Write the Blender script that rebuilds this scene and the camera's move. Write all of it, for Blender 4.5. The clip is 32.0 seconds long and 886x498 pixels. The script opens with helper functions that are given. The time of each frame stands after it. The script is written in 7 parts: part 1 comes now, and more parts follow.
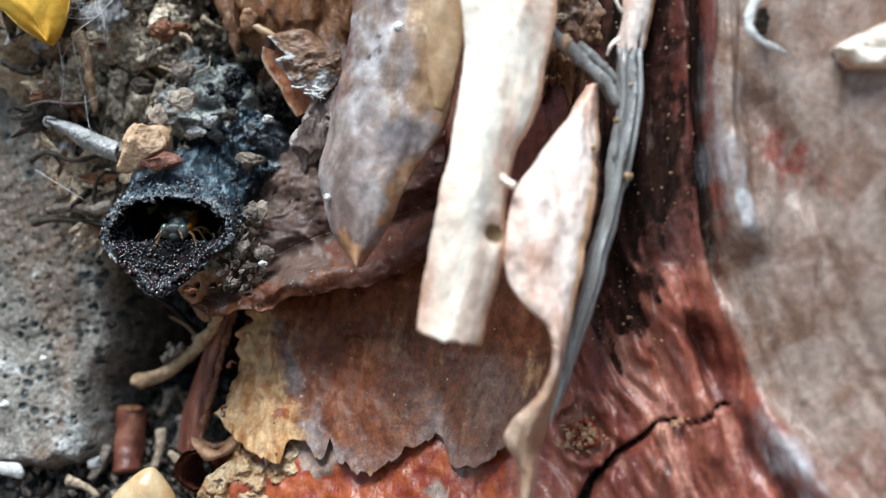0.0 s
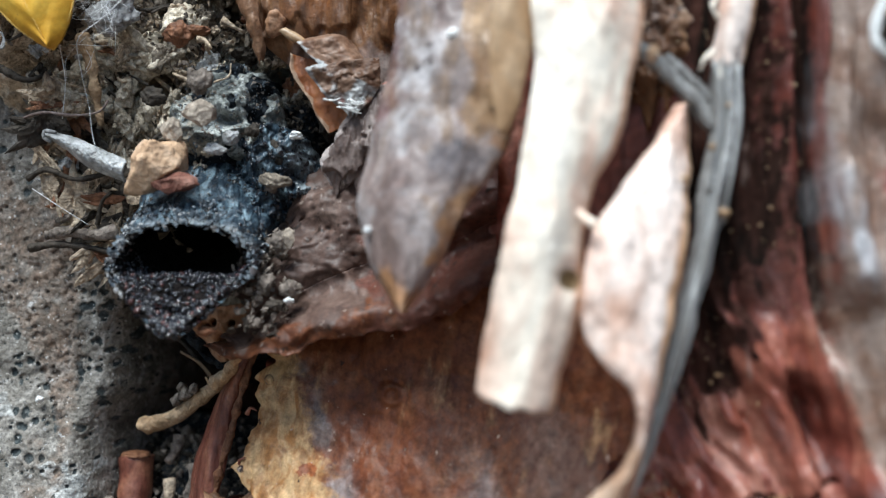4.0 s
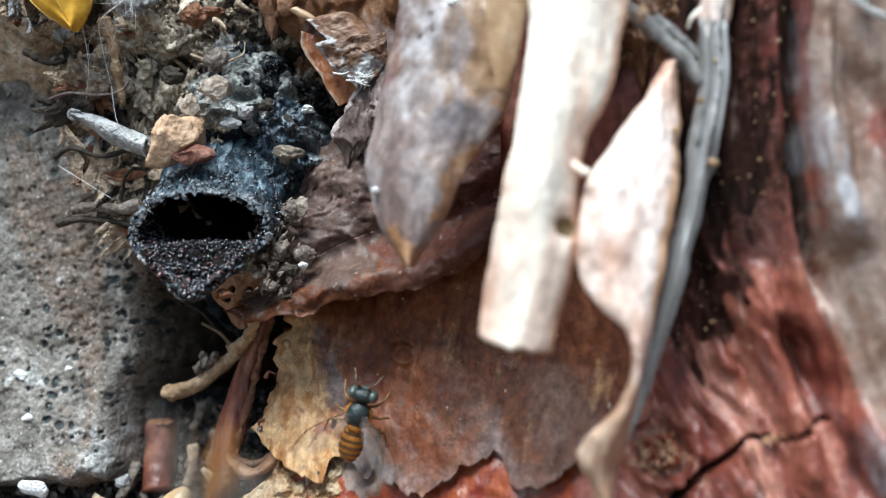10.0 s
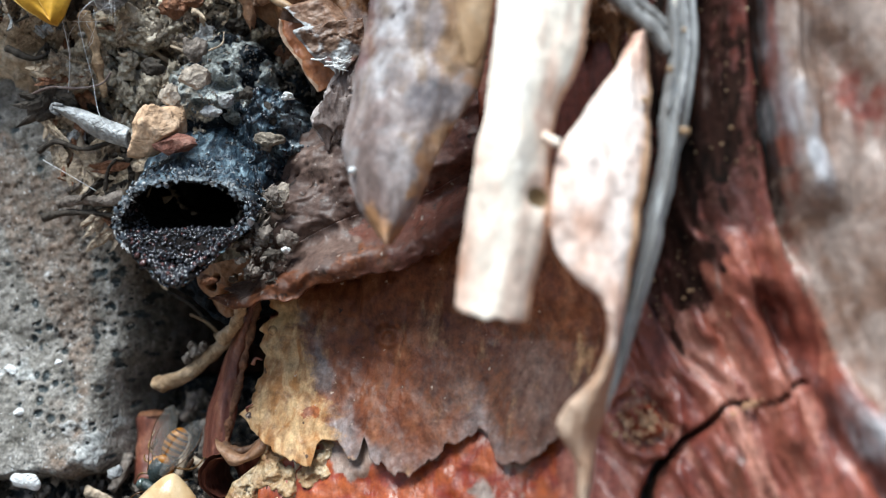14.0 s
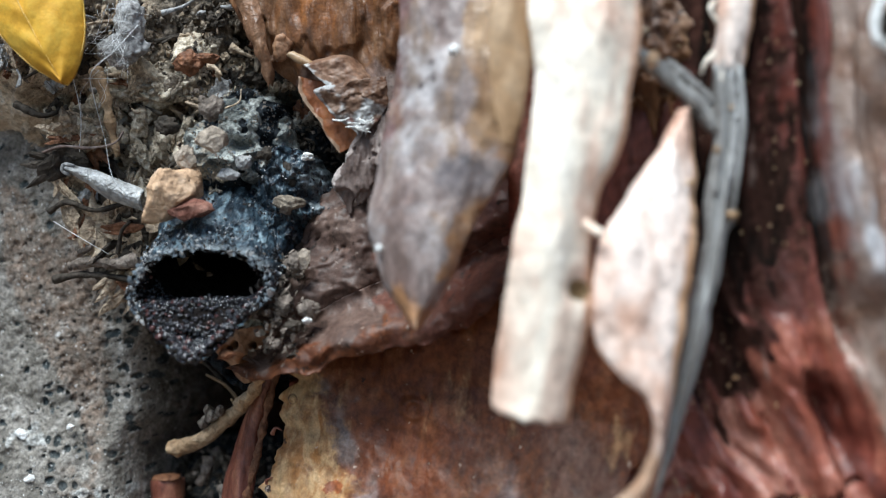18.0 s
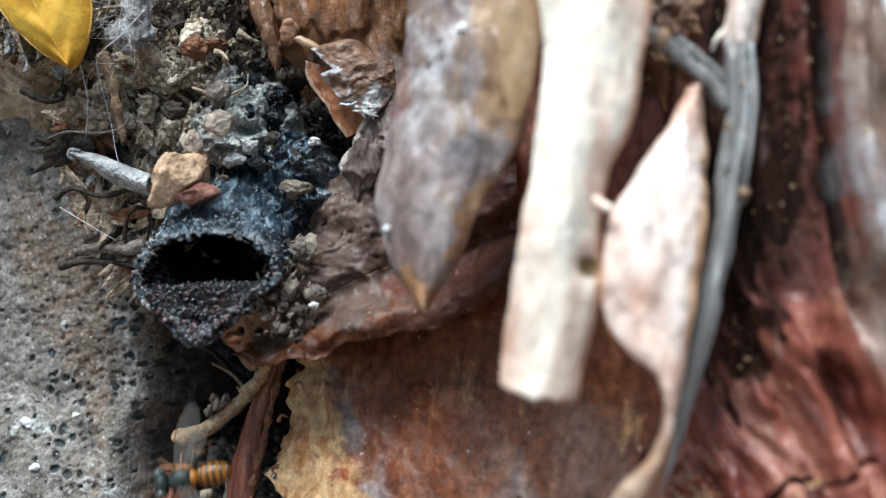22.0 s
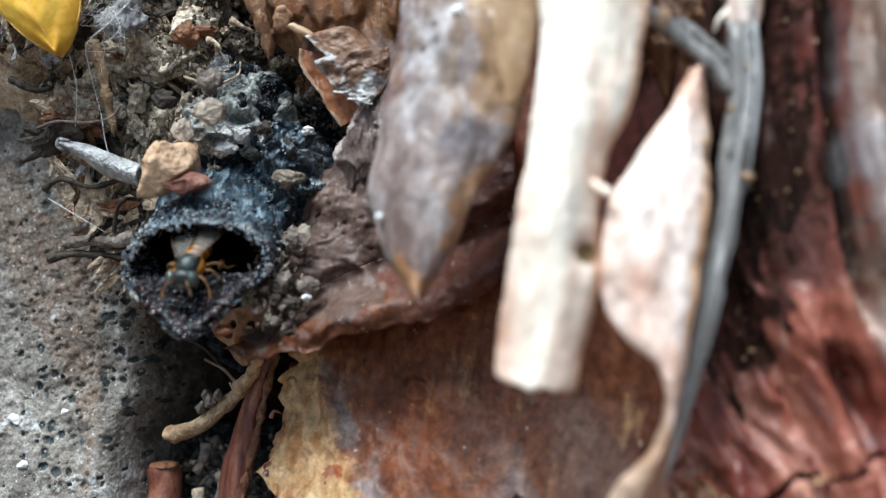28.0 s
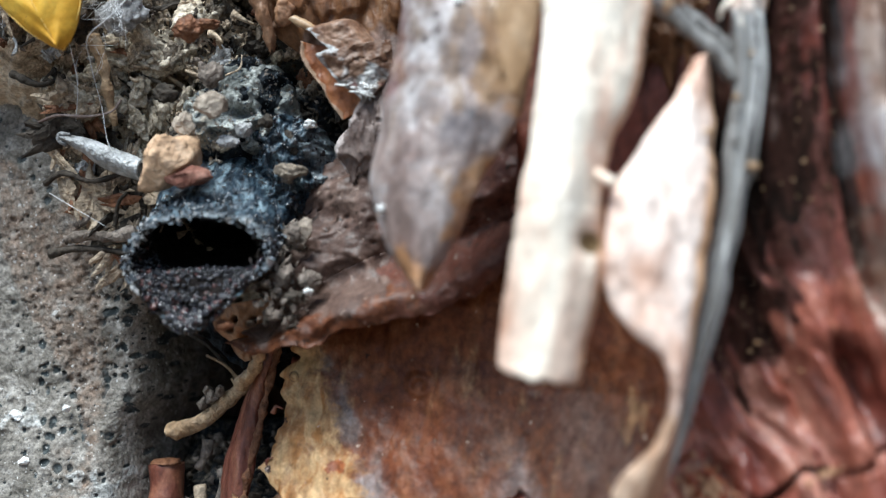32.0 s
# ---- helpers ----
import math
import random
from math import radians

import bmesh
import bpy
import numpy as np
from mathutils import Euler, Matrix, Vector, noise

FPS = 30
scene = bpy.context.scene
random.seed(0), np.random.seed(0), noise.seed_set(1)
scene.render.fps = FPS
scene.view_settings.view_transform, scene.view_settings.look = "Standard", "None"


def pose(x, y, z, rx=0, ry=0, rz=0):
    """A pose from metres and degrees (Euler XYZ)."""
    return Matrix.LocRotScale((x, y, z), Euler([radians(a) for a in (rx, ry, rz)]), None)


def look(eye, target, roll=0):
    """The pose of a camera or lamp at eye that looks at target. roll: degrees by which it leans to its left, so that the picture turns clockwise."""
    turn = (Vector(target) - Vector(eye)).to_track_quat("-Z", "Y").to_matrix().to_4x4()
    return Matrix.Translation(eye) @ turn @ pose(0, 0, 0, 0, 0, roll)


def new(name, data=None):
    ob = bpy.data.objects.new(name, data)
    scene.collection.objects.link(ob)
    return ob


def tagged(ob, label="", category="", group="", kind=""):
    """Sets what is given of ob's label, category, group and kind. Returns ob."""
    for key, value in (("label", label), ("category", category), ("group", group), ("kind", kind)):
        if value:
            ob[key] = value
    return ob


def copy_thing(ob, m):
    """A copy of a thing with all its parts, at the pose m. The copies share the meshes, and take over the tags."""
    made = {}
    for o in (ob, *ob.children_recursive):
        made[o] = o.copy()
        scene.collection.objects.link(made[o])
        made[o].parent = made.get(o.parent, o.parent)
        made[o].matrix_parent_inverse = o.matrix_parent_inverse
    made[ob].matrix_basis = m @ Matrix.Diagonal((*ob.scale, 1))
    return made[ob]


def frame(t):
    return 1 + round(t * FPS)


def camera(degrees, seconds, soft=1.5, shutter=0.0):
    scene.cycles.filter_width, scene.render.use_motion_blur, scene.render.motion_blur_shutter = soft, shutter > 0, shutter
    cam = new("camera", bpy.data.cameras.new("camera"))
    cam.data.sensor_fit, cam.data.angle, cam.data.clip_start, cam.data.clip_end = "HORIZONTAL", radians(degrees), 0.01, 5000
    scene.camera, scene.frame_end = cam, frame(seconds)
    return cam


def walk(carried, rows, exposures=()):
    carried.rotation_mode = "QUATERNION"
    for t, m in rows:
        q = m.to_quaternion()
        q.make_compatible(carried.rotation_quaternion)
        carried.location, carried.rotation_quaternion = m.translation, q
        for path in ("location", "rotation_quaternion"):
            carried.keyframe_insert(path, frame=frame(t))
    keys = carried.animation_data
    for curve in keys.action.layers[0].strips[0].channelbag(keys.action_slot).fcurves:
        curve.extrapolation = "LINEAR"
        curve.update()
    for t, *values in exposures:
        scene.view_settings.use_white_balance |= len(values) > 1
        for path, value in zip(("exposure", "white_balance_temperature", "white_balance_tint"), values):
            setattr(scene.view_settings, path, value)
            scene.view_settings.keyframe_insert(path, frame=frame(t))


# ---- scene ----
# Lengths below are in millimetres: x to the right, y away from the eye, z up from the eye's height.
cam = camera(50.0, 32.0, soft=1.2, shutter=0.5)
cam.data.dof.use_dof, cam.data.dof.focus_distance, cam.data.dof.aperture_fstop = True, 0.0448, 36.0
MM, EYE = 0.001, 1.0
PATH = [
    (0, 0.000, 0.000, 0.000, 90.00, 0.00, 0.00),
    (0.5, 0.232, 0.078, -0.027, 90.37, -0.21, 0.31),
    (1, -0.072, 0.153, 0.337, 90.25, -0.20, 0.26),
    (1.5, -0.049, 0.016, -0.023, 90.38, -0.19, 0.20),
    (2, 0.015, 0.065, -0.153, 90.48, -0.21, 0.30),
    (2.5, -0.344, 0.306, -0.172, 90.50, -0.25, 0.28),
    (3, -1.910, 3.540, 0.656, 90.33, -0.29, 0.07),
    (3.5, -1.927, 5.161, 1.153, 90.21, -0.58, 0.23),
    (4, -1.994, 5.688, 1.503, 90.12, -0.71, 0.31),
    (4.5, -2.262, 5.756, 1.499, 90.11, -0.69, 0.54),
    (6.5, -2.243, 5.667, 1.597, 90.19, -0.67, 1.24),
    (7, -2.204, 5.679, 1.542, 90.23, -0.66, 1.30),
    (7.5, -2.109, 5.653, 1.570, 90.18, -0.69, 1.38),
    (8, -1.838, 5.223, 1.253, 90.37, -0.75, 1.41),
    (8.5, -1.863, 5.160, 0.544, 90.48, -0.53, 1.38),
    (9, -1.644, 4.987, 0.276, 90.39, -0.44, 1.57),
    (9.5, -1.256, 3.816, -0.507, 90.60, 0.01, 1.67),
    (10, -1.290, 3.918, -0.464, 90.59, 0.31, 1.65),
    (10.5, -1.176, 3.797, -0.624, 90.60, 0.46, 1.57),
    (11, -0.875, 3.548, -0.992, 90.73, 0.81, 1.85),
    (11.5, -0.696, 3.484, -1.121, 90.74, 1.04, 1.80),
    (12, -0.346, 3.520, -1.239, 90.72, 1.39, 1.84),
    (12.5, -0.447, 3.695, -1.364, 90.87, 1.53, 1.90),
    (13, -0.415, 3.649, -1.414, 90.92, 1.62, 1.86),
    (13.5, -0.308, 3.737, -1.550, 90.93, 1.81, 1.94),
    (15.5, -0.252, 2.882, -1.943, 91.08, 1.90, 1.92),
    (16, -0.253, 2.475, -2.419, 91.06, 1.98, 1.95),
    (16.5, -0.229, 3.316, 0.713, 90.38, 2.01, 2.32),
    (17, -0.914, 4.574, 1.412, 90.17, 2.00, 2.05),
    (17.5, -1.228, 5.179, 1.599, 90.32, 1.97, 1.99),
    (18, -1.220, 5.425, 1.800, 90.55, 1.94, 2.23),
    (18.5, -1.308, 5.587, 1.654, 90.69, 1.93, 2.26),
    (19, -1.292, 5.606, 1.467, 90.80, 1.91, 2.35),
    (19.5, -1.262, 5.733, 1.440, 90.81, 1.89, 2.38),
    (20, -1.310, 5.694, 1.385, 90.77, 1.98, 2.32),
    (20.5, -1.346, 5.648, 1.136, 90.94, 1.93, 2.38),
    (21, -1.202, 5.607, 1.033, 90.97, 1.89, 2.64),
    (21.5, -1.269, 5.782, 0.898, 90.97, 1.88, 2.64),
    (22, -1.292, 5.780, 0.756, 91.08, 1.89, 2.67),
    (22.5, -1.163, 5.949, 0.823, 91.10, 1.80, 2.78),
    (23, -1.214, 5.999, 0.931, 91.06, 1.81, 2.71),
    (23.5, -1.246, 5.918, 0.828, 91.09, 1.85, 2.71),
    (24, -0.692, 4.697, 0.134, 91.33, 1.80, 2.86),
    (24.5, -0.919, 5.208, 0.411, 91.28, 1.82, 2.71),
    (25, -1.048, 5.734, 0.278, 91.37, 1.80, 2.85),
    (25.5, -1.143, 6.057, 0.305, 91.35, 1.80, 2.82),
    (27.5, -1.084, 6.780, 0.027, 91.52, 1.79, 2.88),
    (28, -1.023, 6.831, 0.100, 91.49, 1.86, 2.91),
    (28.5, -1.013, 6.839, 0.051, 91.53, 1.87, 3.00),
    (29, -1.081, 6.755, -0.015, 91.55, 1.91, 3.01),
    (29.5, -1.045, 6.855, -0.036, 91.57, 1.90, 3.09),
    (30, -0.969, 7.117, -0.315, 91.73, 1.89, 3.17),
    (30.5, -1.037, 7.079, -0.311, 91.69, 1.90, 3.11),
    (31, -0.988, 7.189, -0.396, 91.77, 1.89, 3.16),
    (31.5, -0.984, 7.215, -0.376, 91.76, 1.88, 3.22),
    (32, -0.931, 7.168, -0.294, 91.68, 1.93, 3.25),
]
walk(cam, [(t, pose(x * MM, y * MM, EYE + z * MM, rx, ry, rz)) for t, x, y, z, rx, ry, rz in PATH], [(0, 0.55, 6000, 3), (2, 0.55, 6000, 3), (3, 0.48, 6000, 3), (4.5, 0.47, 6000, 3), (7, 0.55, 6000, 3), (9, 0.66, 6000, 3), (12, 0.68, 6000, 3), (16, 0.67, 6000, 3), (17.2, 0.49, 6000, 3), (19, 0.44, 6000, 3), (22, 0.52, 6000, 3), (25, 0.60, 6000, 3), (28, 0.62, 6000, 3), (32, 0.63, 6000, 3)])

# ---- light: bright open shade, the sky above and behind the eye ----
world = bpy.data.worlds.new("world")
scene.world = world
world.use_nodes = True
sky = world.node_tree.nodes.new("ShaderNodeTexSky")
sky.sky_type, sky.sun_disc = "NISHITA", False
SUN_EL, SUN_AZ = 64.0, 205.0
sky.sun_elevation, sky.sun_rotation = radians(SUN_EL), radians(SUN_AZ)
world.node_tree.links.new(sky.outputs[0], world.node_tree.nodes["Background"].inputs[0])
world.node_tree.nodes["Background"].inputs[1].default_value = 0.08
sun_data = bpy.data.lights.new("sun", "SUN")
sun_data.energy, sun_data.angle, sun_data.color = 4.5, radians(34), (1.0, 0.99, 0.98)
sun = new("sun", sun_data)
ce, se, ca, sa = math.cos(radians(SUN_EL)), math.sin(radians(SUN_EL)), math.cos(radians(SUN_AZ)), math.sin(radians(SUN_AZ))
sun.matrix_world = look((sa * ce * 3, ca * ce * 3, EYE + se * 3), (0, 0, EYE))


# ---- materials ----
def material(name, ramp, scale=1.0, stretch=(1, 1, 1), grain=0.35, gscale=9.0, bump=0.3, bscale=6.0, rough=0.7, masks=(),
             spots=(), spec=0.4, turn=0.0, metal=0.0, emit=None, warp=0.6):
    """A noise-coloured surface. masks: (attribute, colour, colour, noise per mm); spots: (colour, per mm, threshold, softness)."""
    m = bpy.data.materials.new(name)
    m.use_nodes = True
    nt = m.node_tree
    N, L = nt.nodes, nt.links
    bsdf = N["Principled BSDF"]
    tc = N.new("ShaderNodeTexCoord")
    mp = N.new("ShaderNodeMapping")
    mp.inputs["Scale"].default_value = [1000 * s for s in stretch]
    mp.inputs["Rotation"].default_value = (0, radians(turn), 0)
    L.new(tc.outputs["Object"], mp.inputs[0])
    flat = N.new("ShaderNodeMapping")
    flat.inputs["Scale"].default_value = (1000, 1000, 1000)
    L.new(tc.outputs["Object"], flat.inputs[0])

    def noise_node(s, detail=5.0, src=mp, w=0.0, r=0.6):
        n = N.new("ShaderNodeTexNoise")
        n.inputs["Scale"].default_value, n.inputs["Detail"].default_value, n.inputs["Roughness"].default_value = s, detail, r
        n.inputs["Distortion"].default_value = w
        L.new(src.outputs[0], n.inputs[0])
        return n

    def mixed(fac, a, b, mode="MIX"):
        x = N.new("ShaderNodeMix")
        x.data_type, x.blend_type = "RGBA", mode
        for sock, val in ((x.inputs[0], fac), (x.inputs[6], a), (x.inputs[7], b)):
            if isinstance(val, (tuple, list)):
                sock.default_value = (*val[:3], 1)
            elif isinstance(val, (int, float)):
                sock.default_value = val
            else:
                L.new(val, sock)
        return x.outputs[2]

    def ranged(src, lo, hi, a=0.0, b=1.0):
        r = N.new("ShaderNodeMapRange")
        r.interpolation_type = "SMOOTHSTEP"
        for i, v in enumerate((lo, hi, a, b)):
            r.inputs[i + 1].default_value = v
        L.new(src, r.inputs[0])
        return r.outputs[0]

    base = noise_node(scale, 6, w=warp)
    cr = N.new("ShaderNodeValToRGB")
    el = cr.color_ramp.elements
    el[0].position, el[0].color = ramp[0][0], (*ramp[0][1], 1)
    el[1].position, el[1].color = ramp[-1][0], (*ramp[-1][1], 1)
    for p, c in ramp[1:-1]:
        e = el.new(p)
        e.color = (*c, 1)
    L.new(base.outputs[0], cr.inputs[0])
    col = cr.outputs[0]
    rough_out = None
    for attr, c0, c1, s, *more in masks:
        at = N.new("ShaderNodeAttribute")
        at.attribute_name = attr
        nn = noise_node(s, 6, flat if len(more) > 1 else mp, w=0.8)
        inner = mixed(ranged(nn.outputs[0], 0.36, 0.64), c0, c1)
        edge = noise_node(s * 2.2, 8, mp if attr == "pale" else flat, r=0.68)
        ad = N.new("ShaderNodeMath")
        ad.operation = "MULTIPLY_ADD"
        L.new(edge.outputs[0], ad.inputs[0])
        ad.inputs[1].default_value = 0.7
        L.new(at.outputs["Fac"], ad.inputs[2])
        share = ranged(ad.outputs[0], *((0.8, 0.88) if len(more) > 2 else (0.5, 1.3) if attr in ("pale", "grey") else (0.66, 1.0)))
        col = mixed(share, col, inner)
        if more and more[0]:
            rough_out = (share, more[0])
    for c, s, th, soft, *drawn_out in spots:
        nn = noise_node(s, 5 if drawn_out else 3, mp if drawn_out else flat)
        col = mixed(ranged(nn.outputs[0], th, th + soft), col, c)
    g = noise_node(gscale, 7, flat, r=0.75)
    gm = N.new("ShaderNodeMapRange")
    for i, v in enumerate((0.32, 0.68, 1 - grain, 1 + grain)):
        gm.inputs[i + 1].default_value = v
    L.new(g.outputs[0], gm.inputs[0])
    gc = N.new("ShaderNodeCombineColor")
    for i in range(3):
        L.new(gm.outputs[0], gc.inputs[i])
    col = mixed(1.0, col, gc.outputs[0], "MULTIPLY")
    oi = N.new("ShaderNodeObjectInfo")
    vr = ranged(oi.outputs["Random"], 0, 1, 0.88, 1.12)
    vc = N.new("ShaderNodeCombineColor")
    for i in range(3):
        L.new(vr, vc.inputs[i])
    col = mixed(1.0, col, vc.outputs[0], "MULTIPLY")
    L.new(col, bsdf.inputs["Base Color"])
    rn = noise_node(scale * 2.5, 4)
    rsock = ranged(rn.outputs[0], 0.3, 0.7, max(rough - 0.13, 0.05), min(rough + 0.13, 1))
    if rough_out:
        blend = N.new("ShaderNodeMix")
        L.new(rough_out[0], blend.inputs[0])
        L.new(rsock, blend.inputs[2])
        blend.inputs[3].default_value = rough_out[1]
        rsock = blend.outputs[0]
        dull = N.new("ShaderNodeMix")
        L.new(rough_out[0], dull.inputs[0])
        dull.inputs[2].default_value, dull.inputs[3].default_value = spec, 0.06
        L.new(dull.outputs[0], bsdf.inputs["Specular IOR Level"])
    L.new(rsock, bsdf.inputs["Roughness"])
    bsdf.inputs["Specular IOR Level"].default_value = spec
    bsdf.inputs["Metallic"].default_value = metal
    b1, b2 = noise_node(bscale, 3, r=0.5, w=0.4), noise_node(bscale * 4.1, 3, flat, r=0.55)
    sm = N.new("ShaderNodeMath")
    sm.operation = "MULTIPLY_ADD"
    L.new(b2.outputs[0], sm.inputs[0])
    sm.inputs[1].default_value = 0.16
    L.new(b1.outputs[0], sm.inputs[2])
    bp = N.new("ShaderNodeBump")
    bp.inputs["Strength"].default_value, bp.inputs["Distance"].default_value = 1.0, bump * MM
    L.new(sm.outputs[0], bp.inputs["Height"])
    L.new(bp.outputs[0], bsdf.inputs["Normal"])
    return m


STONE = material("stone", [(0.3, (0.108, 0.098, 0.082)), (0.5, (0.215, 0.197, 0.172)), (0.7, (0.405, 0.382, 0.350))], 0.7, grain=0.7, gscale=5.5, bump=0.16,
                 bscale=2.6, rough=0.7, masks=[("lime", (0.47, 0.47, 0.45), (0.28, 0.285, 0.275), 1.2), ("pit", (0.022, 0.03, 0.033), (0.075, 0.085, 0.085), 2.0), ("rust", (0.26, 0.19, 0.145), (0.17, 0.12, 0.088), 0.8)],
                 spots=[((0.52, 0.51, 0.49), 2.4, 0.64, 0.06), ((0.60, 0.60, 0.58), 5.0, 0.66, 0.05), ((0.05, 0.055, 0.06), 3.6, 0.67, 0.05), ((0.085, 0.08, 0.075), 1.1, 0.60, 0.12), ((0.10, 0.07, 0.05), 0.5, 0.62, 0.14)], spec=0.2)
# soil colour is dimmed towards the bank's top to offset the skylight there
SOIL = material("soil", [(0.28, (0.18, 0.135, 0.094)), (0.48, (0.52, 0.43, 0.325)), (0.7, (0.76, 0.67, 0.54))], 0.8, grain=0.5, gscale=6, bump=0.3, bscale=2.5,
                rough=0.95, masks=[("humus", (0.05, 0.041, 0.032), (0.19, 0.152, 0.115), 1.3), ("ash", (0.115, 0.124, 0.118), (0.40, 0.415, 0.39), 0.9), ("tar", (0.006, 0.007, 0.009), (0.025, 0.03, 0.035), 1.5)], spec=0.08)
# the pale mask and the light streak spots paint the bark's glossy sky sheen
TRUNK = material("trunk_bark", [(0.28, (0.065, 0.012, 0.008)), (0.42, (0.17, 0.040, 0.026)), (0.54, (0.26, 0.075, 0.047)), (0.68, (0.40, 0.165, 0.108))], 0.5, (1, 1, 0.2), turn=-16,
                 grain=0.4, gscale=3.0, bump=0.16, bscale=1.2, rough=0.43, spec=0.5,
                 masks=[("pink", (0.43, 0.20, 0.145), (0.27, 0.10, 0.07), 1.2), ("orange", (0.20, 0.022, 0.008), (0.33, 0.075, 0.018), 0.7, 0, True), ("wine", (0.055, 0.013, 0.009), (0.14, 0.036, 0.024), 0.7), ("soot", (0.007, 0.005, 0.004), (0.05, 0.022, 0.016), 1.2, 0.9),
                        ("tan", (0.335, 0.252, 0.208), (0.20, 0.118, 0.082), 0.6, 0, True), ("pale", (0.58, 0.60, 0.63), (0.36, 0.32, 0.32), 0.9), ("crack", (0.012, 0.007, 0.005), (0.02, 0.012, 0.008), 1.0)],
                 spots=[((0.50, 0.36, 0.31), 0.9, 0.625, 0.16, True), ((0.12, 0.036, 0.02), 0.8, 0.60, 0.14, True), ((0.03, 0.012, 0.008), 1.5, 0.70, 0.05)])
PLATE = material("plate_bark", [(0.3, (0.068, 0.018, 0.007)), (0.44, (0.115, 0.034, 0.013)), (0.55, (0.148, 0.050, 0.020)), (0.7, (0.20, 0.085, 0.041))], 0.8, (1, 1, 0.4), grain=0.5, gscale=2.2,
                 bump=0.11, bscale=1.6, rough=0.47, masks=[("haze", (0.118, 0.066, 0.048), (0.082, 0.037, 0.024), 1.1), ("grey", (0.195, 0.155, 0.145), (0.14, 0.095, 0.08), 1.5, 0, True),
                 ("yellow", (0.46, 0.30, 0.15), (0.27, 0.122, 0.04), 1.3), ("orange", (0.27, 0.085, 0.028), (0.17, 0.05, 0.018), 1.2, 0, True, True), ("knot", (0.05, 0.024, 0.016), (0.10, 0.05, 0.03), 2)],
                 spots=[((0.035, 0.018, 0.012), 1.3, 0.68, 0.05), ((0.36, 0.27, 0.21), 2.6, 0.69, 0.04), ((0.30, 0.17, 0.085), 0.7, 0.58, 0.14, True), ((0.05, 0.014, 0.008), 0.6, 0.60, 0.14, True)], spec=0.25)
LAYER = material("rough_bark", [(0.3, (0.052, 0.031, 0.025)), (0.5, (0.108, 0.067, 0.053)), (0.7, (0.178, 0.122, 0.098))], 0.5, grain=0.45, gscale=3.0, bump=0.08, bscale=1.6,
                 rough=0.5, masks=[("orange", (0.145, 0.050, 0.020), (0.075, 0.026, 0.013), 0.9), ("red", (0.105, 0.042, 0.028), (0.095, 0.032, 0.021), 0.6)], spots=[((0.03, 0.018, 0.013), 1.6, 0.62, 0.08), ((0.26, 0.2, 0.165), 2.6, 0.66, 0.06)], spec=0.25)
SHEETBARK = material("papery_bark", [(0.3, (0.038, 0.017, 0.008)), (0.44, (0.088, 0.037, 0.015)), (0.56, (0.145, 0.066, 0.027)), (0.7, (0.24, 0.145, 0.085))], 0.8, (1, 1, 0.22), turn=-14, grain=0.45, gscale=2.4, bump=0.2, bscale=1.5,
                     rough=0.5, masks=[("dull", (0.30, 0.235, 0.205), (0.175, 0.11, 0.085), 0.9), ("orange", (0.25, 0.095, 0.026), (0.15, 0.052, 0.016), 0.7)], spots=[((0.04, 0.02, 0.012), 0.9, 0.67, 0.05)], spec=0.3)
# the first, broad pale spots paint glossy sheen onto the strip
GREYSTRIP = material("grey_strip", [(0.3, (0.12, 0.078, 0.066)), (0.42, (0.19, 0.14, 0.125)), (0.52, (0.285, 0.235, 0.22)), (0.6, (0.225, 0.16, 0.12)), (0.72, (0.30, 0.21, 0.14))], 0.5, (1, 1, 0.42),
                     grain=0.4, gscale=1.6, bump=0.14, bscale=0.9, rough=0.42, spots=[((0.37, 0.345, 0.345), 0.42, 0.52, 0.2), ((0.075, 0.055, 0.055), 0.55, 0.66, 0.07), ((0.8, 0.79, 0.78), 0.8, 0.775, 0.03)],
                     masks=[("edge", (0.33, 0.17, 0.08), (0.42, 0.26, 0.15), 0.6), ("dark", (0.12, 0.105, 0.11), (0.18, 0.15, 0.145), 0.6),
                            ("tan", (0.34, 0.22, 0.12), (0.24, 0.145, 0.085), 0.4), ("purple", (0.16, 0.085, 0.08), (0.11, 0.05, 0.045), 0.5)], spec=0.45)
PALE = material("pale_strip", [(0.3, (0.460, 0.245, 0.160)), (0.41, (0.700, 0.519, 0.414)), (0.52, (0.830, 0.735, 0.615)), (0.64, (0.860, 0.79, 0.69))], 0.36, (1, 1, 0.5), grain=0.22, gscale=2.0, bump=0.14,
                bscale=0.8, rough=0.42, masks=[("edge", (0.52, 0.30, 0.19), (0.62, 0.40, 0.28), 0.7), ("hole", (0.12, 0.08, 0.03), (0.2, 0.13, 0.06), 1)])
PINK = material("pink_strip", [(0.3, (0.36, 0.17, 0.105)), (0.43, (0.60, 0.40, 0.31)), (0.54, (0.80, 0.66, 0.58)), (0.66, (0.85, 0.75, 0.69))], 0.4, (1, 1, 0.26), turn=12, grain=0.28, gscale=2.0, bump=0.14,
                bscale=0.9, rough=0.42, masks=[("edge", (0.55, 0.32, 0.18), (0.66, 0.42, 0.26), 0.7), ("tail", (0.46, 0.28, 0.18), (0.70, 0.53, 0.40), 0.8)])
STRAND = material("grey_strand", [(0.3, (0.09, 0.082, 0.075)), (0.5, (0.22, 0.215, 0.207)), (0.7, (0.40, 0.40, 0.395))], 0.7, (1, 1, 0.12), turn=10, grain=0.25, gscale=6,
                  bump=0.2, bscale=1.5, rough=0.36, spec=0.5)
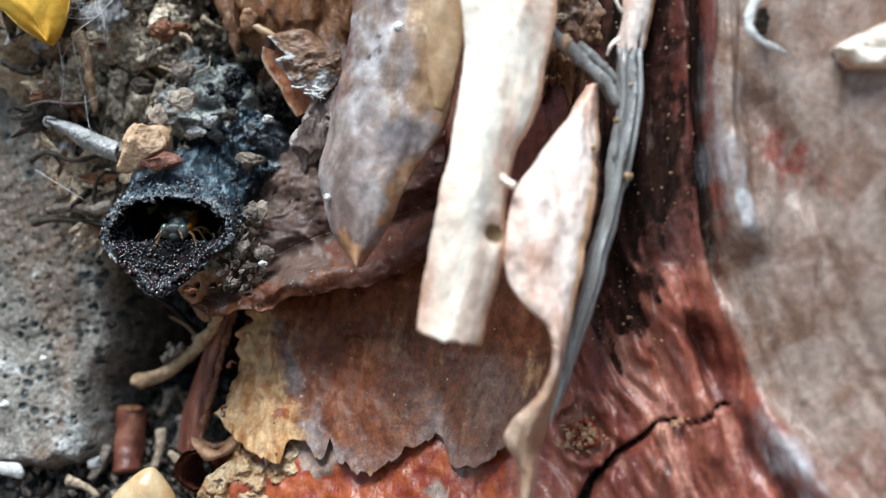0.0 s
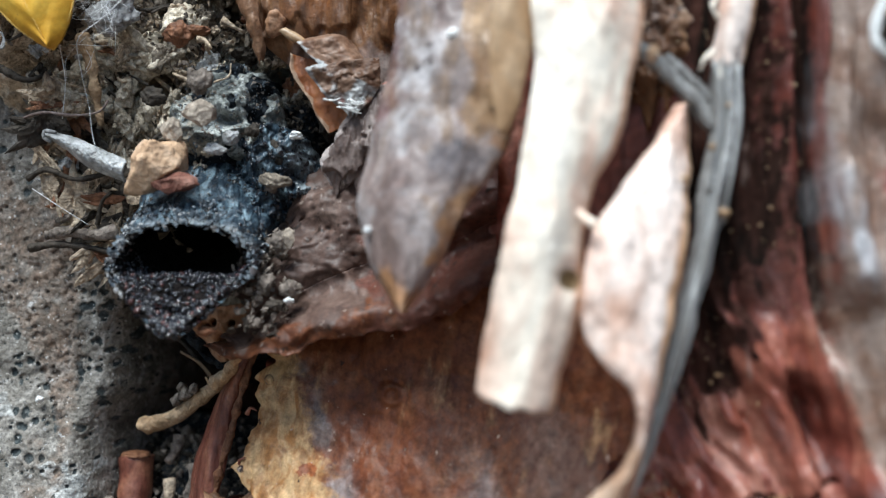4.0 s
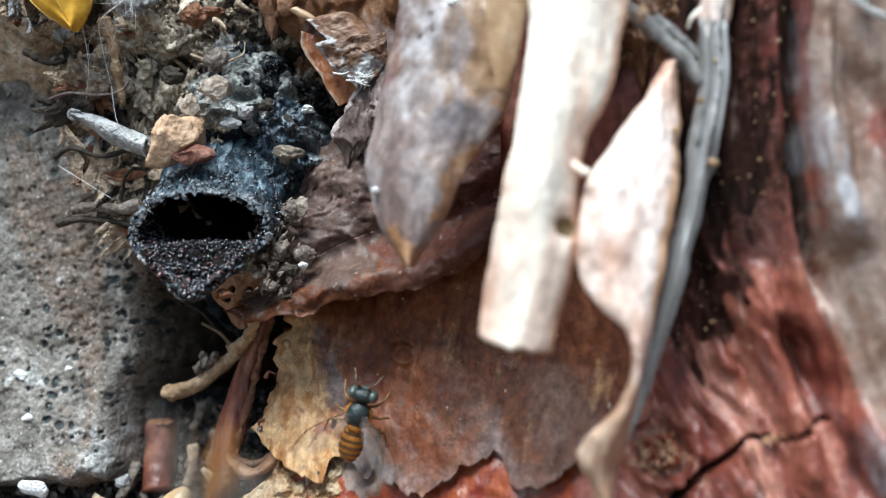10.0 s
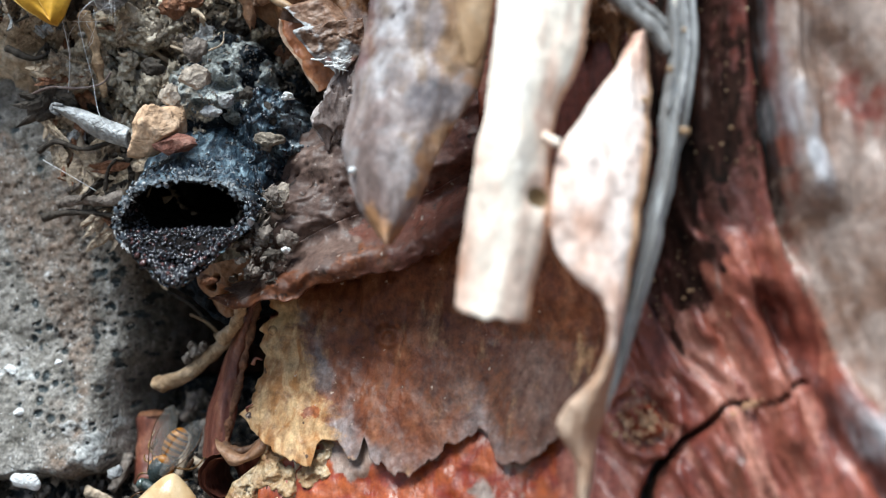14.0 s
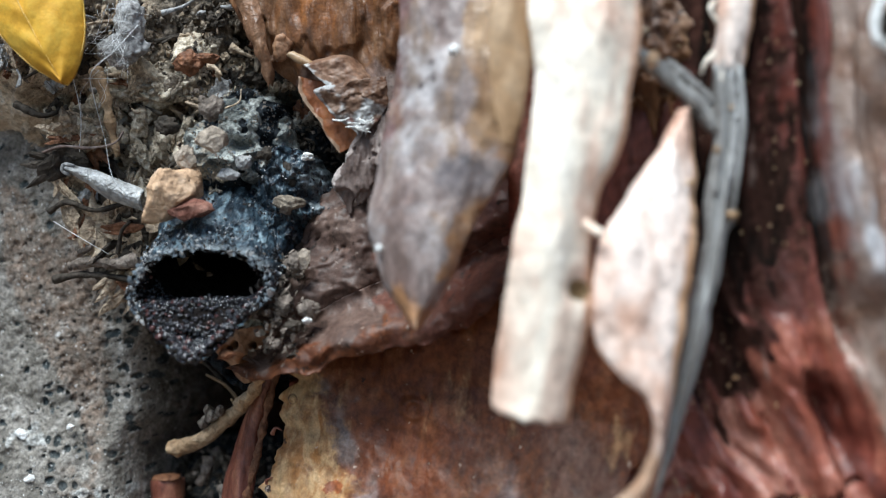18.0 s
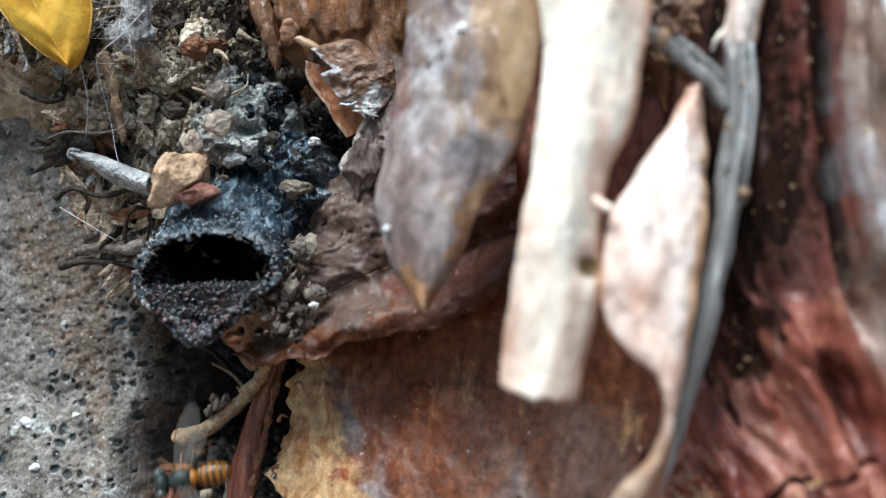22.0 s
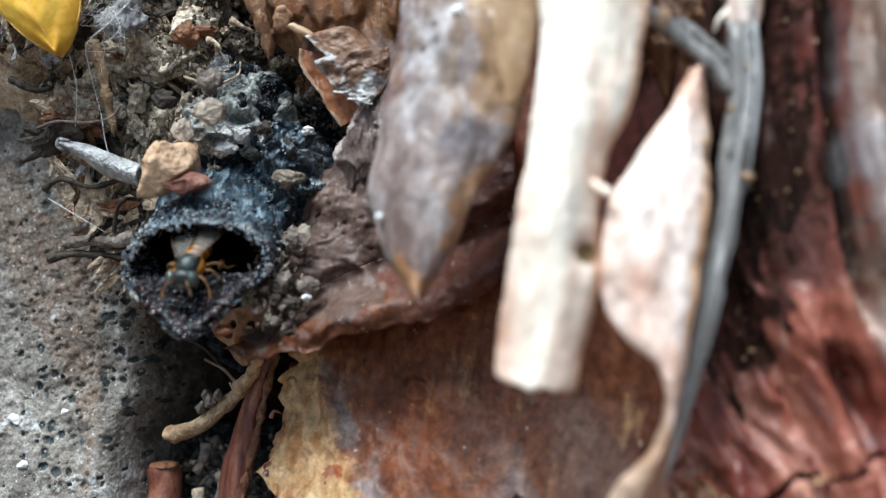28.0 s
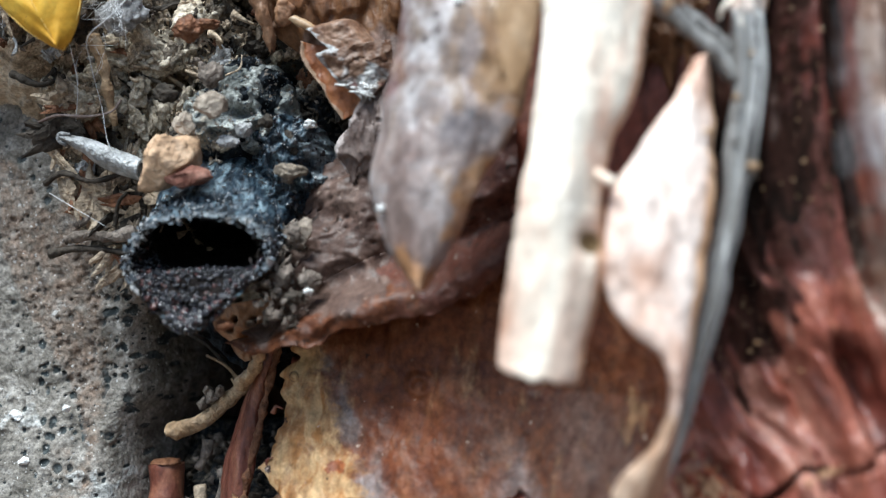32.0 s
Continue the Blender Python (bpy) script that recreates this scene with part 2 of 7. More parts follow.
# blue in these colours paints the sky reflected by the black resin
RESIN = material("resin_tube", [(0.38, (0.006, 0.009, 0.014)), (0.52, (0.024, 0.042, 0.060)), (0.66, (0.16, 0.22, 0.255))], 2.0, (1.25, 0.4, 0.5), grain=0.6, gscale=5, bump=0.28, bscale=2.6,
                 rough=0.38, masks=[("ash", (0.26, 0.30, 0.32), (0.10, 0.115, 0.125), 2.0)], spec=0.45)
# near-black base colour that puts the nest's inner shade into its walls
TUNNEL = material("tunnel_shade", [(0.3, (0.004, 0.003, 0.003)), (0.7, (0.012, 0.009, 0.008))], 0.8, bump=0.4, bscale=2, rough=0.9, spec=0.1)
BEAD = material("resin_bead", [(0.3, (0.006, 0.006, 0.008)), (0.5, (0.016, 0.016, 0.02)), (0.7, (0.05, 0.05, 0.055))], 2.0, grain=0.3, rough=0.14, bump=0.05, spec=0.8)
# grey grit with a blue cast painted in for reflected sky
ASHGRIT = material("ash_grit", [(0.3, (0.028, 0.036, 0.046)), (0.5, (0.085, 0.105, 0.125)), (0.7, (0.26, 0.295, 0.325))], 2.5, grain=0.5, rough=0.55, bump=0.05, spec=0.4)
CRUMB = material("dull_crumb", [(0.3, (0.078, 0.063, 0.051)), (0.5, (0.165, 0.136, 0.114)), (0.7, (0.32, 0.275, 0.235))], 1.4, grain=0.6, gscale=2.6, bump=0.25, bscale=2.4, rough=0.85, spec=0.2)
BEADRED = material("red_bead", [(0.3, (0.040, 0.013, 0.011)), (0.7, (0.096, 0.035, 0.032))], 2.0, rough=0.22, bump=0.05, spec=0.6)
CHIP = material("bark_chip", [(0.3, (0.17, 0.126, 0.087)), (0.5, (0.37, 0.288, 0.205)), (0.7, (0.59, 0.485, 0.36))], 1.2, grain=0.6, gscale=2.6, bump=0.25, bscale=2.4, rough=0.8, spec=0.25)
CHIPRED = material("red_chip", [(0.3, (0.101, 0.039, 0.021)), (0.7, (0.230, 0.109, 0.056))], 1.2, grain=0.6, gscale=2.6, bump=0.25, bscale=2.4, rough=0.65, spec=0.25)
CHIPGREY = material("grey_chip", [(0.3, (0.181, 0.177, 0.172)), (0.7, (0.491, 0.492, 0.491))], 1.2, grain=0.6, gscale=2.6, bump=0.25, bscale=2.4, rough=0.85, spec=0.25)
CHIPDARK = material("dark_chip", [(0.3, (0.019, 0.016, 0.013)), (0.7, (0.080, 0.066, 0.053))], 1.2, grain=0.6, gscale=2.6, bump=0.2, bscale=2.4, rough=0.7, spec=0.12)
CLOD = material("earth_clod", [(0.3, (0.20, 0.165, 0.122)), (0.5, (0.45, 0.385, 0.295)), (0.7, (0.70, 0.63, 0.52))], 1.1, grain=0.45, gscale=3.4, bump=0.22, bscale=2.8, rough=0.9, spec=0.2)
CLODDARK = material("dark_earth_clod", [(0.3, (0.075, 0.062, 0.048)), (0.5, (0.185, 0.153, 0.118)), (0.7, (0.38, 0.325, 0.26))], 1.1, grain=0.45, gscale=3.4, bump=0.22, bscale=2.8, rough=0.9, spec=0.2)
REDCLOD = material("dark_red_crumb", [(0.3, (0.075, 0.026, 0.018)), (0.5, (0.15, 0.062, 0.044)), (0.7, (0.25, 0.13, 0.095))], 1.3, grain=0.5, gscale=4, bump=0.3, bscale=2.4, rough=0.7, spec=0.25)
CLAY = material("pale_clay", [(0.3, (0.20, 0.165, 0.13)), (0.5, (0.33, 0.275, 0.22)), (0.7, (0.46, 0.40, 0.335))], 1.1, grain=0.4, gscale=4, bump=0.25, bscale=2.4, rough=0.9, spec=0.2)
OCHRE = material("ochre_chip", [(0.3, (0.36, 0.22, 0.125)), (0.5, (0.48, 0.32, 0.20)), (0.7, (0.60, 0.44, 0.31))], 1.1, grain=0.35, gscale=5, bump=0.3, bscale=1.6, rough=0.85)
TWIG = material("tan_twig", [(0.3, (0.24, 0.145, 0.075)), (0.5, (0.40, 0.27, 0.155)), (0.7, (0.54, 0.41, 0.275))], 0.8, grain=0.5, gscale=2.2, bump=0.4, bscale=1.6, rough=0.7)
SILVER = material("silver_twig", [(0.3, (0.30, 0.30, 0.29)), (0.7, (0.66, 0.665, 0.66))], 1.0, (1, 1, 1), grain=0.5, gscale=3.0, bump=0.3, bscale=4, rough=0.6)
CURL = material("red_curl", [(0.3, (0.075, 0.022, 0.015)), (0.5, (0.165, 0.056, 0.036)), (0.7, (0.33, 0.145, 0.085))], 0.9, (1, 1, 0.4), grain=0.3, gscale=5, bump=0.16, bscale=1.2, rough=0.4, spec=0.4)
TAN = material("tan_bark", [(0.3, (0.187, 0.095, 0.044)), (0.5, (0.299, 0.189, 0.099)), (0.7, (0.386, 0.284, 0.181))], 0.5, grain=0.3, gscale=4, bump=0.12, bscale=1.3, rough=0.5)
FLAKY = material("flaky_tan_bark", [(0.3, (0.20, 0.075, 0.028)), (0.45, (0.33, 0.20, 0.095)), (0.58, (0.45, 0.33, 0.195)), (0.7, (0.62, 0.52, 0.38))], 0.7, grain=0.4, gscale=4, bump=0.2, bscale=2, rough=0.5)
CHIPTAN = material("tan_crumb", [(0.3, (0.22, 0.09, 0.045)), (0.7, (0.46, 0.29, 0.17))], 1.2, grain=0.4, gscale=4, bump=0.2, bscale=2, rough=0.7)
BRIDGE = material("dim_brown_bark", [(0.3, (0.11, 0.05, 0.025)), (0.5, (0.24, 0.125, 0.066)), (0.7, (0.36, 0.22, 0.135))], 0.8, grain=0.4, gscale=4, bump=0.16, bscale=1.8, rough=0.5)
FLAPBARK = material("orange_flap", [(0.3, (0.12, 0.035, 0.012)), (0.5, (0.24, 0.085, 0.03)), (0.7, (0.36, 0.16, 0.065))], 0.8, (1, 1, 0.5), grain=0.3, gscale=4, bump=0.08, bscale=2, rough=0.5, masks=[("rim", (0.30, 0.21, 0.145), (0.21, 0.12, 0.07), 1.4)])
SILVERBARK = material("silvered_bark", [(0.3, (0.085, 0.036, 0.017)), (0.45, (0.15, 0.078, 0.045)), (0.58, (0.21, 0.125, 0.08)), (0.7, (0.28, 0.20, 0.155))], 0.9, grain=0.4, gscale=4, bump=0.08, bscale=2.0, rough=0.55,
                      masks=[("silver", (0.47, 0.48, 0.48), (0.24, 0.225, 0.21), 1.8)], spots=[((0.13, 0.05, 0.04), 0.9, 0.62, 0.1)])
SLIVERTAN = material("tan_sliver", [(0.3, (0.26, 0.14, 0.065)), (0.5, (0.44, 0.28, 0.15)), (0.7, (0.58, 0.42, 0.27))], 0.6, (1, 1, 0.4), grain=0.25, gscale=3, bump=0.1, bscale=1.3, rough=0.5)
LEAFBARK = material("dull_pink_bark", [(0.3, (0.062, 0.040, 0.034)), (0.45, (0.11, 0.076, 0.065)), (0.58, (0.185, 0.14, 0.122)), (0.7, (0.30, 0.255, 0.235))], 0.9, (1, 1, 0.4), grain=0.4, gscale=4, bump=0.12, bscale=2.4, rough=0.5, masks=[("rim", (0.50, 0.44, 0.41), (0.32, 0.26, 0.235), 1.4)])
PEBBLE = material("tan_pebble", [(0.3, (0.46, 0.25, 0.09)), (0.5, (0.62, 0.44, 0.24)), (0.7, (0.70, 0.56, 0.36))], 0.35, grain=0.1, gscale=3, bump=0.015, rough=0.3, spec=0.5)
LEAF = material("yellow_leaf", [(0.3, (0.50, 0.25, 0.02)), (0.5, (0.63, 0.35, 0.035)), (0.7, (0.70, 0.46, 0.07))], 0.5, grain=0.15, gscale=4, bump=0.06, bscale=1.2, rough=0.62, spec=0.25,
                spots=[((0.34, 0.17, 0.03), 1.2, 0.70, 0.05)])
LEAFRIB = material("leaf_rib", [(0.3, (0.62, 0.40, 0.08)), (0.7, (0.72, 0.52, 0.16))], 1, grain=0.1, rough=0.5, bump=0.05)
SILK = material("silk", [(0.3, (0.55, 0.56, 0.57)), (0.7, (0.78, 0.79, 0.8))], 1.0, grain=0.1, rough=0.5, bump=0.02)
WHITE = material("white_grain", [(0.3, (0.62, 0.62, 0.6)), (0.7, (0.85, 0.85, 0.84))], 1.5, grain=0.15, bump=0.2, rough=0.6)
GROUND = material("ground_soil", [(0.3, (0.05, 0.035, 0.025)), (0.7, (0.16, 0.12, 0.09))], 0.02, grain=0.3, gscale=0.3, bump=2, bscale=0.1, rough=0.95)
# the bee's own
B_DARK = material("bee_dark", [(0.3, (0.007, 0.011, 0.011)), (0.7, (0.024, 0.036, 0.034))], 2, grain=0.3, gscale=12, bump=0.04, bscale=10, rough=0.35, spec=0.45)
B_AMBER = material("bee_amber", [(0.3, (0.22, 0.070, 0.006)), (0.7, (0.46, 0.19, 0.018))], 2, grain=0.2, gscale=12, bump=0.03, rough=0.35, spec=0.5)
B_BAND = material("bee_band", [(0.3, (0.05, 0.022, 0.008)), (0.7, (0.10, 0.045, 0.016))], 2, grain=0.2, gscale=12, bump=0.03, rough=0.3, spec=0.5)
B_LEG = material("bee_leg", [(0.3, (0.11, 0.052, 0.018)), (0.7, (0.22, 0.125, 0.045))], 2, grain=0.2, gscale=12, bump=0.03, rough=0.35, spec=0.4)
B_EYE = material("bee_eye", [(0.3, (0.035, 0.05, 0.045)), (0.7, (0.08, 0.105, 0.095))], 6, grain=0.2, gscale=20, bump=0.02, rough=0.14, spec=0.7)
B_POLLEN = material("bee_pollen", [(0.3, (0.44, 0.36, 0.05)), (0.7, (0.56, 0.48, 0.10))], 4, grain=0.3, gscale=14, bump=0.05, rough=0.9)


def wing_material():
    m = bpy.data.materials.new("bee_wing")
    m.use_nodes = True
    nt = m.node_tree
    b, out = nt.nodes["Principled BSDF"], nt.nodes["Material Output"]
    b.inputs["Base Color"].default_value, b.inputs["Roughness"].default_value = (0.45, 0.42, 0.38, 1), 0.2
    tr = nt.nodes.new("ShaderNodeBsdfTransparent")
    mx = nt.nodes.new("ShaderNodeMixShader")
    mx.inputs[0].default_value = 0.13
    nt.links.new(tr.outputs[0], mx.inputs[1])
    nt.links.new(b.outputs[0], mx.inputs[2])
    nt.links.new(mx.outputs[0], out.inputs[0])
    return m


B_WING = wing_material()


# ---- numbers: value noise on arrays ----
def lattice(ix, iy, iz, seed):
    h = (ix.astype(np.int64) * 374761393 + iy.astype(np.int64) * 668265263 + iz.astype(np.int64) * 1440662683 + seed * 974634777) & 0xFFFFFFFF
    h = ((h ^ (h >> 13)) * 1274126177) & 0xFFFFFFFF
    return ((h ^ (h >> 16)) & 0xFFFF) / 65535.0 * 2 - 1


def vnoise(x, y, z, seed=0):
    x, y, z = np.broadcast_arrays(np.asarray(x, float), np.asarray(y, float), np.asarray(z, float))
    ix, iy, iz = np.floor(x), np.floor(y), np.floor(z)
    fx, fy, fz = (t * t * (3 - 2 * t) for t in (x - ix, y - iy, z - iz))
    out = 0
    for a in (0, 1):
        for b in (0, 1):
            for c in (0, 1):
                w = (fx if a else 1 - fx) * (fy if b else 1 - fy) * (fz if c else 1 - fz)
                out = out + w * lattice(ix + a, iy + b, iz + c, seed)
    return out


def fbm(x, y, z=0.0, octaves=4, seed=0):
    out, amp, s = 0, 1.0, 1.0
    for k in range(octaves):
        out = out + amp * vnoise(np.asarray(x) * s, np.asarray(y) * s, np.asarray(z) * s, seed + k)
        amp, s = amp * 0.5, s * 2.03
    return out


def step(a, b, x):
    t = np.clip((x - a) / (b - a), 0, 1)
    return t * t * (3 - 2 * t)


def resample(points, n):
    """n points along a smooth line through the given ones, evenly spaced."""
    p = np.array(points, float)
    k = len(p)
    if k > 2:
        q = np.vstack([2 * p[0] - p[1], p, 2 * p[-1] - p[-2]])
        out = []
        for i in range(1, k):
            a, b, c, d = q[i - 1], q[i], q[i + 1], q[i + 2]
            for s in np.linspace(0, 1, 12, endpoint=False):
                out.append(0.5 * (2 * b + (c - a) * s + (2 * a - 5 * b + 4 * c - d) * s * s + (3 * b - a - 3 * c + d) * s ** 3))
        p = np.array(out + [p[-1]])
    d = np.r_[0, np.cumsum(np.linalg.norm(np.diff(p, axis=0), axis=1))]
    s = np.linspace(0, d[-1], n)
    return np.stack([np.interp(s, d, p[:, i]) for i in range(3)], 1)


def near_line(x, z, points):
    """Distance in the picture plane from (x, z) to a line of points."""
    p = np.array(points, float)[:, [0, 2]]
    best = np.full(np.shape(x), 1e9)
    for a, b in zip(p[:-1], p[1:]):
        d = b - a
        t = np.clip(((x - a[0]) * d[0] + (z - a[1]) * d[1]) / (d @ d), 0, 1)
        best = np.minimum(best, np.hypot(x - a[0] - t * d[0], z - a[1] - t * d[1]))
    return best


# ---- building ----
BASE = {}


def place(p):
    return Vector((p[0] * MM, p[1] * MM, EYE + p[2] * MM))


def thing(name, base, label, category, group="", kind=""):
    ob = new(name)
    ob.empty_display_size = 0.001
    ob.location = place(base)
    BASE[ob.name] = np.array(base, float)
    return tagged(ob, label, category, group, kind)


def to_mesh(name, verts, faces, mat, base, smooth=True, attrs=None):
    me = bpy.data.meshes.new(name)
    me.from_pydata(((np.asarray(verts, float) - base) * MM).tolist(), [], faces)
    me.materials.append(mat)
    if smooth:
        me.polygons.foreach_set("use_smooth", [True] * len(me.polygons))
    for key, values in (attrs or {}).items():
        at = me.attributes.new(key, "FLOAT", "POINT")
        at.data.foreach_set("value", np.asarray(values, np.float32).ravel())
    me.update()
    return me


def part(name, geo, mat, parent, label="", smooth=True, attrs=None):
    """One mesh under a thing or a part; geo: vertices in millimetres of the place, and faces."""
    base = BASE[parent.name]
    ob = new(name, to_mesh(name, geo[0], geo[1], mat, base, smooth, attrs))
    ob.parent = parent
    BASE[ob.name] = base
    return tagged(ob, label)


def solo(name, geo, mat, base, label, category, group="", kind="", smooth=True, attrs=None):
    base = np.array(base, float)
    ob = new(name, to_mesh(name, geo[0], geo[1], mat, base, smooth, attrs))
    ob.location = place(base)
    BASE[ob.name] = base
    return tagged(ob, label, category, group, kind)


def sheet(P, thick=None, taper=0.25):
    """A surface over a grid of points, given a back and closed edges when it has a thickness."""
    m, n = P.shape[:2]
    front = P.reshape(-1, 3)
    i, j = np.meshgrid(np.arange(m - 1), np.arange(n - 1), indexing="ij")
    a = (i * n + j).ravel()
    quads = np.stack([a, a + n, a + n + 1, a + 1], 1)
    if thick is None:
        return front, quads.tolist()
    u, v = np.linspace(-1, 1, m)[:, None], np.linspace(-1, 1, n)[None]
    t = np.asarray(thick) * (taper + (1 - taper) * np.sqrt(np.clip((1 - u ** 8) * (1 - v ** 8), 0, 1)))
    back = P.copy()
    back[..., 1] += t
    k = m * n
    faces = quads.tolist() + (quads[:, ::-1] + k).tolist()
    ring = [*range(n), *[r * n + n - 1 for r in range(1, m)], *[(m - 1) * n + c for c in range(n - 2, -1, -1)], *[r * n for r in range(m - 2, 0, -1)]]
    for p, q in zip(ring, ring[1:] + ring[:1]):
        faces.append([p, q, q + k, p + k])
    return np.vstack([front, back.reshape(-1, 3)]), faces


def strip(left, right, n=60, m=18, bow=0.5, rough=0.12, thick=0.35, ragged=0.12, seed=0, grain=(1.2, 0.5), ends=0.0):
    """A peeled strip between two edges, bowed towards the eye. Returns its grid, and its across and along numbers."""
    A, B = resample(left, n), resample(right, n)
    u = np.linspace(0, 1, m)[None, :, None]
    s = np.linspace(0, 1, n)[:, None]
    wl = ragged * 0.6 * fbm(A[:, 2] * 0.55, A[:, 0] * 0.4, seed, 4, seed)[:, None] * (B - A) / (np.linalg.norm(B - A, axis=1)[:, None] + 1e-6)
    wr = ragged * 0.6 * fbm(B[:, 2] * 0.55, B[:, 0] * 0.4, seed + 9, 4, seed + 3)[:, None] * (B - A) / (np.linalg.norm(B - A, axis=1)[:, None] + 1e-6)
    P = (A + wl)[:, None] * (1 - u) + (B + wr)[:, None] * u
    across = np.linspace(0, 1, m)[None] + 0 * s
    P[..., 1] -= bow * (1 - (2 * across - 1) ** 2)
    P[..., 1] += rough * fbm(P[..., 0] * grain[0], P[..., 2] * grain[1], seed * 1.3, 4, seed)
    if ends:
        P[..., 2] += ends * (fbm(across * 7, 0 * across + seed, 0, 3, seed) * np.maximum(0, 2 * s - 1) ** 6)
    return P, across, s + 0 * across


def twice(a):
    return np.r_[np.asarray(a).ravel(), np.asarray(a).ravel()]


def rod(points, r0, r1=None, sides=8, n=None, knobs=0.0, seed=0, flat=1.0):
    """A tapered round twig or thread along a line, closed at both ends."""
    r1 = r0 if r1 is None else r1
    n = n or max(4, len(points) * 4)
    p = resample(points, n)
    d = np.gradient(p, axis=0)
    d /= np.linalg.norm(d, axis=1)[:, None] + 1e-9
    up = np.cross(d, (0.13, 1, 0.21))
    up /= np.linalg.norm(up, axis=1)[:, None] + 1e-9
    side = np.cross(d, up)
    r = np.linspace(r0, r1, n) * (1 + knobs * fbm(np.linspace(0, n / 3, n), 0, seed, 3, seed))
    a = np.linspace(0, 2 * math.pi, sides, endpoint=False)
    V = p[:, None] + r[:, None, None] * (np.cos(a)[None, :, None] * up[:, None] + flat * np.sin(a)[None, :, None] * side[:, None])
    V = V.reshape(-1, 3)
    F = []
    for i in range(n - 1):
        for j in range(sides):
            k = (j + 1) % sides
            F.append([i * sides + j, i * sides + k, (i + 1) * sides + k, (i + 1) * sides + j])
    F.append(list(range(sides))[::-1])
    F.append([(n - 1) * sides + j for j in range(sides)])
    return V, F


def ball(c, r, sub=2, jag=0.0, seed=0, freq=1.0):
    bm = bmesh.new()
    bmesh.ops.create_icosphere(bm, subdivisions=sub, radius=1.0)
    V = np.array([v.co[:] for v in bm.verts])
    F = [[v.index for v in f.verts] for f in bm.faces]
    bm.free()
    if jag:
        V = V * (1 + jag * fbm(V[:, 0] * freq + seed * 3.1, V[:, 1] * freq, V[:, 2] * freq, 3, seed))[:, None]
    return V * np.array(r) + np.array(c), F


def block(c, r, seed):
    """An angular crumb with broken faces."""
    V, F = ball((0, 0, 0), 1, 3)
    rng = np.random.default_rng(seed)
    for n in rng.normal(0, 1, (11, 3)):
        n = n / np.linalg.norm(n)
        d = V @ n
        V = V - np.maximum(0, d - rng.uniform(0.52, 0.78))[:, None] * n
    V = V * (1 + 0.16 * fbm(V[:, 0] * 2.2 + seed, V[:, 1] * 3, V[:, 2] * 3, 3, seed))[:, None]
    return V * 1.3 * np.array(r) + np.array(c), F


BALLS = {s: ball((0, 0, 0), 1, s) for s in (1, 2)}


def lump(c, r, seed):
    """A rounded crumb with a broken, uneven skin."""
    V, F = ball((0, 0, 0), 1, 4)
    V = V * (1 + 0.42 * fbm(V[:, 0] * 1.1 + seed, V[:, 1] * 1.1, V[:, 2] * 1.1, 3, seed) + 0.16 * fbm(V[:, 0] * 4 + seed, V[:, 1] * 4, V[:, 2] * 4, 4, seed + 5))[:, None]
    return V * np.array(r) + np.array(c), F


def chip_geo(size, seed):
    """A thin angular flake about the origin."""
    rng = np.random.default_rng(seed)
    k = rng.integers(5, 9)
    a = np.sort(rng.uniform(0, 2 * math.pi, k))
    r = rng.uniform(0.6, 1.15, k)
    top = np.stack([np.cos(a) * r, -rng.uniform(0.1, 0.3, k), np.sin(a) * r], 1)
    low = top * 0.92
    low[:, 1] += rng.uniform(0.25, 0.4)
    V = np.vstack([top, low, [[0.1, -0.42, 0.05]], [[0, 0.25, 0]]]) * np.array(size)
    F = []
    for i in range(k):
        j = (i + 1) % k
        F += [[i, i + k, j + k, j], [i, j, 2 * k], [j + k, i + k, 2 * k + 1]]
    return V, F


def turned(V, rx, ry, rz):
    e = np.array(Euler((rx, ry, rz)).to_matrix())
    return V @ e.T


def gathered(list_of_geo):
    V, F, k = [], [], 0
    for v, f in list_of_geo:
        V.append(v)
        F += [[i + k for i in q] for q in f]
        k += len(v)
    return np.vstack(V), F


# ---- the large forms ----
def trunk_y(x, z):
    y = np.interp(x, (-90, -26, -20, -16, -12.2, -10.7, -5, 0, 4, 7, 11, 14, 20, 40, 90), (140, 100, 94, 88, 78, 51.0, 48.8, 46.8, 43.8, 41.2, 39.2, 37.4, 34.6, 33, 60))
    y = y + np.where(z < -5, (z + 5) * (0.5 - 0.3 * step(3, 9, x)), 0)
    return y + 22 * step(-4.0, -1.5, z) * (1 - step(-9, -5.5, x))


FURROW = [(10.35, 38.8, 14.0), (10.38, 38.8, 10.7), (10.48, 38.8, 7.9), (10.6, 38.8, 5.2), (10.77, 38.8, 2.9), (10.98, 38.8, 0.8), (11.37, 38.8, -1.3), (11.65, 38.8, -2.5)]
SHEEN_RIDGE = [(10.75, 38, 13.0), (10.85, 38, 8.0), (11.1, 38, 5.1), (11.52, 38, 2.8), (11.95, 38, 0.8), (12.1, 38, -0.5)]
SHEEN_RIDGE_LOW = [(11.5, 37.3, -5.2), (12.6, 37.3, -7.2), (13.7, 37.3, -8.4), (15.4, 37.3, -10.4), (17, 37.3, -12)]
SHEEN_RIDGE_SMALL = [(10.66, 38.3, -0.1), (10.9, 38.3, -1.2), (11.2, 38.3, -2.4)]
VALLEY = [(10.3, 38, -2.4), (11.1, 38, -4.6), (11.8, 38, -6.2), (12.4, 38, -7.7), (13.4, 38, -9.4), (14.6, 37.5, -11.5)]
RED_RIDGE = [(9.0, 40, -0.4), (9.7, 39.5, -3.2), (10.3, 39, -6.0), (11.2, 38.5, -9.6)]
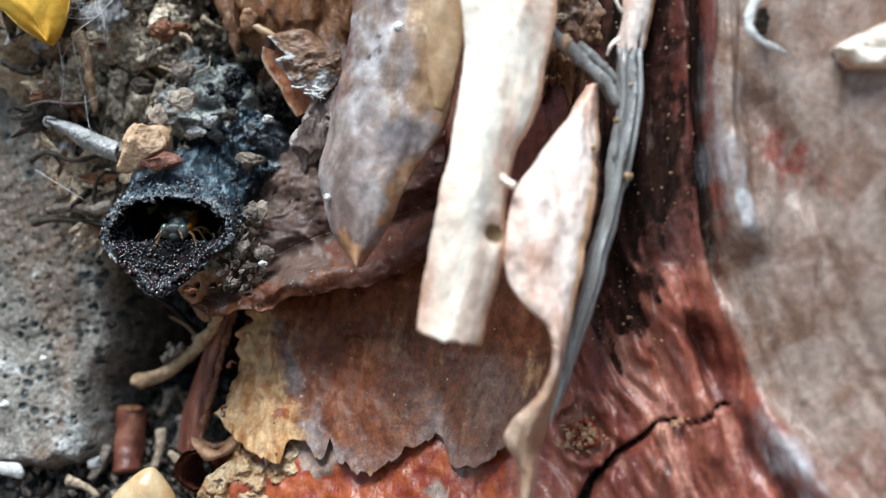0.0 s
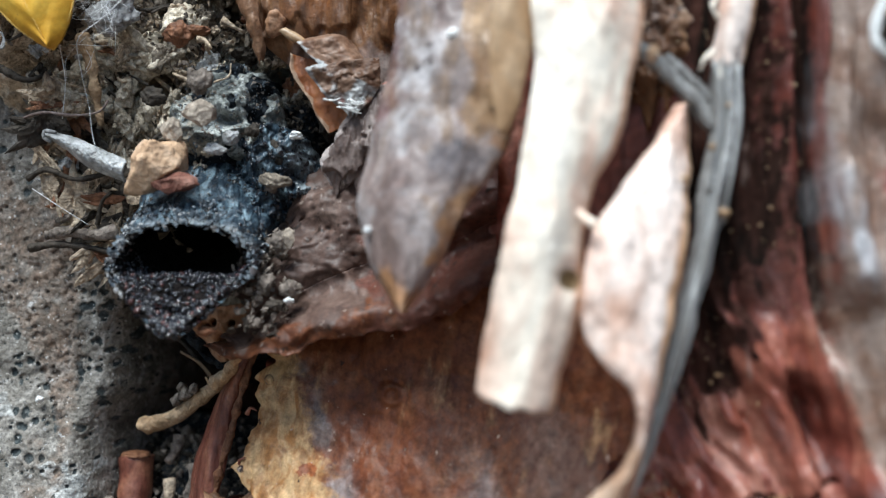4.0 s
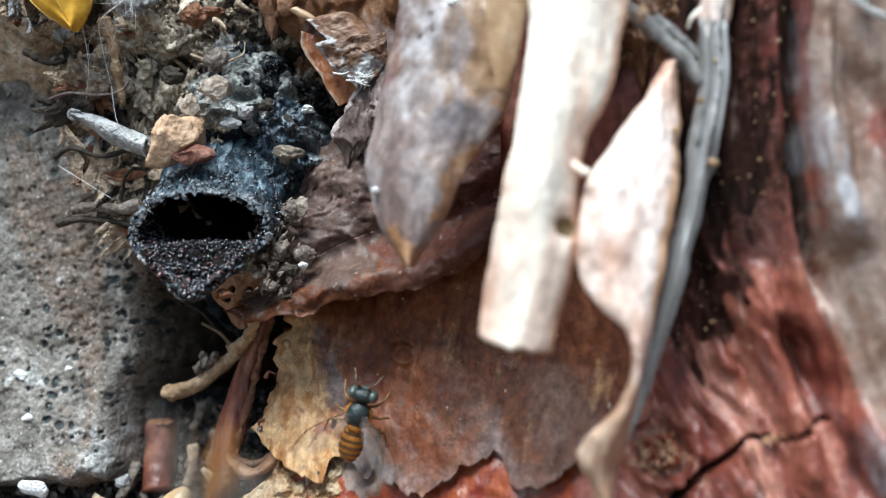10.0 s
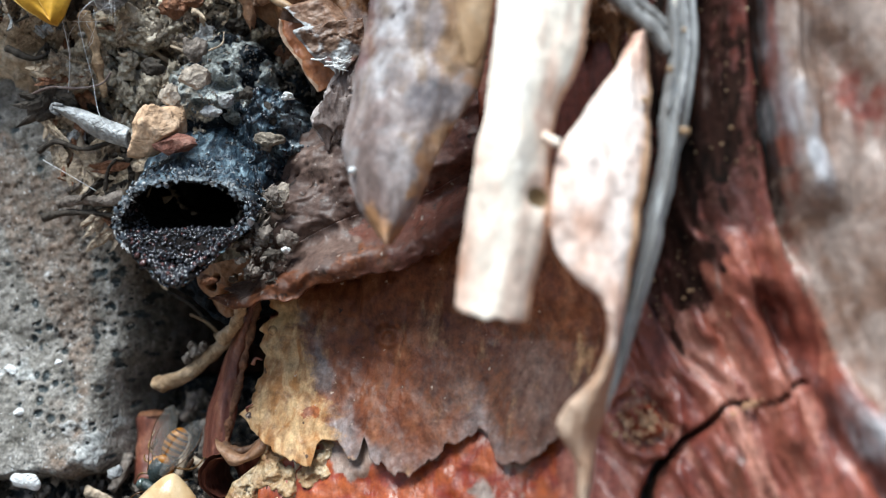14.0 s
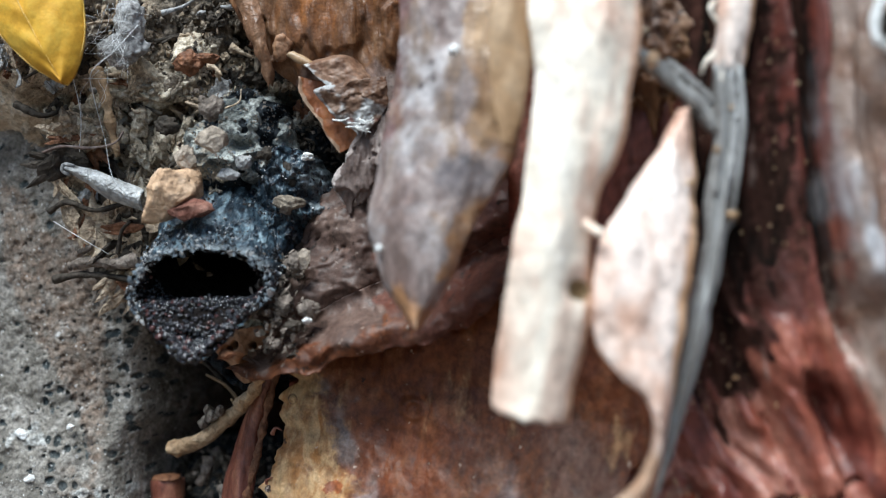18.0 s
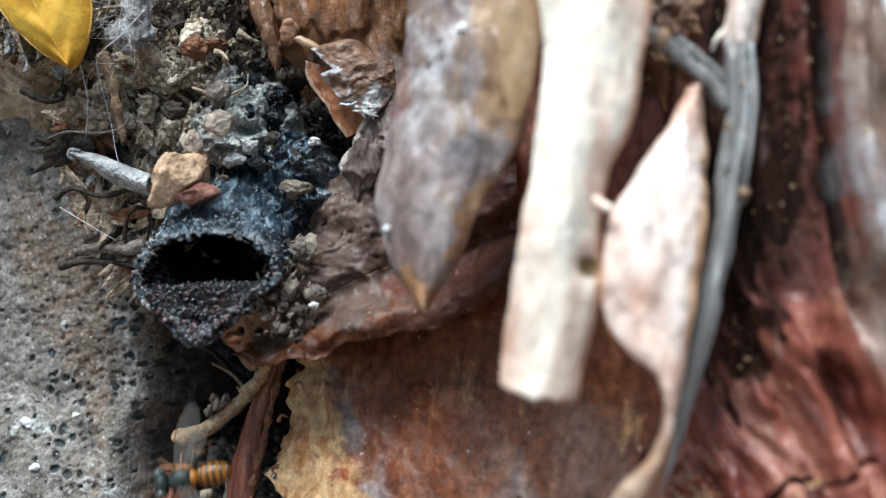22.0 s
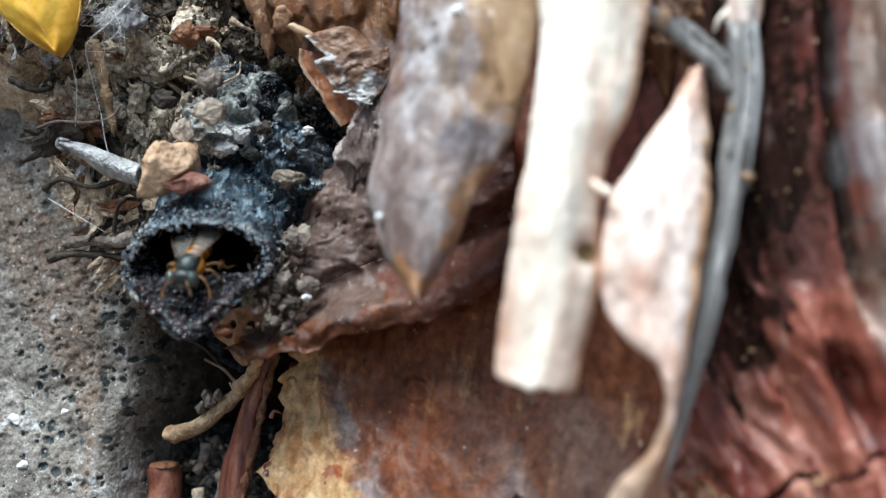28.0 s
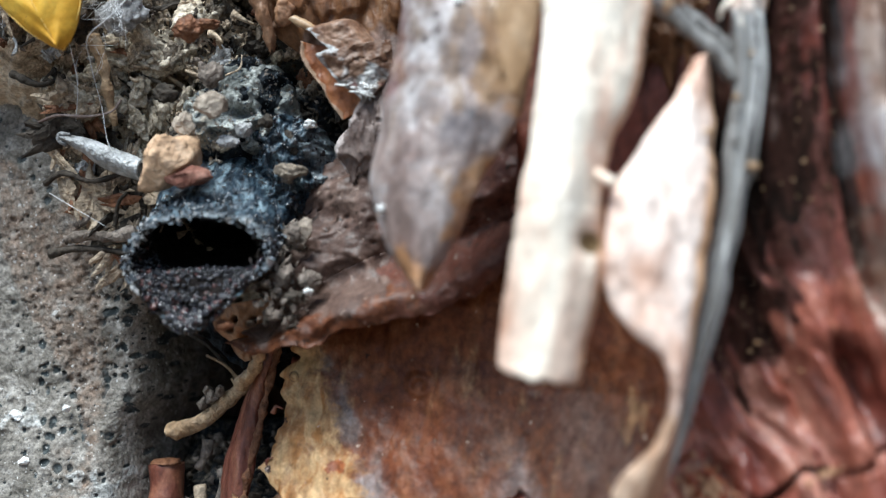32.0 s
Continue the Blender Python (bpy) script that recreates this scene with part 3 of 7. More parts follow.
RED_RIDGE_LOW = [(8.1, 40, -3.4), (8.5, 40, -5.6), (9.3, 40, -8.2), (10.0, 39, -10.8)]
SHADED = [(12.1, 37.5, 6.8), (13.1, 37.5, 5.0), (14.0, 37.5, 3.0), (14.6, 37, 0.6)]
FOLDS = [(FURROW, 1.5, 0.26), (SHEEN_RIDGE, -1.15, 0.85), (SHEEN_RIDGE_LOW, -1.0, 0.85), (SHEEN_RIDGE_SMALL, -0.4, 0.22), (VALLEY, 1.0, 0.62), (RED_RIDGE, -0.7, 0.6), (RED_RIDGE_LOW, -0.5, 0.5), (SHADED, 0.5, 0.6),
         ([(8.70, 40.00, -2.83), (9.07, 39.50, -4.67), (9.88, 39.00, -6.93)], 0.45, 0.3),
         ([(7.85, 40.50, -4.31), (8.23, 40.00, -5.68), (9.07, 39.50, -7.26)], 0.35, 0.3),
         ([(6.73, 41.00, -4.85), (7.46, 41.00, -6.31), (8.47, 40.00, -7.11)], -0.4, 0.35)]
CRACK = [(11.65, 39, -6.3), (10.95, 39, -6.65), (10.3, 39, -7.1), (9.5, 39, -7.2), (8.8, 39, -7.4), (8.3, 39, -8.1), (7.35, 39, -8.7), (6.8, 39, -9.4), (6.3, 39, -10.1), (5.8, 39, -11.5)]
KNOT = (6.10, 41.20, -7.91)


def trunk():
    xs = np.r_[np.linspace(-90, -19, 22), np.arange(-18, 3, 0.16), np.arange(3, 22, 0.09), np.linspace(22.2, 90, 26)]
    zs = np.r_[np.linspace(-90, -17.5, 20), np.arange(-17, 17, 0.14), np.linspace(17.2, 90, 20)]
    x, z = np.meshgrid(xs, zs, indexing="ij")
    y = trunk_y(x, z)
    right = step(2.5, 6.5, x)
    near = np.exp(-np.maximum(0, np.hypot(x, z) - 25) / 20)
    # the fibres of the bark run down, and fan out to the right in its lower half
    across = x - np.interp(z, (-40, -12, -3, 2, 40), (13.5, 4.6, 1.2, 0, 0)) * (0.8 + 0.4 * step(12, 8, x)) + 0.5 * fbm(x * 0.3, z * 0.2, 5.0, 3, 19)
    fibre = fbm(across * 1.9, z * 0.16, 2.0, 4, 9)
    wrinkle = np.abs(fbm(across * 2.6 + 0.5 * z, z * 0.55, 4.0, 3, 14)) * step(0.5, -2.5, z) * step(12, 10.5, x)
    broad = fbm(across * 0.5, z * 0.08, 0.3, 3, 5)
    y = y + near * right * (0.45 * broad + (0.24 - 0.1 * step(11, 13, x)) * fibre + 0.3 * wrinkle + 0.05 * fbm(x * 3.5, z * 3.5, 1.0, 3, 23) * step(10.5, 9.5, x) * step(-5, -2, z))
    y = y + 0.2 * step(4, 2.5, x) * step(-6.5, -8, z) * (np.abs(fbm(x * 0.6, z * 0.8, 3.0, 4, 17)) + 0.3 * np.abs(fbm(x * 1.8, z * 1.8, 6.0, 3, 18)))
    y = y + near * (1 - right) * 0.28 * fbm(x * 0.5, z * 0.5, 1.0, 4, 11)
    wob = 0.25 * fbm(x * 0.8, z * 0.8, 4.0, 3, 21)
    def ends(line, soft=1.6):
        hi, lo = line[0][2], line[-1][2]
        return step(hi + 0.2, hi - soft, z) * step(lo - 0.2, lo + soft, z)

    for line, depth, width in FOLDS:
        y = y + depth * ends(line) * np.exp(-((near_line(x, z, line) + 0.5 * min(1, 2 * width) * wob) / width) ** 2)
    d = near_line(x + 0.5 * wob, z + 0.5 * wob, CRACK)
    wide = 0.045 + 0.14 * step(-7.6, -10.5, z) + 0.04 * step(9.6, 8.6, x) * step(-6.8, -7.3, z)
    crack = np.exp(-(d / wide) ** 2)
    y = y + 1.1 * crack
    # the piece below the crack stands a little proud
    kx, kz = x - KNOT[0], z - KNOT[2]
    k = np.hypot(kx, kz)
    y = y + np.exp(-(k / 1.3) ** 2) * 0.5 * np.cos(k * 6.5 + 1.6 * fbm(x * 1.5, z * 1.5, 2, 3, 6)) - 0.35 * np.exp(-((k - 1.1) / 0.4) ** 2)
    soot_edge = np.interp(z, (-4.6, -2.8, -0.6, 1.5, 4, 12, 20), (7.6, 8.3, 9.0, 9.7, 9.5, 9.2, 9.2))
    area = step(0.8, -0.7, x - soot_edge + 0.7 * fbm(across * 1.3, z * 0.3, 7, 4, 31) + 0.9 * fbm(across * 3.0, z * 1.4, 9, 4, 32)) * step(5.0, 7.5, x) * step(-6.4, -1.6, z + 1.8 * fbm(across * 1.6, z * 0.4, 3, 4, 33) + 1.6 * fbm(across * 3.2, z * 1.1, 5, 4, 34))
    soot = area * (0.66 + 0.5 * step(-0.35, 0.3, fbm(x * 0.9, z * 0.35, 8, 4, 35)))
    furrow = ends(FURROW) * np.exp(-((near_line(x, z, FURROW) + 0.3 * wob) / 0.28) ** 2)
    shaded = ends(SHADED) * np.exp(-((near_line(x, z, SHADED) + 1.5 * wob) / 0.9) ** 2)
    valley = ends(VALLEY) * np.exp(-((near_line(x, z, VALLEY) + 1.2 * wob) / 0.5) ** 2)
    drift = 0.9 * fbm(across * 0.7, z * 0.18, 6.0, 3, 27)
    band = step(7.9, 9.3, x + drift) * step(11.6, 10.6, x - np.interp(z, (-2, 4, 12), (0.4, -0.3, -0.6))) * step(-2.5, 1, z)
    # wine colour also paints shade into the furrow, the valley and the SHADED dip
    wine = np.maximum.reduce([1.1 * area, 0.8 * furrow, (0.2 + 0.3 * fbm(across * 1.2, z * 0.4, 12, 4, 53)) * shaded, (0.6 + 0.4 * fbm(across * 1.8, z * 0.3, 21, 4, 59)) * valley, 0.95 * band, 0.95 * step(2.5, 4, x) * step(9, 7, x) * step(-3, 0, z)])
    # the furrow's shade is painted on top of the sooty streak
    soot = np.maximum.reduce([soot, 0.9 * furrow * step(-2.4, 0.5, z), band * (0.40 + 0.35 * fbm(across * 1.4, z * 0.3, 15, 4, 55)) * step(11.7, 10.3, x)])
    blotch = np.exp(-(np.hypot((x - 14.0) / 0.8, z - 0.4)) ** 2) + np.exp(-(np.hypot((x - 14.4) / 0.7, (z + 2.2) / 1.2)) ** 2) + 0.8 * np.exp(-(np.hypot((x - 16.5) / 1.2, (z + 7.5) / 2.5)) ** 2)
    orange = np.maximum.reduce([step(3.4, 2.2, x) * step(-6.0, -7.0, z), 0.85 * np.exp(-((k - 0.5) / 0.45) ** 2), 0.42 * blotch])
    tan = step(-0.4, 1.0, x - np.interp(z, (-12, -7, -2.6, 0, 5, 14), (15.4, 12.2, 11.2, 11.0, 10.75, 10.6)) + 0.4 * fbm(across * 0.8, z * 0.2, 9, 3, 37)) * (1.0 - (0.22 + 0.4 * fbm(across * 1.5, z * 0.6, 18, 4, 57)) * shaded + 0.3 * broad)
    flakes = 0.85 * step(0.0, 0.5, fbm(x * 0.45 + 3, z * 0.5, 8, 4, 29)) * step(3, 1.5, x) * step(-8, -9, z)
    tan = np.maximum(np.maximum(tan, flakes) * (0.55 + 0.45 * np.maximum(step(-9, -4, z), step(3, 1.5, x))), 0.6 * np.exp(-((k - 0.75 + 0.2 * wob) / 0.3) ** 2))
    # sheen put into the colour along ridge crests, over somewhat paler bark
    pale = sum(q * ends(line, 2.6) * np.exp(-((near_line(x, z, line) + 0.9 * wob) / w) ** 2) for line, q, w in ((SHEEN_RIDGE, 0.25 + 0.9 * step(7.5, 2.8, z), 0.55), (SHEEN_RIDGE_LOW, 0.85, 0.62), (SHEEN_RIDGE_SMALL, 0.9, 0.14), (RED_RIDGE, 0.3, 0.6))) * (0.85 + 0.5 * fbm(across * 2.2, z * 0.3, 5, 3, 39))
    for px, pz, pr in ((14.05, -5.9, 0.18), (10.2, 9.3, 0.22)):
        tan = np.maximum(tan, 0.9 * np.exp(-(np.hypot(x - px, z - pz) / pr) ** 2))
        y = y - 0.12 * np.exp(-(np.hypot(x - px, z - pz) / pr) ** 2)
    pink = (0.30 + 0.45 * fibre + 0.25 * broad) * step(5, 7, x) * (1 - 0.8 * valley) * step(2.5, -1.5, z + 1.2 * (x - 9.5)) * (1 - step(0.1, 0.6, tan))
    P = np.stack([x, y, z], -1)
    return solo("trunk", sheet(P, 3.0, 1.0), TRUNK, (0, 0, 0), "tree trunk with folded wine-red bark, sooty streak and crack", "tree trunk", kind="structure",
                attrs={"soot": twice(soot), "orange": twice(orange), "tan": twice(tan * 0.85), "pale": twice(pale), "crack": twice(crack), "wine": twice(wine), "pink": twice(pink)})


def stone_y(x, z):
    y = 52.9 + np.where(z < -5, 0.28 * (z + 5), 0.05 * (z + 5)) + 1.0 * np.maximum(0, x + 19.6 + 1.0 * step(-5, -8, z)) ** 2 - 0.10 * (np.minimum(x, -22) + 22)
    return y + 0.25 * fbm(x * 0.25, z * 0.25, 1, 4, 41)


def stone():
    xs = np.r_[np.linspace(-160, -34, 24), np.arange(-33, -11.9, 0.08)]
    zs = np.r_[np.linspace(-160, -19, 20), np.arange(-18, -13, 0.2), np.arange(-13, 12, 0.08), np.arange(12, 14, 0.2), np.linspace(14.3, 120, 18)]
    x, z = np.meshgrid(xs, zs, indexing="ij")
    y = stone_y(x, z) + 0.05 * fbm(x * 2, z * 2, 2, 4, 43)
    y = y + 6 * step(-11.3, -13.5, z + 0.5 * fbm(x * 0.5, z * 0.5, 8, 2, 5)) * np.exp(-np.maximum(0, -18 - z) / 20)
    pit = np.zeros_like(x)
    rng = np.random.default_rng(8)
    for i in range(760):
        cx, cz = rng.uniform(-30, -14.5), rng.uniform(-12, 9)
        r = 0.05 + 0.17 * rng.random() ** 4
        if i % 3 == 0:
            cx, cz = rng.normal(-20.5, 1.8), rng.normal(-1.5, 3.0)
        if i % 26 == 0:
            cx, cz, r = rng.normal(-22.0, 1.4), rng.normal(-5.6, 1.6), rng.uniform(0.11, 0.24)
        sx = (xs > cx - 1.4) & (xs < cx + 1.4)
        sz = (zs > cz - 1.4) & (zs < cz + 1.4)
        ix = np.ix_(sx, sz)
        d = np.hypot((x[ix] - cx) * rng.uniform(0.75, 1.35), z[ix] - cz) / r + 0.32 * fbm(x[ix] * 4, z[ix] * 4, i, 3, 3)
        pit[ix] = np.maximum(pit[ix], step(1.25, 0.75, d))
    y = y + 0.13 * pit + 0.04 * np.abs(fbm(x * 1.4, z * 1.4, 6, 4, 49)) + 0.03 * fbm(x * 5, z * 5, 3, 3, 44)
    lime = step(0.9, 0.35, np.hypot((x + 20.6) / 1.6, (z + 10.6) / 2.0) + 0.5 * fbm(x * 1.3, z * 1.3, 2, 4, 46)) + 0.7 * step(0.9, 0.3, np.hypot((x + 24.5) / 1.3, (z + 6.4) / 1.3) + 0.6 * fbm(x * 1.5, z * 1.5, 5, 4, 48))
    y = y - 0.35 * lime * np.abs(fbm(x * 1.2, z * 1.2, 9, 4, 52))
    rust = step(0.12, 0.6, fbm(x * 0.3 + 3 + 0.12 * z, z * 0.1, 5, 3, 47)) * step(-18.8, -21.0, x)
    P = np.stack([x, y, z], -1)
    return solo("stone_wall", sheet(P, 6.0, 1.0), STONE, (-24, 53, -5), "grey weathered stone pitted with dark specks beside the trunk", "stone", kind="structure",
                attrs={"pit": twice(pit), "rust": twice(np.clip(rust, 0, 1) * 0.5), "lime": twice(lime * 0.75)})


TUBE_BACK = np.array((-13.2, 53.0, 3.6))


HOLLOWS = [(-22.21, 10.14, 0.8), (-20.52, 9.71, 0.7), (-15.88, 9.33, 0.75), (-19.66, 6.74, 0.8), (-12.48, 13.01, 0.7), (-10.64, 9.66, 0.9), (-18.79, 5.74, 0.7)]


def soil_y(x, z):
    line = np.interp(x, (-60, -25, -22.4, -21, -19.2, -17.6, -15.5, -13, -5), (14, 12, 10.5, 5.0, 2.6, 0.6, -2.2, -4.2, -3))
    y = 51.2 + 0.12 * (x + 15) * step(-15, -8, x) - 0.5 * step(-18, -22, x) * 1.6 + (1.3 + 2.7 * step(-18.5, -16.5, x)) * np.maximum(0, line - z) + 1.2 * step(8, 4, z) * step(-9.5, -7.5, x)
    for hx, hz, r in HOLLOWS:
        y = y + 2.6 * np.exp(-(((x - hx) / r) ** 2 + ((z - hz) / (0.75 * r)) ** 2) ** 1.5)
    return y - 0.05 * np.maximum(0, z - 6)


def soil():
    xs, zs = np.r_[np.linspace(-60, -28, 12), np.arange(-27.5, -2, 0.1)], np.r_[np.arange(-7, 16, 0.1), np.linspace(16.3, 90, 16)]
    x, z = np.meshgrid(xs, zs, indexing="ij")
    near = np.exp(-np.maximum(0, z - 16) / 10)
    y = soil_y(x, z) + near * (0.75 * fbm(x * 0.45, z * 0.45, 1, 3, 51) + 0.5 * np.abs(fbm(x * 1.2, z * 1.2, 2, 3, 53)) + 0.2 * fbm(x * 3.0, z * 3.0, 3, 3, 55) + 0.9 * step(0.2, 0.9, fbm(x * 0.6, z * 0.8, 12, 3, 57)))
    y = y - 1.3 * np.exp(-(((x + 12.6) / 2.4) ** 2 + ((z - 7.6) / 2.2) ** 2))
    ash = np.exp(-(((x + 12.6) / 3.2) ** 2 + ((z - 8.2) / 3.4) ** 2)) + 0.5 * np.exp(-(((x + 10) / 3) ** 2 + ((z - 10.5) / 2) ** 2))
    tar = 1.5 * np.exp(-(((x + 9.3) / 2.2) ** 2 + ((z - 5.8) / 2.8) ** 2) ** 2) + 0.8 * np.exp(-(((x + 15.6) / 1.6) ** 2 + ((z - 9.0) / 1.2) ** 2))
    hole = np.hypot((x - TUBE_BACK[0]) / 2.7, (z - TUBE_BACK[2]) / 2.4)
    y = y + 10 * step(1.0, 0.8, hole)
    P = np.stack([x, y, z], -1)
    V, F = sheet(P)
    flat = hole.ravel()
    F = [q for q in F if min(flat[q]) > 0.95]
    # below the spout the soil is blackened to paint the crevice's shade
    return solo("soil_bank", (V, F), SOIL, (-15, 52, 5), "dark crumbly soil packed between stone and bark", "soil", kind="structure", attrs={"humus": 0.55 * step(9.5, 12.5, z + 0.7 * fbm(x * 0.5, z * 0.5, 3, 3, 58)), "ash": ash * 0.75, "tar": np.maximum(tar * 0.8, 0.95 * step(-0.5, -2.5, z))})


def litter_bed():
    xs, zs = np.arange(-32, -7, 0.16), np.arange(-24, -7.8, 0.16)
    x, z = np.meshgrid(xs, zs, indexing="ij")
    y = 54.5 + 0.9 * (z + 11.5) + 0.6 * fbm(x * 0.5, z * 0.5, 1, 3, 61) + 0.4 * np.abs(fbm(x * 1.5, z * 1.5, 4, 3, 63)) + 1.2 * step(-11, -9, z)
    y = np.maximum(y, 46.5 + 0.3 * fbm(x, z, 0, 2, 7))
    P = np.stack([x, y, z], -1)
    # crevice shade is put into the colour of the whole bed
    return solo("litter_bed", sheet(P, 2.0, 1.0), SOIL, (-18, 52, -12), "dark crumbs of soil and litter at the foot of the stone", "soil", kind="structure",
                attrs={"ash": twice(0.1 + 0 * x), "tar": twice(0.62 + 0 * x)})


def surroundings():
    """The rest of the trunk, the stone's mass and the ground, out of view."""
    a = np.linspace(0, 2 * math.pi, 48, endpoint=False)
    zs = np.linspace(-1000, 900, 60)
    A, Z = np.meshgrid(a, zs, indexing="ij")
    r = 205 + 8 * fbm(np.cos(A) * 2, np.sin(A) * 2, Z * 0.006, 4, 71) + 60 * np.exp(-(Z + 1000) / 120)
    P = np.stack([95 + r * np.cos(A), 310 + r * np.sin(A), Z], -1)
    P = np.concatenate([P, P[:1]], 0)
    V, F = sheet(P)
    solo("trunk_core", (V, F), TRUNK, (95, 310, -1000), "round reddish-brown tree trunk rising from the ground", "tree trunk", kind="structure",
         attrs={k: np.zeros(len(V)) for k in ("soot", "orange", "tan", "crack", "pale", "wine", "pink")})
    xs, zs = np.linspace(-900, -95, 30), np.linspace(-1000, 600, 50)
    x, z = np.meshgrid(xs, zs, indexing="ij")
    y = 62 + 6 * fbm(x * 0.01, z * 0.01, 3, 4, 73)
    solo("stone_block", sheet(np.stack([x, y, z], -1), 260.0, 1.0), STONE, (-400, 60, -1000), "large grey weathered stone block standing on the ground", "stone", kind="structure",
         attrs={key: np.zeros(2 * x.size) for key in ("pit", "rust", "lime")})
    g = np.r_[np.linspace(-60000, -2500, 14), np.linspace(-2000, 2000, 24), np.linspace(2500, 60000, 14)]
    x, y = np.meshgrid(g, g, indexing="ij")
    z = -1000 + 12 * fbm(x * 0.004, y * 0.004, 2, 4, 75)
    solo("ground", sheet(np.stack([x, y, z], -1)), GROUND, (0, 0, -1000), "bare brown earth", "ground", kind="structure")


# ---- the nest's entrance ----
def tube_ring(s, a, inner=0.0):
    """A point of the spout: s runs from the soil (0) to the rim (1), a is the angle, 0 to the right and up at a quarter turn."""
    ca, sa = np.cos(a), np.sin(a)
    cx, cy, cz = -13.1 - 0.25 * s, 52.0 - 6.3 * s, 3.7 - 3.0 * s
    rx, rz = 3.35 - 0.35 * s - inner, 2.75 - 0.95 * s - inner
    lip = np.maximum(0, -sa) ** 1.5 * step(0.45, 1, s)
    side = np.abs(ca) ** 3 * step(0.4, 1, s)
    x = cx + rx * ca * (1 - 0.38 * lip)
    z = cz + rz * sa - 1.0 * lip ** 2 + 0.1 * ca * s
    y = cy - 1.2 * lip + 0.35 * side
    return np.stack([x, y, z], -1)


def nest():
    base = (-13.1, 52, 3.5)
    nest_ob = thing("nest_entrance", base, "black resin spout of a bee nest built from dark grit", "bee nest")
    na, ns = 120, 44
    a, s = np.meshgrid(np.linspace(0, 2 * math.pi, na), np.linspace(-0.1, 1, ns), indexing="ij")
    P = tube_ring(s, a)
    c = tube_ring(s, a, 1.2)
    out = (P - c) / (np.linalg.norm(P - c, axis=-1)[..., None] + 1e-9)
    w = 0.16 * fbm(np.cos(a) * 3.2, np.sin(a) * 3.2, s * 7, 4, 81) + 0.13 * np.abs(fbm(np.cos(a) * 9, np.sin(a) * 9, s * 20, 3, 83)) + 0.5 * (1 - s) * np.maximum(0, vnoise(np.cos(a) * 2, np.sin(a) * 2, s * 3, 4))
    w = w + 0.10 * step(0.8, 1.0, s) * np.abs(fbm(np.cos(a) * 14, np.sin(a) * 14, s * 6, 3, 86))
    P = P + out * w[..., None]
    P[..., 1] += 0.22 * step(0.9, 1.0, s) * fbm(np.cos(a) * 9, np.sin(a) * 9, 4, 3, 88)
    P[-1] = P[0]
    ash = step(0.80, 1.0, s) * 0.62 * step(-0.2, 0.4, np.sin(a)) + 0.5 * step(0.4, 0.0, s) + 0.2 * fbm(np.cos(a) * 4, np.sin(a) * 4, s * 8, 3, 87)
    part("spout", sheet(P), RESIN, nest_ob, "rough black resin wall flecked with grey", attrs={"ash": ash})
    # rim and inside wall, back to the chamber
    inner = []
    rows = [(1.0, 0.0), (1.005, 0.05), (0.99, 0.12), (0.96, 0.18)] + [(q, 0.22 + 0.26 * (0.92 - q)) for q in np.linspace(0.92, 0.0, 22)]
    aa = np.linspace(0, 2 * math.pi, na)
    for q, t in rows:
        R = tube_ring(np.full(na, q), aa, t)
        R = R + (out[:, -1] * w[:, -1:]) * float(step(0.9, 1.0, q)) * 0.9
        R[:, 1] += 0.22 * float(step(0.9, 1.0, q)) * fbm(np.cos(aa) * 9, np.sin(aa) * 9, 4, 3, 88)
        R = R + 0.05 * fbm(np.cos(aa) * 8, np.sin(aa) * 8, q * 12, 3, 85)[:, None] * (R - R.mean(0))
        R[-1] = R[0]
        inner.append(R)
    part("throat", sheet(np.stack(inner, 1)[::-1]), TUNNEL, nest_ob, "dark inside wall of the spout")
    ch = []
    for q, r in ((0, 0.96), (0.12, 1.05), (0.3, 1.5), (0.5, 2.0), (0.7, 2.1), (0.88, 1.6), (1.0, 0.05)):
        R = tube_ring(np.full(na, 0.0), aa, 0.48)
        c = R.mean(0)
        R = c + (R - c) * r
        R[:, 1] = 52 + 17 * q
        ch.append(R)
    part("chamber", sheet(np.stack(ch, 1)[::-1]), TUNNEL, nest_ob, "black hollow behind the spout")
    # resin beads along the lower lip and the throat's floor
    rng = np.random.default_rng(5)
    shared = {}
    count = 0
    for mat in (BEAD, BEADRED):
        for k in range(4):
            V, F = ball((0, 0, 0), np.array((1, 1, 1.1)) * (0.085 + 0.02 * k), 2, 0.18, k + 3, 1.6)
            shared[mat.name, k] = to_mesh("resin_bead", V, F, mat, np.zeros(3))
    while count < 300:
        ang = rng.normal(-math.pi / 2, 0.8)
        if count % 5 == 0:
            ang = rng.uniform(-3.6, 0.5)
        inside = rng.random() < 0.62
        q = rng.uniform(0.72, 1.0) if inside else rng.uniform(0.86, 1.02)
        p = tube_ring(np.array(min(q, 1.0)), np.array(ang), 0.24 + 0.26 * max(0, 0.92 - q) if inside else rng.uniform(-0.12, 0.14))
        if not inside:
            p[1] -= 0.03
        ob = new("resin_bead", shared["red_bead" if rng.random() < 0.12 else "resin_bead", int(rng.integers(4))])
        ob.parent = nest_ob
        ob.location = (p - base) * MM
        ob.rotation_euler = rng.uniform(0, 6, 3)
        count += 1
    # the close crust of smaller beads round them, and the ashy grit of the arch
    crust = {"black": [], "red": [], "ashy": [], "white": [], "pale": []}
    for i in range(2300):
        ang = rng.normal(-math.pi / 2, 0.75)
        inside = rng.random() < 0.6
        q = rng.uniform(0.62, 1.0) if inside else rng.uniform(0.62, 1.0)
        p = tube_ring(np.array(q), np.array(ang), 0.22 + 0.26 * max(0, 0.92 - q) if inside else -0.14)
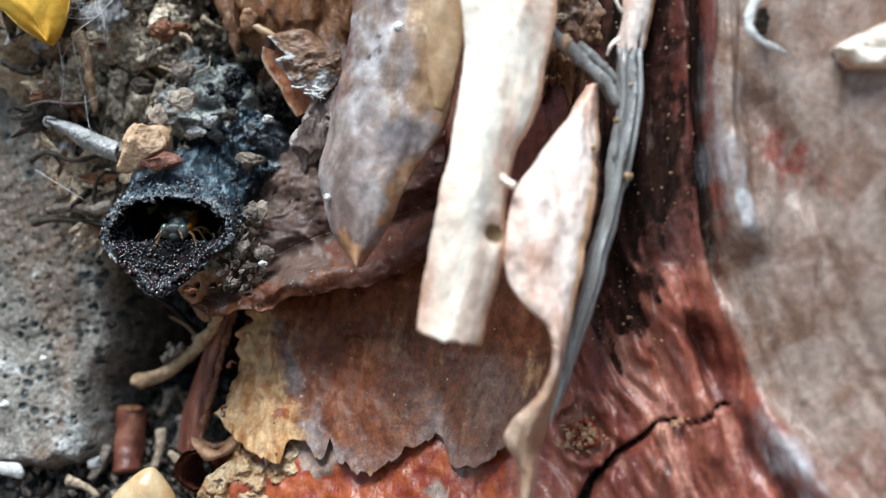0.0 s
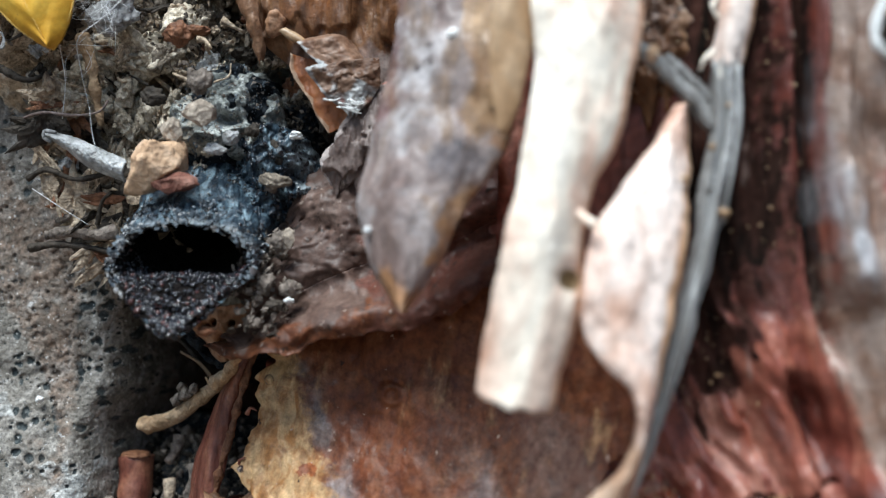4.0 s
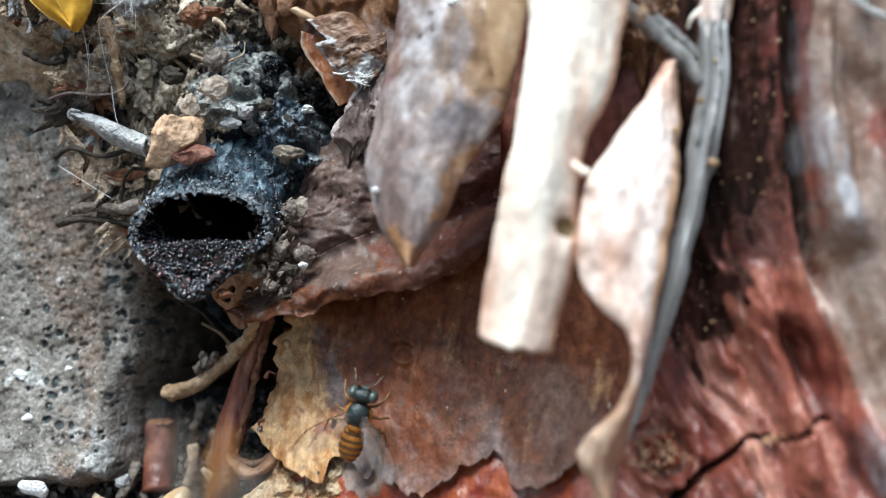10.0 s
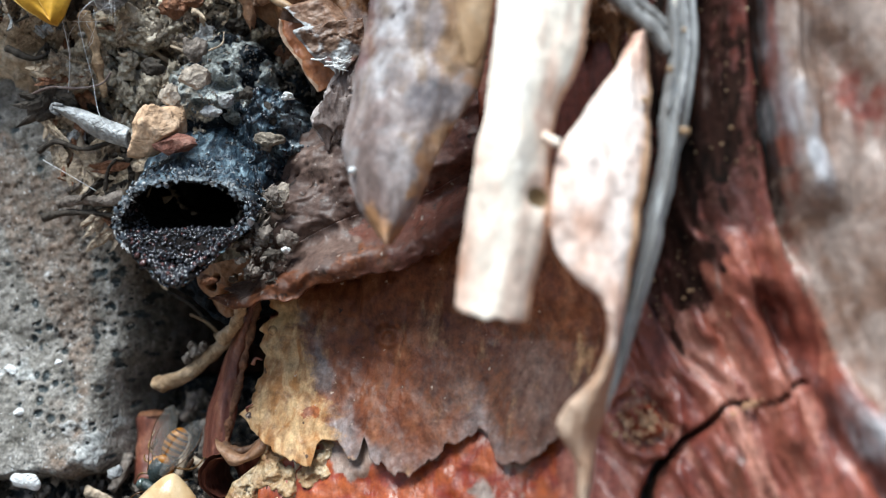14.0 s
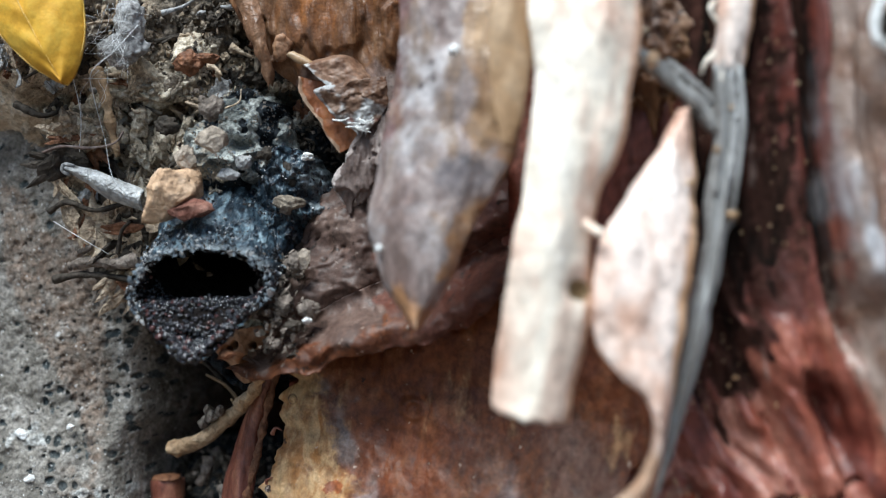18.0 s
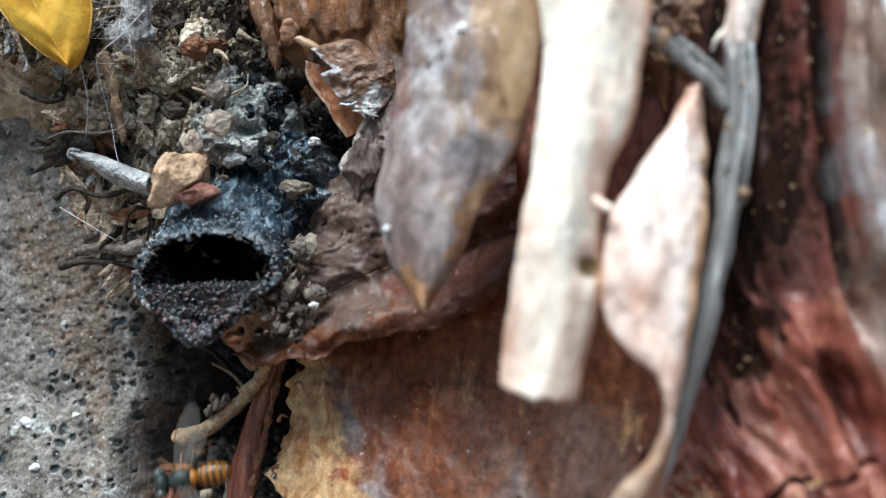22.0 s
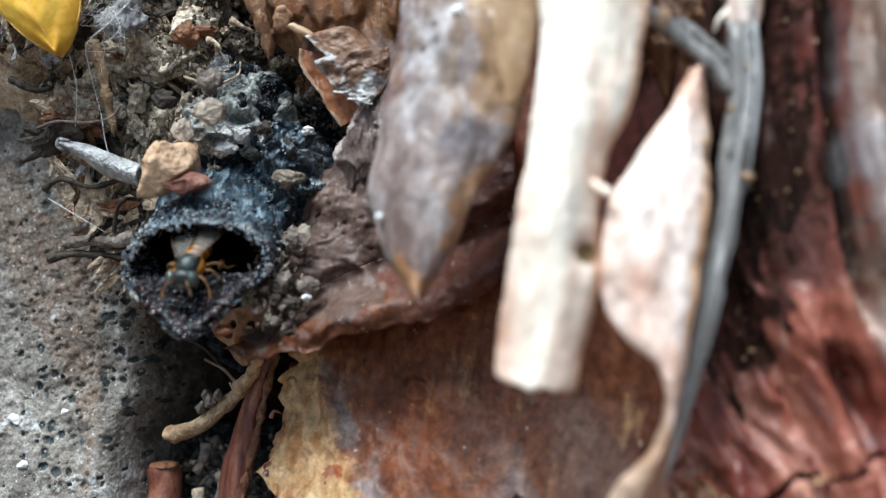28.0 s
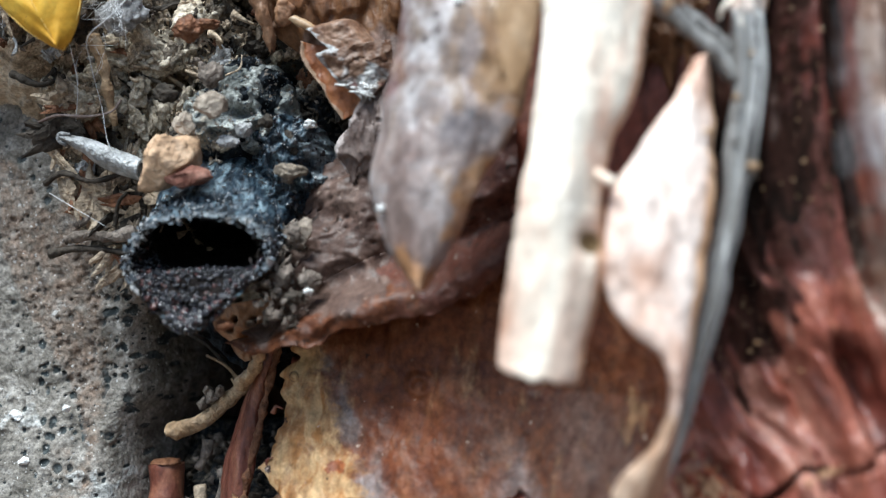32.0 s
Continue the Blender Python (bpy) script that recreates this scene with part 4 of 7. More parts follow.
        crust["red" if rng.random() < 0.09 else "black"].append((turned(BALLS[1][0] * rng.uniform(0.05, 0.10) * rng.uniform(0.8, 1.2, 3), *rng.uniform(0, 6, 3)) + p, BALLS[1][1]))
    def floor_at(q):
        return 3.7 - 3.0 * q - 0.8 - 2.2 * np.maximum(0.0, 0.9 - q)

    xs, qs = np.meshgrid(np.linspace(-1, 1, 40), np.linspace(0.55, 1.0, 24), indexing="ij")
    half = (3.0 - 0.25 * qs) * 0.82
    P = np.stack([-13.1 - 0.25 * qs + xs * half, 52.0 - 6.3 * qs - 0.25 * step(0.9, 1.0, qs), floor_at(qs) - 0.9 * step(0.92, 1.0, qs) * (1 - xs ** 2) + 0.08 * fbm(xs * 6, qs * 14, 2, 3, 90)], -1)
    part("bead_floor", sheet(P), TUNNEL, nest_ob, "floor of packed resin, coloured near-black as inner shade")
    for p in P[:, 13:].reshape(-1, 3)[rng.integers(0, P.shape[0] * 11, 1300)]:
        p = p + rng.normal(0, 0.07, 3)
        crust["red" if rng.random() < 0.09 else "black"].append((turned(BALLS[1][0] * rng.uniform(0.05, 0.11) * rng.uniform(0.8, 1.2, 3), *rng.uniform(0, 6, 3)) + p, BALLS[1][1]))
    for i in range(620):
        ang, q = rng.uniform(-0.45, 3.6), 1.03 - 0.4 * rng.random() ** 1.5
        p = tube_ring(np.array(min(q, 1.0)), np.array(ang), rng.uniform(-0.22, 0.12))
        p[1] -= 0.15 * rng.random()
        V, F = chip_geo((1, 1, 1), i % 13)
        crust["white" if rng.random() < 0.12 else "ashy"].append((turned(V * (0.04 + 0.13 * rng.random() ** 2.5) * rng.uniform(0.6, 1.5, 3), *rng.uniform(0, 6, 3)) + p, F))
    for i in range(260):
        ang, q = rng.uniform(2.2, 3.75), 1.03 - 0.35 * rng.random() ** 1.4
        p = tube_ring(np.array(min(q, 1.0)), np.array(ang), rng.uniform(-0.2, 0.1))
        V, F = chip_geo((1, 1, 1), i % 13)
        crust["pale"].append((turned(V * (0.05 + 0.14 * rng.random() ** 2) * rng.uniform(0.6, 1.5, 3), *rng.uniform(0, 6, 3)) + p, F))
    for key, mat, lab in (("pale", CHIPGREY, "pale greyish crust at the side of the rim"), ("black", BEAD, "close black beads"), ("red", BEADRED, "dark red beads"), ("ashy", ASHGRIT, "ashy grey grit on the arch, tinted sky blue"), ("white", CHIPGREY, "pale grit on the arch")):
        tagged(part("bead_crust", gathered(crust[key]), mat, nest_ob, lab, smooth=key in ("black", "red")), kind="stuff")
    # the black mass that the spout grows from
    def mound(cx, cz, hx, hz, y0, rise, n, seed):
        u, v = np.meshgrid(np.linspace(-1, 1, n), np.linspace(-1, 1, n), indexing="ij")
        rr = np.maximum(np.abs(u), np.abs(v)) / (np.hypot(u, v) + 1e-9)
        u, v = u * rr, v * rr
        x, z = cx + hx * u + 0.5 * fbm(u * 2, v * 2, 1, 3, seed), cz + hz * v + 0.5 * fbm(u * 2, v * 2, 5, 3, seed)
        d = np.hypot(u, v)
        return x, z, y0 - rise * (1 - d ** 2.5) + 3.0 * step(0.85, 1.0, d)

    x, z, y = mound(-10.3, 4.6, 2.4, 3.3, 49.9, 1.5, 110, 3)
    y = y + 0.55 * np.abs(fbm(x * 0.9 + 0.7 * z, z * 1.1 - 0.9 * x, 2, 4, 63)) - 0.3 * np.abs(fbm(x * 2.6, z * 2.6, 3, 3, 65)) + 0.8 * step(-0.1, 0.5, fbm(x * 0.6, z * 0.6, 9, 2, 67))
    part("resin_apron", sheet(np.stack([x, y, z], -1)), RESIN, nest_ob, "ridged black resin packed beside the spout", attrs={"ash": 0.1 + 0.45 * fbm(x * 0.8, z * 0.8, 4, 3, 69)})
    mass = np.stack([x, y, z], -1).reshape(-1, 3)
    x, z, y = mound(-12.3, 7.6, 2.9, 2.8, 50.2, 1.5, 110, 5)
    y = y + 0.8 * np.abs(fbm(x * 0.6, z * 0.8, 2, 4, 73)) + 0.2 * fbm(x * 1.9, z * 1.9, 3, 4, 75) + 0.3 * step(0.1, 0.4, fbm(x * 1.1, z * 1.1, 7, 4, 78))
    # the cap's hollows are blackened with painted shade
    part("ash_cap", sheet(np.stack([x, y, z], -1)), SOIL, nest_ob, "bluish-grey ashy crust over the spout", attrs={"ash": 0.85 + 0.5 * fbm(x * 0.7, z * 0.7, 6, 3, 77), "tar": 0.75 * step(0.1, 0.4, fbm(x * 1.1, z * 1.1, 7, 4, 78))})
    cap = np.stack([x, y, z], -1).reshape(-1, 3)
    for spots_on, mat, lab, lo, hi in ((mass, BEAD, "glossy black grit", 0.05, 0.16), (cap, ASHGRIT, "grey grit", 0.03, 0.10), (cap[::-1], CRUMB, "brownish grit", 0.03, 0.12)):
        some = []
        for i, p in enumerate(spots_on[rng.integers(0, len(spots_on), 420)]):
            V, F = chip_geo((1, 1, 1), i % 15)
            some.append((turned(V * rng.uniform(lo, hi) * rng.uniform(0.6, 1.4, 3), *rng.uniform(0, 6, 3)) + p, F))
        tagged(part("grit", gathered(some), mat, nest_ob, lab, smooth=False), kind="stuff")
    # finer grit over the outside
    geos = []
    for i in range(2600):
        ang, q = rng.uniform(-0.5, 3.7), rng.uniform(0.05, 1.0)
        p = tube_ring(np.array(q), np.array(ang), -0.05)
        V, F = chip_geo((0.8, 1.6, 0.9), i % 15)
        geos.append((turned(V * rng.uniform(0.035, 0.10) * rng.uniform(0.7, 1.3, 3), *rng.uniform(-0.6, 0.6, 3)) + p, F))
    cuts = [geos[:900], geos[900:2250], geos[2250:]]
    for some, mat, lab in zip(cuts, (CHIPDARK, BEAD, CHIPGREY), ("black grit", "glossy dark grit", "pale grit")):
        tagged(part("grit", gathered(some), mat, nest_ob, lab, smooth=False), kind="stuff")
    return nest_ob


# ---- bark in layers and strips ----
def bark_plate():
    top = [(-10.1, 50.40, -2.36), (-7.79, 49.60, -1.74), (-4.77, 48.90, -1.42), (-1.84, 48.20, -0.40), (1.01, 47.20, 0.59), (3.94, 45.40, 0.57), (5.86, 43.60, -0.23)]
    low = [(-11.5, 49.20, -8.60), (-10.3, 48.4, -9.5), (-9.2, 47.7, -10.0), (-8.2, 47.2, -10.8), (-7.65, 47.3, -9.75), (-6.69, 47.40, -9.55), (-5.85, 47.00, -10.23), (-5.40, 47.00, -9.29), (-4.94, 46.40, -10.22), (-3.23, 45.20, -10.64), (-1.80, 45.00, -9.63), (-0.26, 44.80, -8.94), (0.56, 44.20, -10.06), (2.03, 43.60, -9.26), (3.37, 43.20, -8.08), (5.24, 43.00, -5.48)]
    n, m = 220, 120
    A, B = resample(top, n), resample(low, n)
    u = np.linspace(0, 1, m)[None, :, None]
    P = A[:, None] * (1 - u) + B[:, None] * u
    s, v = np.linspace(0, 1, n)[:, None] + 0 * u[..., 0], u[..., 0] + np.zeros((n, 1))
    rag = 0.16 * fbm(s * 26, 0, 0, 4, 91) + 0.09 * np.sign(vnoise(s * 50, 3, 0, 92))
    P[..., 2] += rag * v ** 6
    P[..., 0] += 0.35 * fbm(v * 9, 2, 0, 3, 93) * (1 - s) ** 8
    P[..., 1] = np.minimum(P[..., 1], trunk_y(P[..., 0], P[..., 2]) - 0.55)
    P[..., 1] += 0.16 * fbm(P[..., 0] * 0.6, P[..., 2] * 0.6, 1, 4, 95) - 0.25 * (1 - s) ** 6 * v
    x, z = P[..., 0], P[..., 2]
    for kx, kz, kr in ((-4.45, -4.86, 0.75), (-10.2, -4.55, 0.28)):
        d = np.hypot(x - kx, z - kz)
        P[..., 1] += 0.09 * np.cos(d / kr * 7 + 1.5 * fbm(x * 1.2, z * 1.2, 4, 3, 99)) * np.exp(-(d / kr) ** 2)
    kd = np.hypot((x + 4.45) * 0.95, z + 4.86) + 0.1 * fbm(x * 1.5, z * 1.5, 3, 3, 99)
    knot = np.exp(-(kd / 1.2) ** 4) * step(0.2, 0.9, np.cos(kd * 9.5 + 1.2 * fbm(x * 1.2, z * 1.2, 5, 3, 96))) * 0.42 * step(0.5, -0.6, x + 4.45) + 0.6 * step(0.35, 0.2, np.hypot(x + 10.2, z + 4.55)) * step(0.12, 0.2, np.hypot(x + 10.2, z + 4.55))
    f1 = fbm(x * 0.35 + 2, z * 0.35, 3, 4, 97)
    wav = 0.5 * fbm(x * 0.7, z * 0.7, 6, 4, 98)
    film = near_line(x, z, [(-8.7, 0, -4.3), (-8.2, 0, -5.4), (-7.3, 0, -6.8), (-6.9, 0, -8.4), (-5.6, 0, -10.2)])
    grey = (0.55 + 0.7 * fbm(x * 0.8, z * 0.6, 3, 3, 66)) * np.exp(-((film + 2.2 * wav) / (0.9 + 0.5 * step(-6, -9, z))) ** 2) + 0.5 * step(0.68, 0.98, v + 0.25 * f1 + 0.1 * wav) * step(-7.8, -7.0, x) * step(1.5, -1.5, x) + 0.5 * step(0.85, 1.0, v + 0.1 * f1) * step(-2, 1, x) * step(3.5, 2.5, x)
    side = x - np.interp(z, (-10, -8.5, -7.5, -6, -4.4), (-7.0, -7.3, -8.0, -8.7, -9.3)) + 0.6 * wav
    streak = fbm((z + 0.3 * x) * 2.4, x * 0.3, 2, 4, 94)
    yellow = step(2.3, -1.5, side + 0.8 * streak) * (0.85 + 0.25 * streak)
    lichen = np.exp(-(np.hypot(x + 10.1, (z + 4.8) / 1.3) / 0.7) ** 2)
    orange = 0.5 * np.exp(-((kd - 0.62) / 0.3) ** 2) * step(-1.0, 0.2, z + 4.86 + 0.6 * (x + 4.45)) + 0.6 * step(0.55, 0.2, np.hypot((x + 8.3 - 0.5 * (z + 8.3)) / 2.4, (z + 8.3) / 1.5) + 0.3 * wav)
    # dull bark tone; on the right also painted shade of the strips
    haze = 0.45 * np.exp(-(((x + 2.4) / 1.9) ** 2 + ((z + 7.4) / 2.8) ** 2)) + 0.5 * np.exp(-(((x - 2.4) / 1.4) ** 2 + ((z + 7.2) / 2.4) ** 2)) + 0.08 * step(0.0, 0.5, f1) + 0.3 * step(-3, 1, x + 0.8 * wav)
    ob = thing("bark_plate", (-4, 48.5, -6), "smooth brown inner bark plate with ragged lower edge", "bark")
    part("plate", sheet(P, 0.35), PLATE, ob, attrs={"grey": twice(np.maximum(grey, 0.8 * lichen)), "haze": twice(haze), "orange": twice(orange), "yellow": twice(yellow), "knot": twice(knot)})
    for x0, z0, r in ((-6.23, -5.86, 0.13), (-7.9, -7.75, 0.12), (-2.2, -4.4, 0.1)):
        y0 = trunk_y(np.array(x0), np.array(z0)) - 0.35
        part("pale_dot", ball((x0, y0, z0), (r, 0.12, r * 1.2), 2, 0.2, 3), TAN, ob, "pale raised dot")
    return ob


def upper_layer():
    top = [(-9.99, 48.80, 0.32), (-9.05, 49.20, 4.13), (-7.00, 49.20, 5.89), (-4.76, 48.80, 7.29), (-2.41, 48.20, 7.77), (0.16, 47.20, 7.89)]
    low = [(-12.48, 47.80, -3.15), (-9.87, 46.20, -3.16), (-7.77, 46.00, -2.59), (-5.29, 45.80, -1.82), (-2.53, 45.20, -1.53), (0.02, 44.60, 0.43)]
    n, m = 150, 110
    A, B = resample(top, n), resample(low, n)
    u = np.linspace(0, 1, m)[None, :, None]
    P = A[:, None] * (1 - u) + B[:, None] * u
    s, v = np.linspace(0, 1, n)[:, None] + 0 * u[..., 0], u[..., 0] + np.zeros((n, 1))
    x, z = P[..., 0], P[..., 2]
    P[..., 1] += 0.32 * fbm(x * 0.6, z * 0.8, 1, 3, 101) + 0.06 * np.abs(fbm(x * 0.9 + 0.4 * z, z * 1.1, 2, 3, 103)) * (1 - 0.95 * step(0.55, 0.8, v)) + 0.03 * fbm(x * 2.5, z * 2.5, 7, 3, 104)
    P[..., 1] += 0.15 * step(-0.12, 0.12, fbm(x * 0.4 + 0.2 * z, z * 0.6, 11, 3, 108)) + 0.11 * step(-0.1, 0.1, fbm(x * 0.6, z * 0.8, 14, 3, 109)) * (1 - v ** 2)
    rng = np.random.default_rng(71)
    for px, pz, pr in zip(rng.uniform(-10, -5, 24), rng.uniform(-0.5, 5, 24), rng.uniform(0.05, 0.14, 24)):
        P[..., 1] += 0.15 * np.exp(-(((x - px) / pr) ** 2 + ((z - pz) / pr / 0.8) ** 2) ** 2)
    P[..., 1] += 0.9 * np.exp(-((v - 0.72) / 0.10) ** 2) - 0.5 * np.exp(-((v - 0.9) / 0.08) ** 2)
    P[..., 2] += 0.28 * fbm(s * 12, 5, 0, 4, 105) * v ** 4
    P[..., 0] += 0.75 * fbm(v * 9, 6, 0, 5, 107) * (1 - s) ** 4
    P[..., 2] += 0.6 * fbm(s * 11, 9, 0, 5, 106) * (1 - v) ** 4
    orange = 0.6 * step(0.78, 0.93, v + 0.1 * fbm(x, z, 4, 3, 9)) * step(0.85, 0.5, s) + 0.15 * step(0.6, 0.85, v)
    red = step(0.48, 0.7, s + 0.1 * fbm(x, z, 3, 3, 5)) * 0.9
    ob = thing("bark_layer", (-6, 48, 0), "rough brown outer bark layer with rolled orange edge", "bark")
    for nm, a, b, lab in (("layer", 0, 74, ""), ("rolled_edge", 73, m, "rolled orange-brown lower edge")):
        part(nm, sheet(P[:, a:b], 0.9, 0.8), LAYER, ob, lab, attrs={"orange": twice(orange[:, a:b]), "red": twice(red[:, a:b])})
    return ob


def back_sheet():
    P, u, s = strip([(-13.60, 50.00, 17.88), (-12.50, 49.80, 14.20), (-11.60, 49.60, 12.50), (-10.90, 49.50, 11.20), (-9.60, 49.60, 10.20), (-7.03, 49.40, 7.82)],
                    [(-1.83, 48.00, 17.16), (-2.12, 48.00, 12.60), (-2.40, 48.00, 10.88), (-2.69, 48.00, 9.45), (-2.99, 48.20, 8.06), (-3.29, 48.40, 6.37)], 130, 90, 0.4, 0.4, 0.7, 0.5, 3, (0.7, 0.25), 0.25)
    P[..., 1] += 0.14 * np.abs(fbm(P[..., 0] * 1.6, P[..., 2] * 0.4, 4, 3, 62)) + 0.25 * step(-0.05, 0.05, fbm(P[..., 0] * 0.35, P[..., 2] * 0.2, 3, 4, 64))
    ob = thing("bark_sheet", (-8, 49, 9), "orange-brown papery bark sheet above the nest", "bark")
    part("sheet", sheet(P, 0.7), SHEETBARK, ob, attrs={"orange": twice(0.42 * step(0.8, 0.3, s) + 0.3 * fbm(P[..., 0] * 0.9, P[..., 2] * 0.3, 4, 3, 7)), "dull": twice(0.8 * step(0.55, 0.85, s + 0.25 * fbm(P[..., 0] * 0.6, P[..., 2] * 0.4, 2, 3, 9)))})
    scale = strip([(-12.6, 49.1, 14.6), (-11.9, 48.8, 12.9), (-11.2, 48.8, 11.3), (-10.75, 49.0, 10.1)], [(-11.2, 48.9, 14.6), (-10.75, 48.6, 12.8), (-10.55, 48.7, 11.4), (-10.6, 49.0, 10.0)], 50, 20, 0.3, 0.2, 0.3, 0.5, 50, (1.2, 0.5), 0.2)[0]
    part("torn_scale", sheet(scale, 0.25), BRIDGE, ob, "torn light brown scale")
    lower, u, along = strip([(-6.4, 48.1, 8.3), (-6.5, 47.8, 7.5), (-6.7, 47.75, 7.15), (-7.07, 47.75, 6.36), (-7.52, 47.75, 5.81), (-7.65, 47.8, 5.13), (-7.4, 48.0, 4.3)], [(-3.93, 47.9, 9.34), (-4.25, 47.6, 7.72), (-4.7, 47.4, 6.38), (-5.14, 47.4, 5.32), (-5.71, 47.6, 4.2)], 90, 50, 0.1, 0.2, 0.3, 0.5, 52, (1.6, 0.6), 0.4)
    lower[..., 1] += 0.16 * step(-0.04, 0.04, fbm(lower[..., 0] * 1.1, lower[..., 2] * 0.7, 5, 4, 68)) + 0.1 * np.abs(fbm(lower[..., 0] * 3, lower[..., 2] * 0.9, 6, 3, 69))
    part("lower_leaf", sheet(lower, 0.2), LEAFBARK, ob, "silvery pink lower part with a torn white edge", attrs={"rim": twice(step(0.12, 0.02, u + 0.07 * fbm(along * 12, u, 3, 3, 5)))})
    part("knob", ball((-10.05, 48.95, 11.91), (0.55, 0.4, 0.6), 3, 0.45, 6), BRIDGE, ob, "rounded brown knob")
    return ob


def flap():
    ob = thing("bark_flap", (-8.3, 48.6, 7.6), "curled orange bark flap with silvery upper face", "bark")
    P, u, s = strip([(-9.2, 48.3, 10.3), (-9.07, 48.2, 9.35), (-8.21, 48.1, 8.15), (-7.81, 48.05, 7.37), (-7.31, 48.0, 6.73)], [(-7.6, 48.0, 9.9), (-7.6, 48.0, 9.15), (-6.9, 48.0, 8.3), (-6.2, 48.0, 7.71), (-6.5, 48.0, 7.2)], 70, 26, -0.3, 0.08, 0.2, 0.3, 5, (2, 1))
    part("underside", sheet(P, 0.25), FLAPBARK, ob, "orange-brown inner face", attrs={"rim": twice(step(0.14, 0.03, u + 0.06 * fbm(s * 9, u, 3, 3, 5)))})
    P, u, s = strip([(-9.52, 48.0, 11.15), (-8.81, 47.88, 10.57), (-7.88, 47.7, 9.64)], [(-6.78, 48.1, 11.87), (-5.83, 47.9, 11.0), (-5.21, 47.7, 9.9)], 60, 50, 0.1, 0.12, 0.2, 0.25, 6, (1.6, 1.6))
    P[..., 1] += 1.5 * step(0.4, 0.0, s) + 1.5 * step(0.55, 1.0, u)
    part("upper_lip", sheet(P, 0.22), SILVERBARK, ob, "tan lip with a pale rim", attrs={"silver": twice(0.55 * step(0.10, 0.02, u + 0.04 * fbm(s * 9, u, 3, 3, 5)) + 0.3 * step(0.6, 0.95, s) * step(0.7, 0.2, u))})
    P, u, s = strip([(-7.81, 47.6, 9.66), (-8.30, 47.5, 9.42), (-7.89, 47.5, 8.99), (-7.29, 47.5, 8.28), (-6.43, 47.55, 7.55)], [(-5.28, 47.6, 10.01), (-5.15, 47.5, 9.42), (-5.18, 47.5, 8.83), (-5.34, 47.5, 8.24), (-5.92, 47.5, 7.60)], 70, 56, 0.15, 0.16, 0.2, 0.45, 7, (1.8, 1.8), 0.3)
    P[..., 1] += 0.1 * step(-0.04, 0.04, fbm(P[..., 0] * 1.2, P[..., 2] * 1.6, 4, 4, 66))
    part("upper_face", sheet(P, 0.25), SILVERBARK, ob, "silvery weathered face", attrs={"silver": twice((0.52 + 0.5 * fbm(P[..., 0] * 0.9, P[..., 2] * 0.9, 8, 3, 67)) * step(10.0, 9.2, P[..., 2] + 0.55 * (P[..., 0] + 7)) + 0.5 * step(0.1, 0.02, u))})
    rng = np.random.default_rng(77)
    for k in range(9):
        c = P[int(50 + 18 * rng.random()), int(4 + 46 * rng.random())] - (0, 0.1, 0)
        part("frayed_scale", rod([tuple(c + (-0.3 - 0.2 * rng.random(), 0, 0.12 * rng.random())), tuple(c - (0, 0.08, 0.04)), tuple(c + (0.3, 0, -0.15 + 0.3 * rng.random()))], 0.05, 0.02, 6, 12, 0.4, k, 0.6), WHITE, ob, "frayed white scale")
    part("splinter", sheet(strip([(-9.73, 48.60, 11.36), (-8.99, 48.30, 10.79), (-8.15, 48.20, 10.23)], [(-9.47, 48.60, 11.50), (-8.73, 48.30, 11.04), (-8.04, 48.20, 10.43)], 30, 8, 0.15, 0.1, 0.2, 0.15, 4)[0], 0.2), TAN, ob, "tan splinter")
    return ob


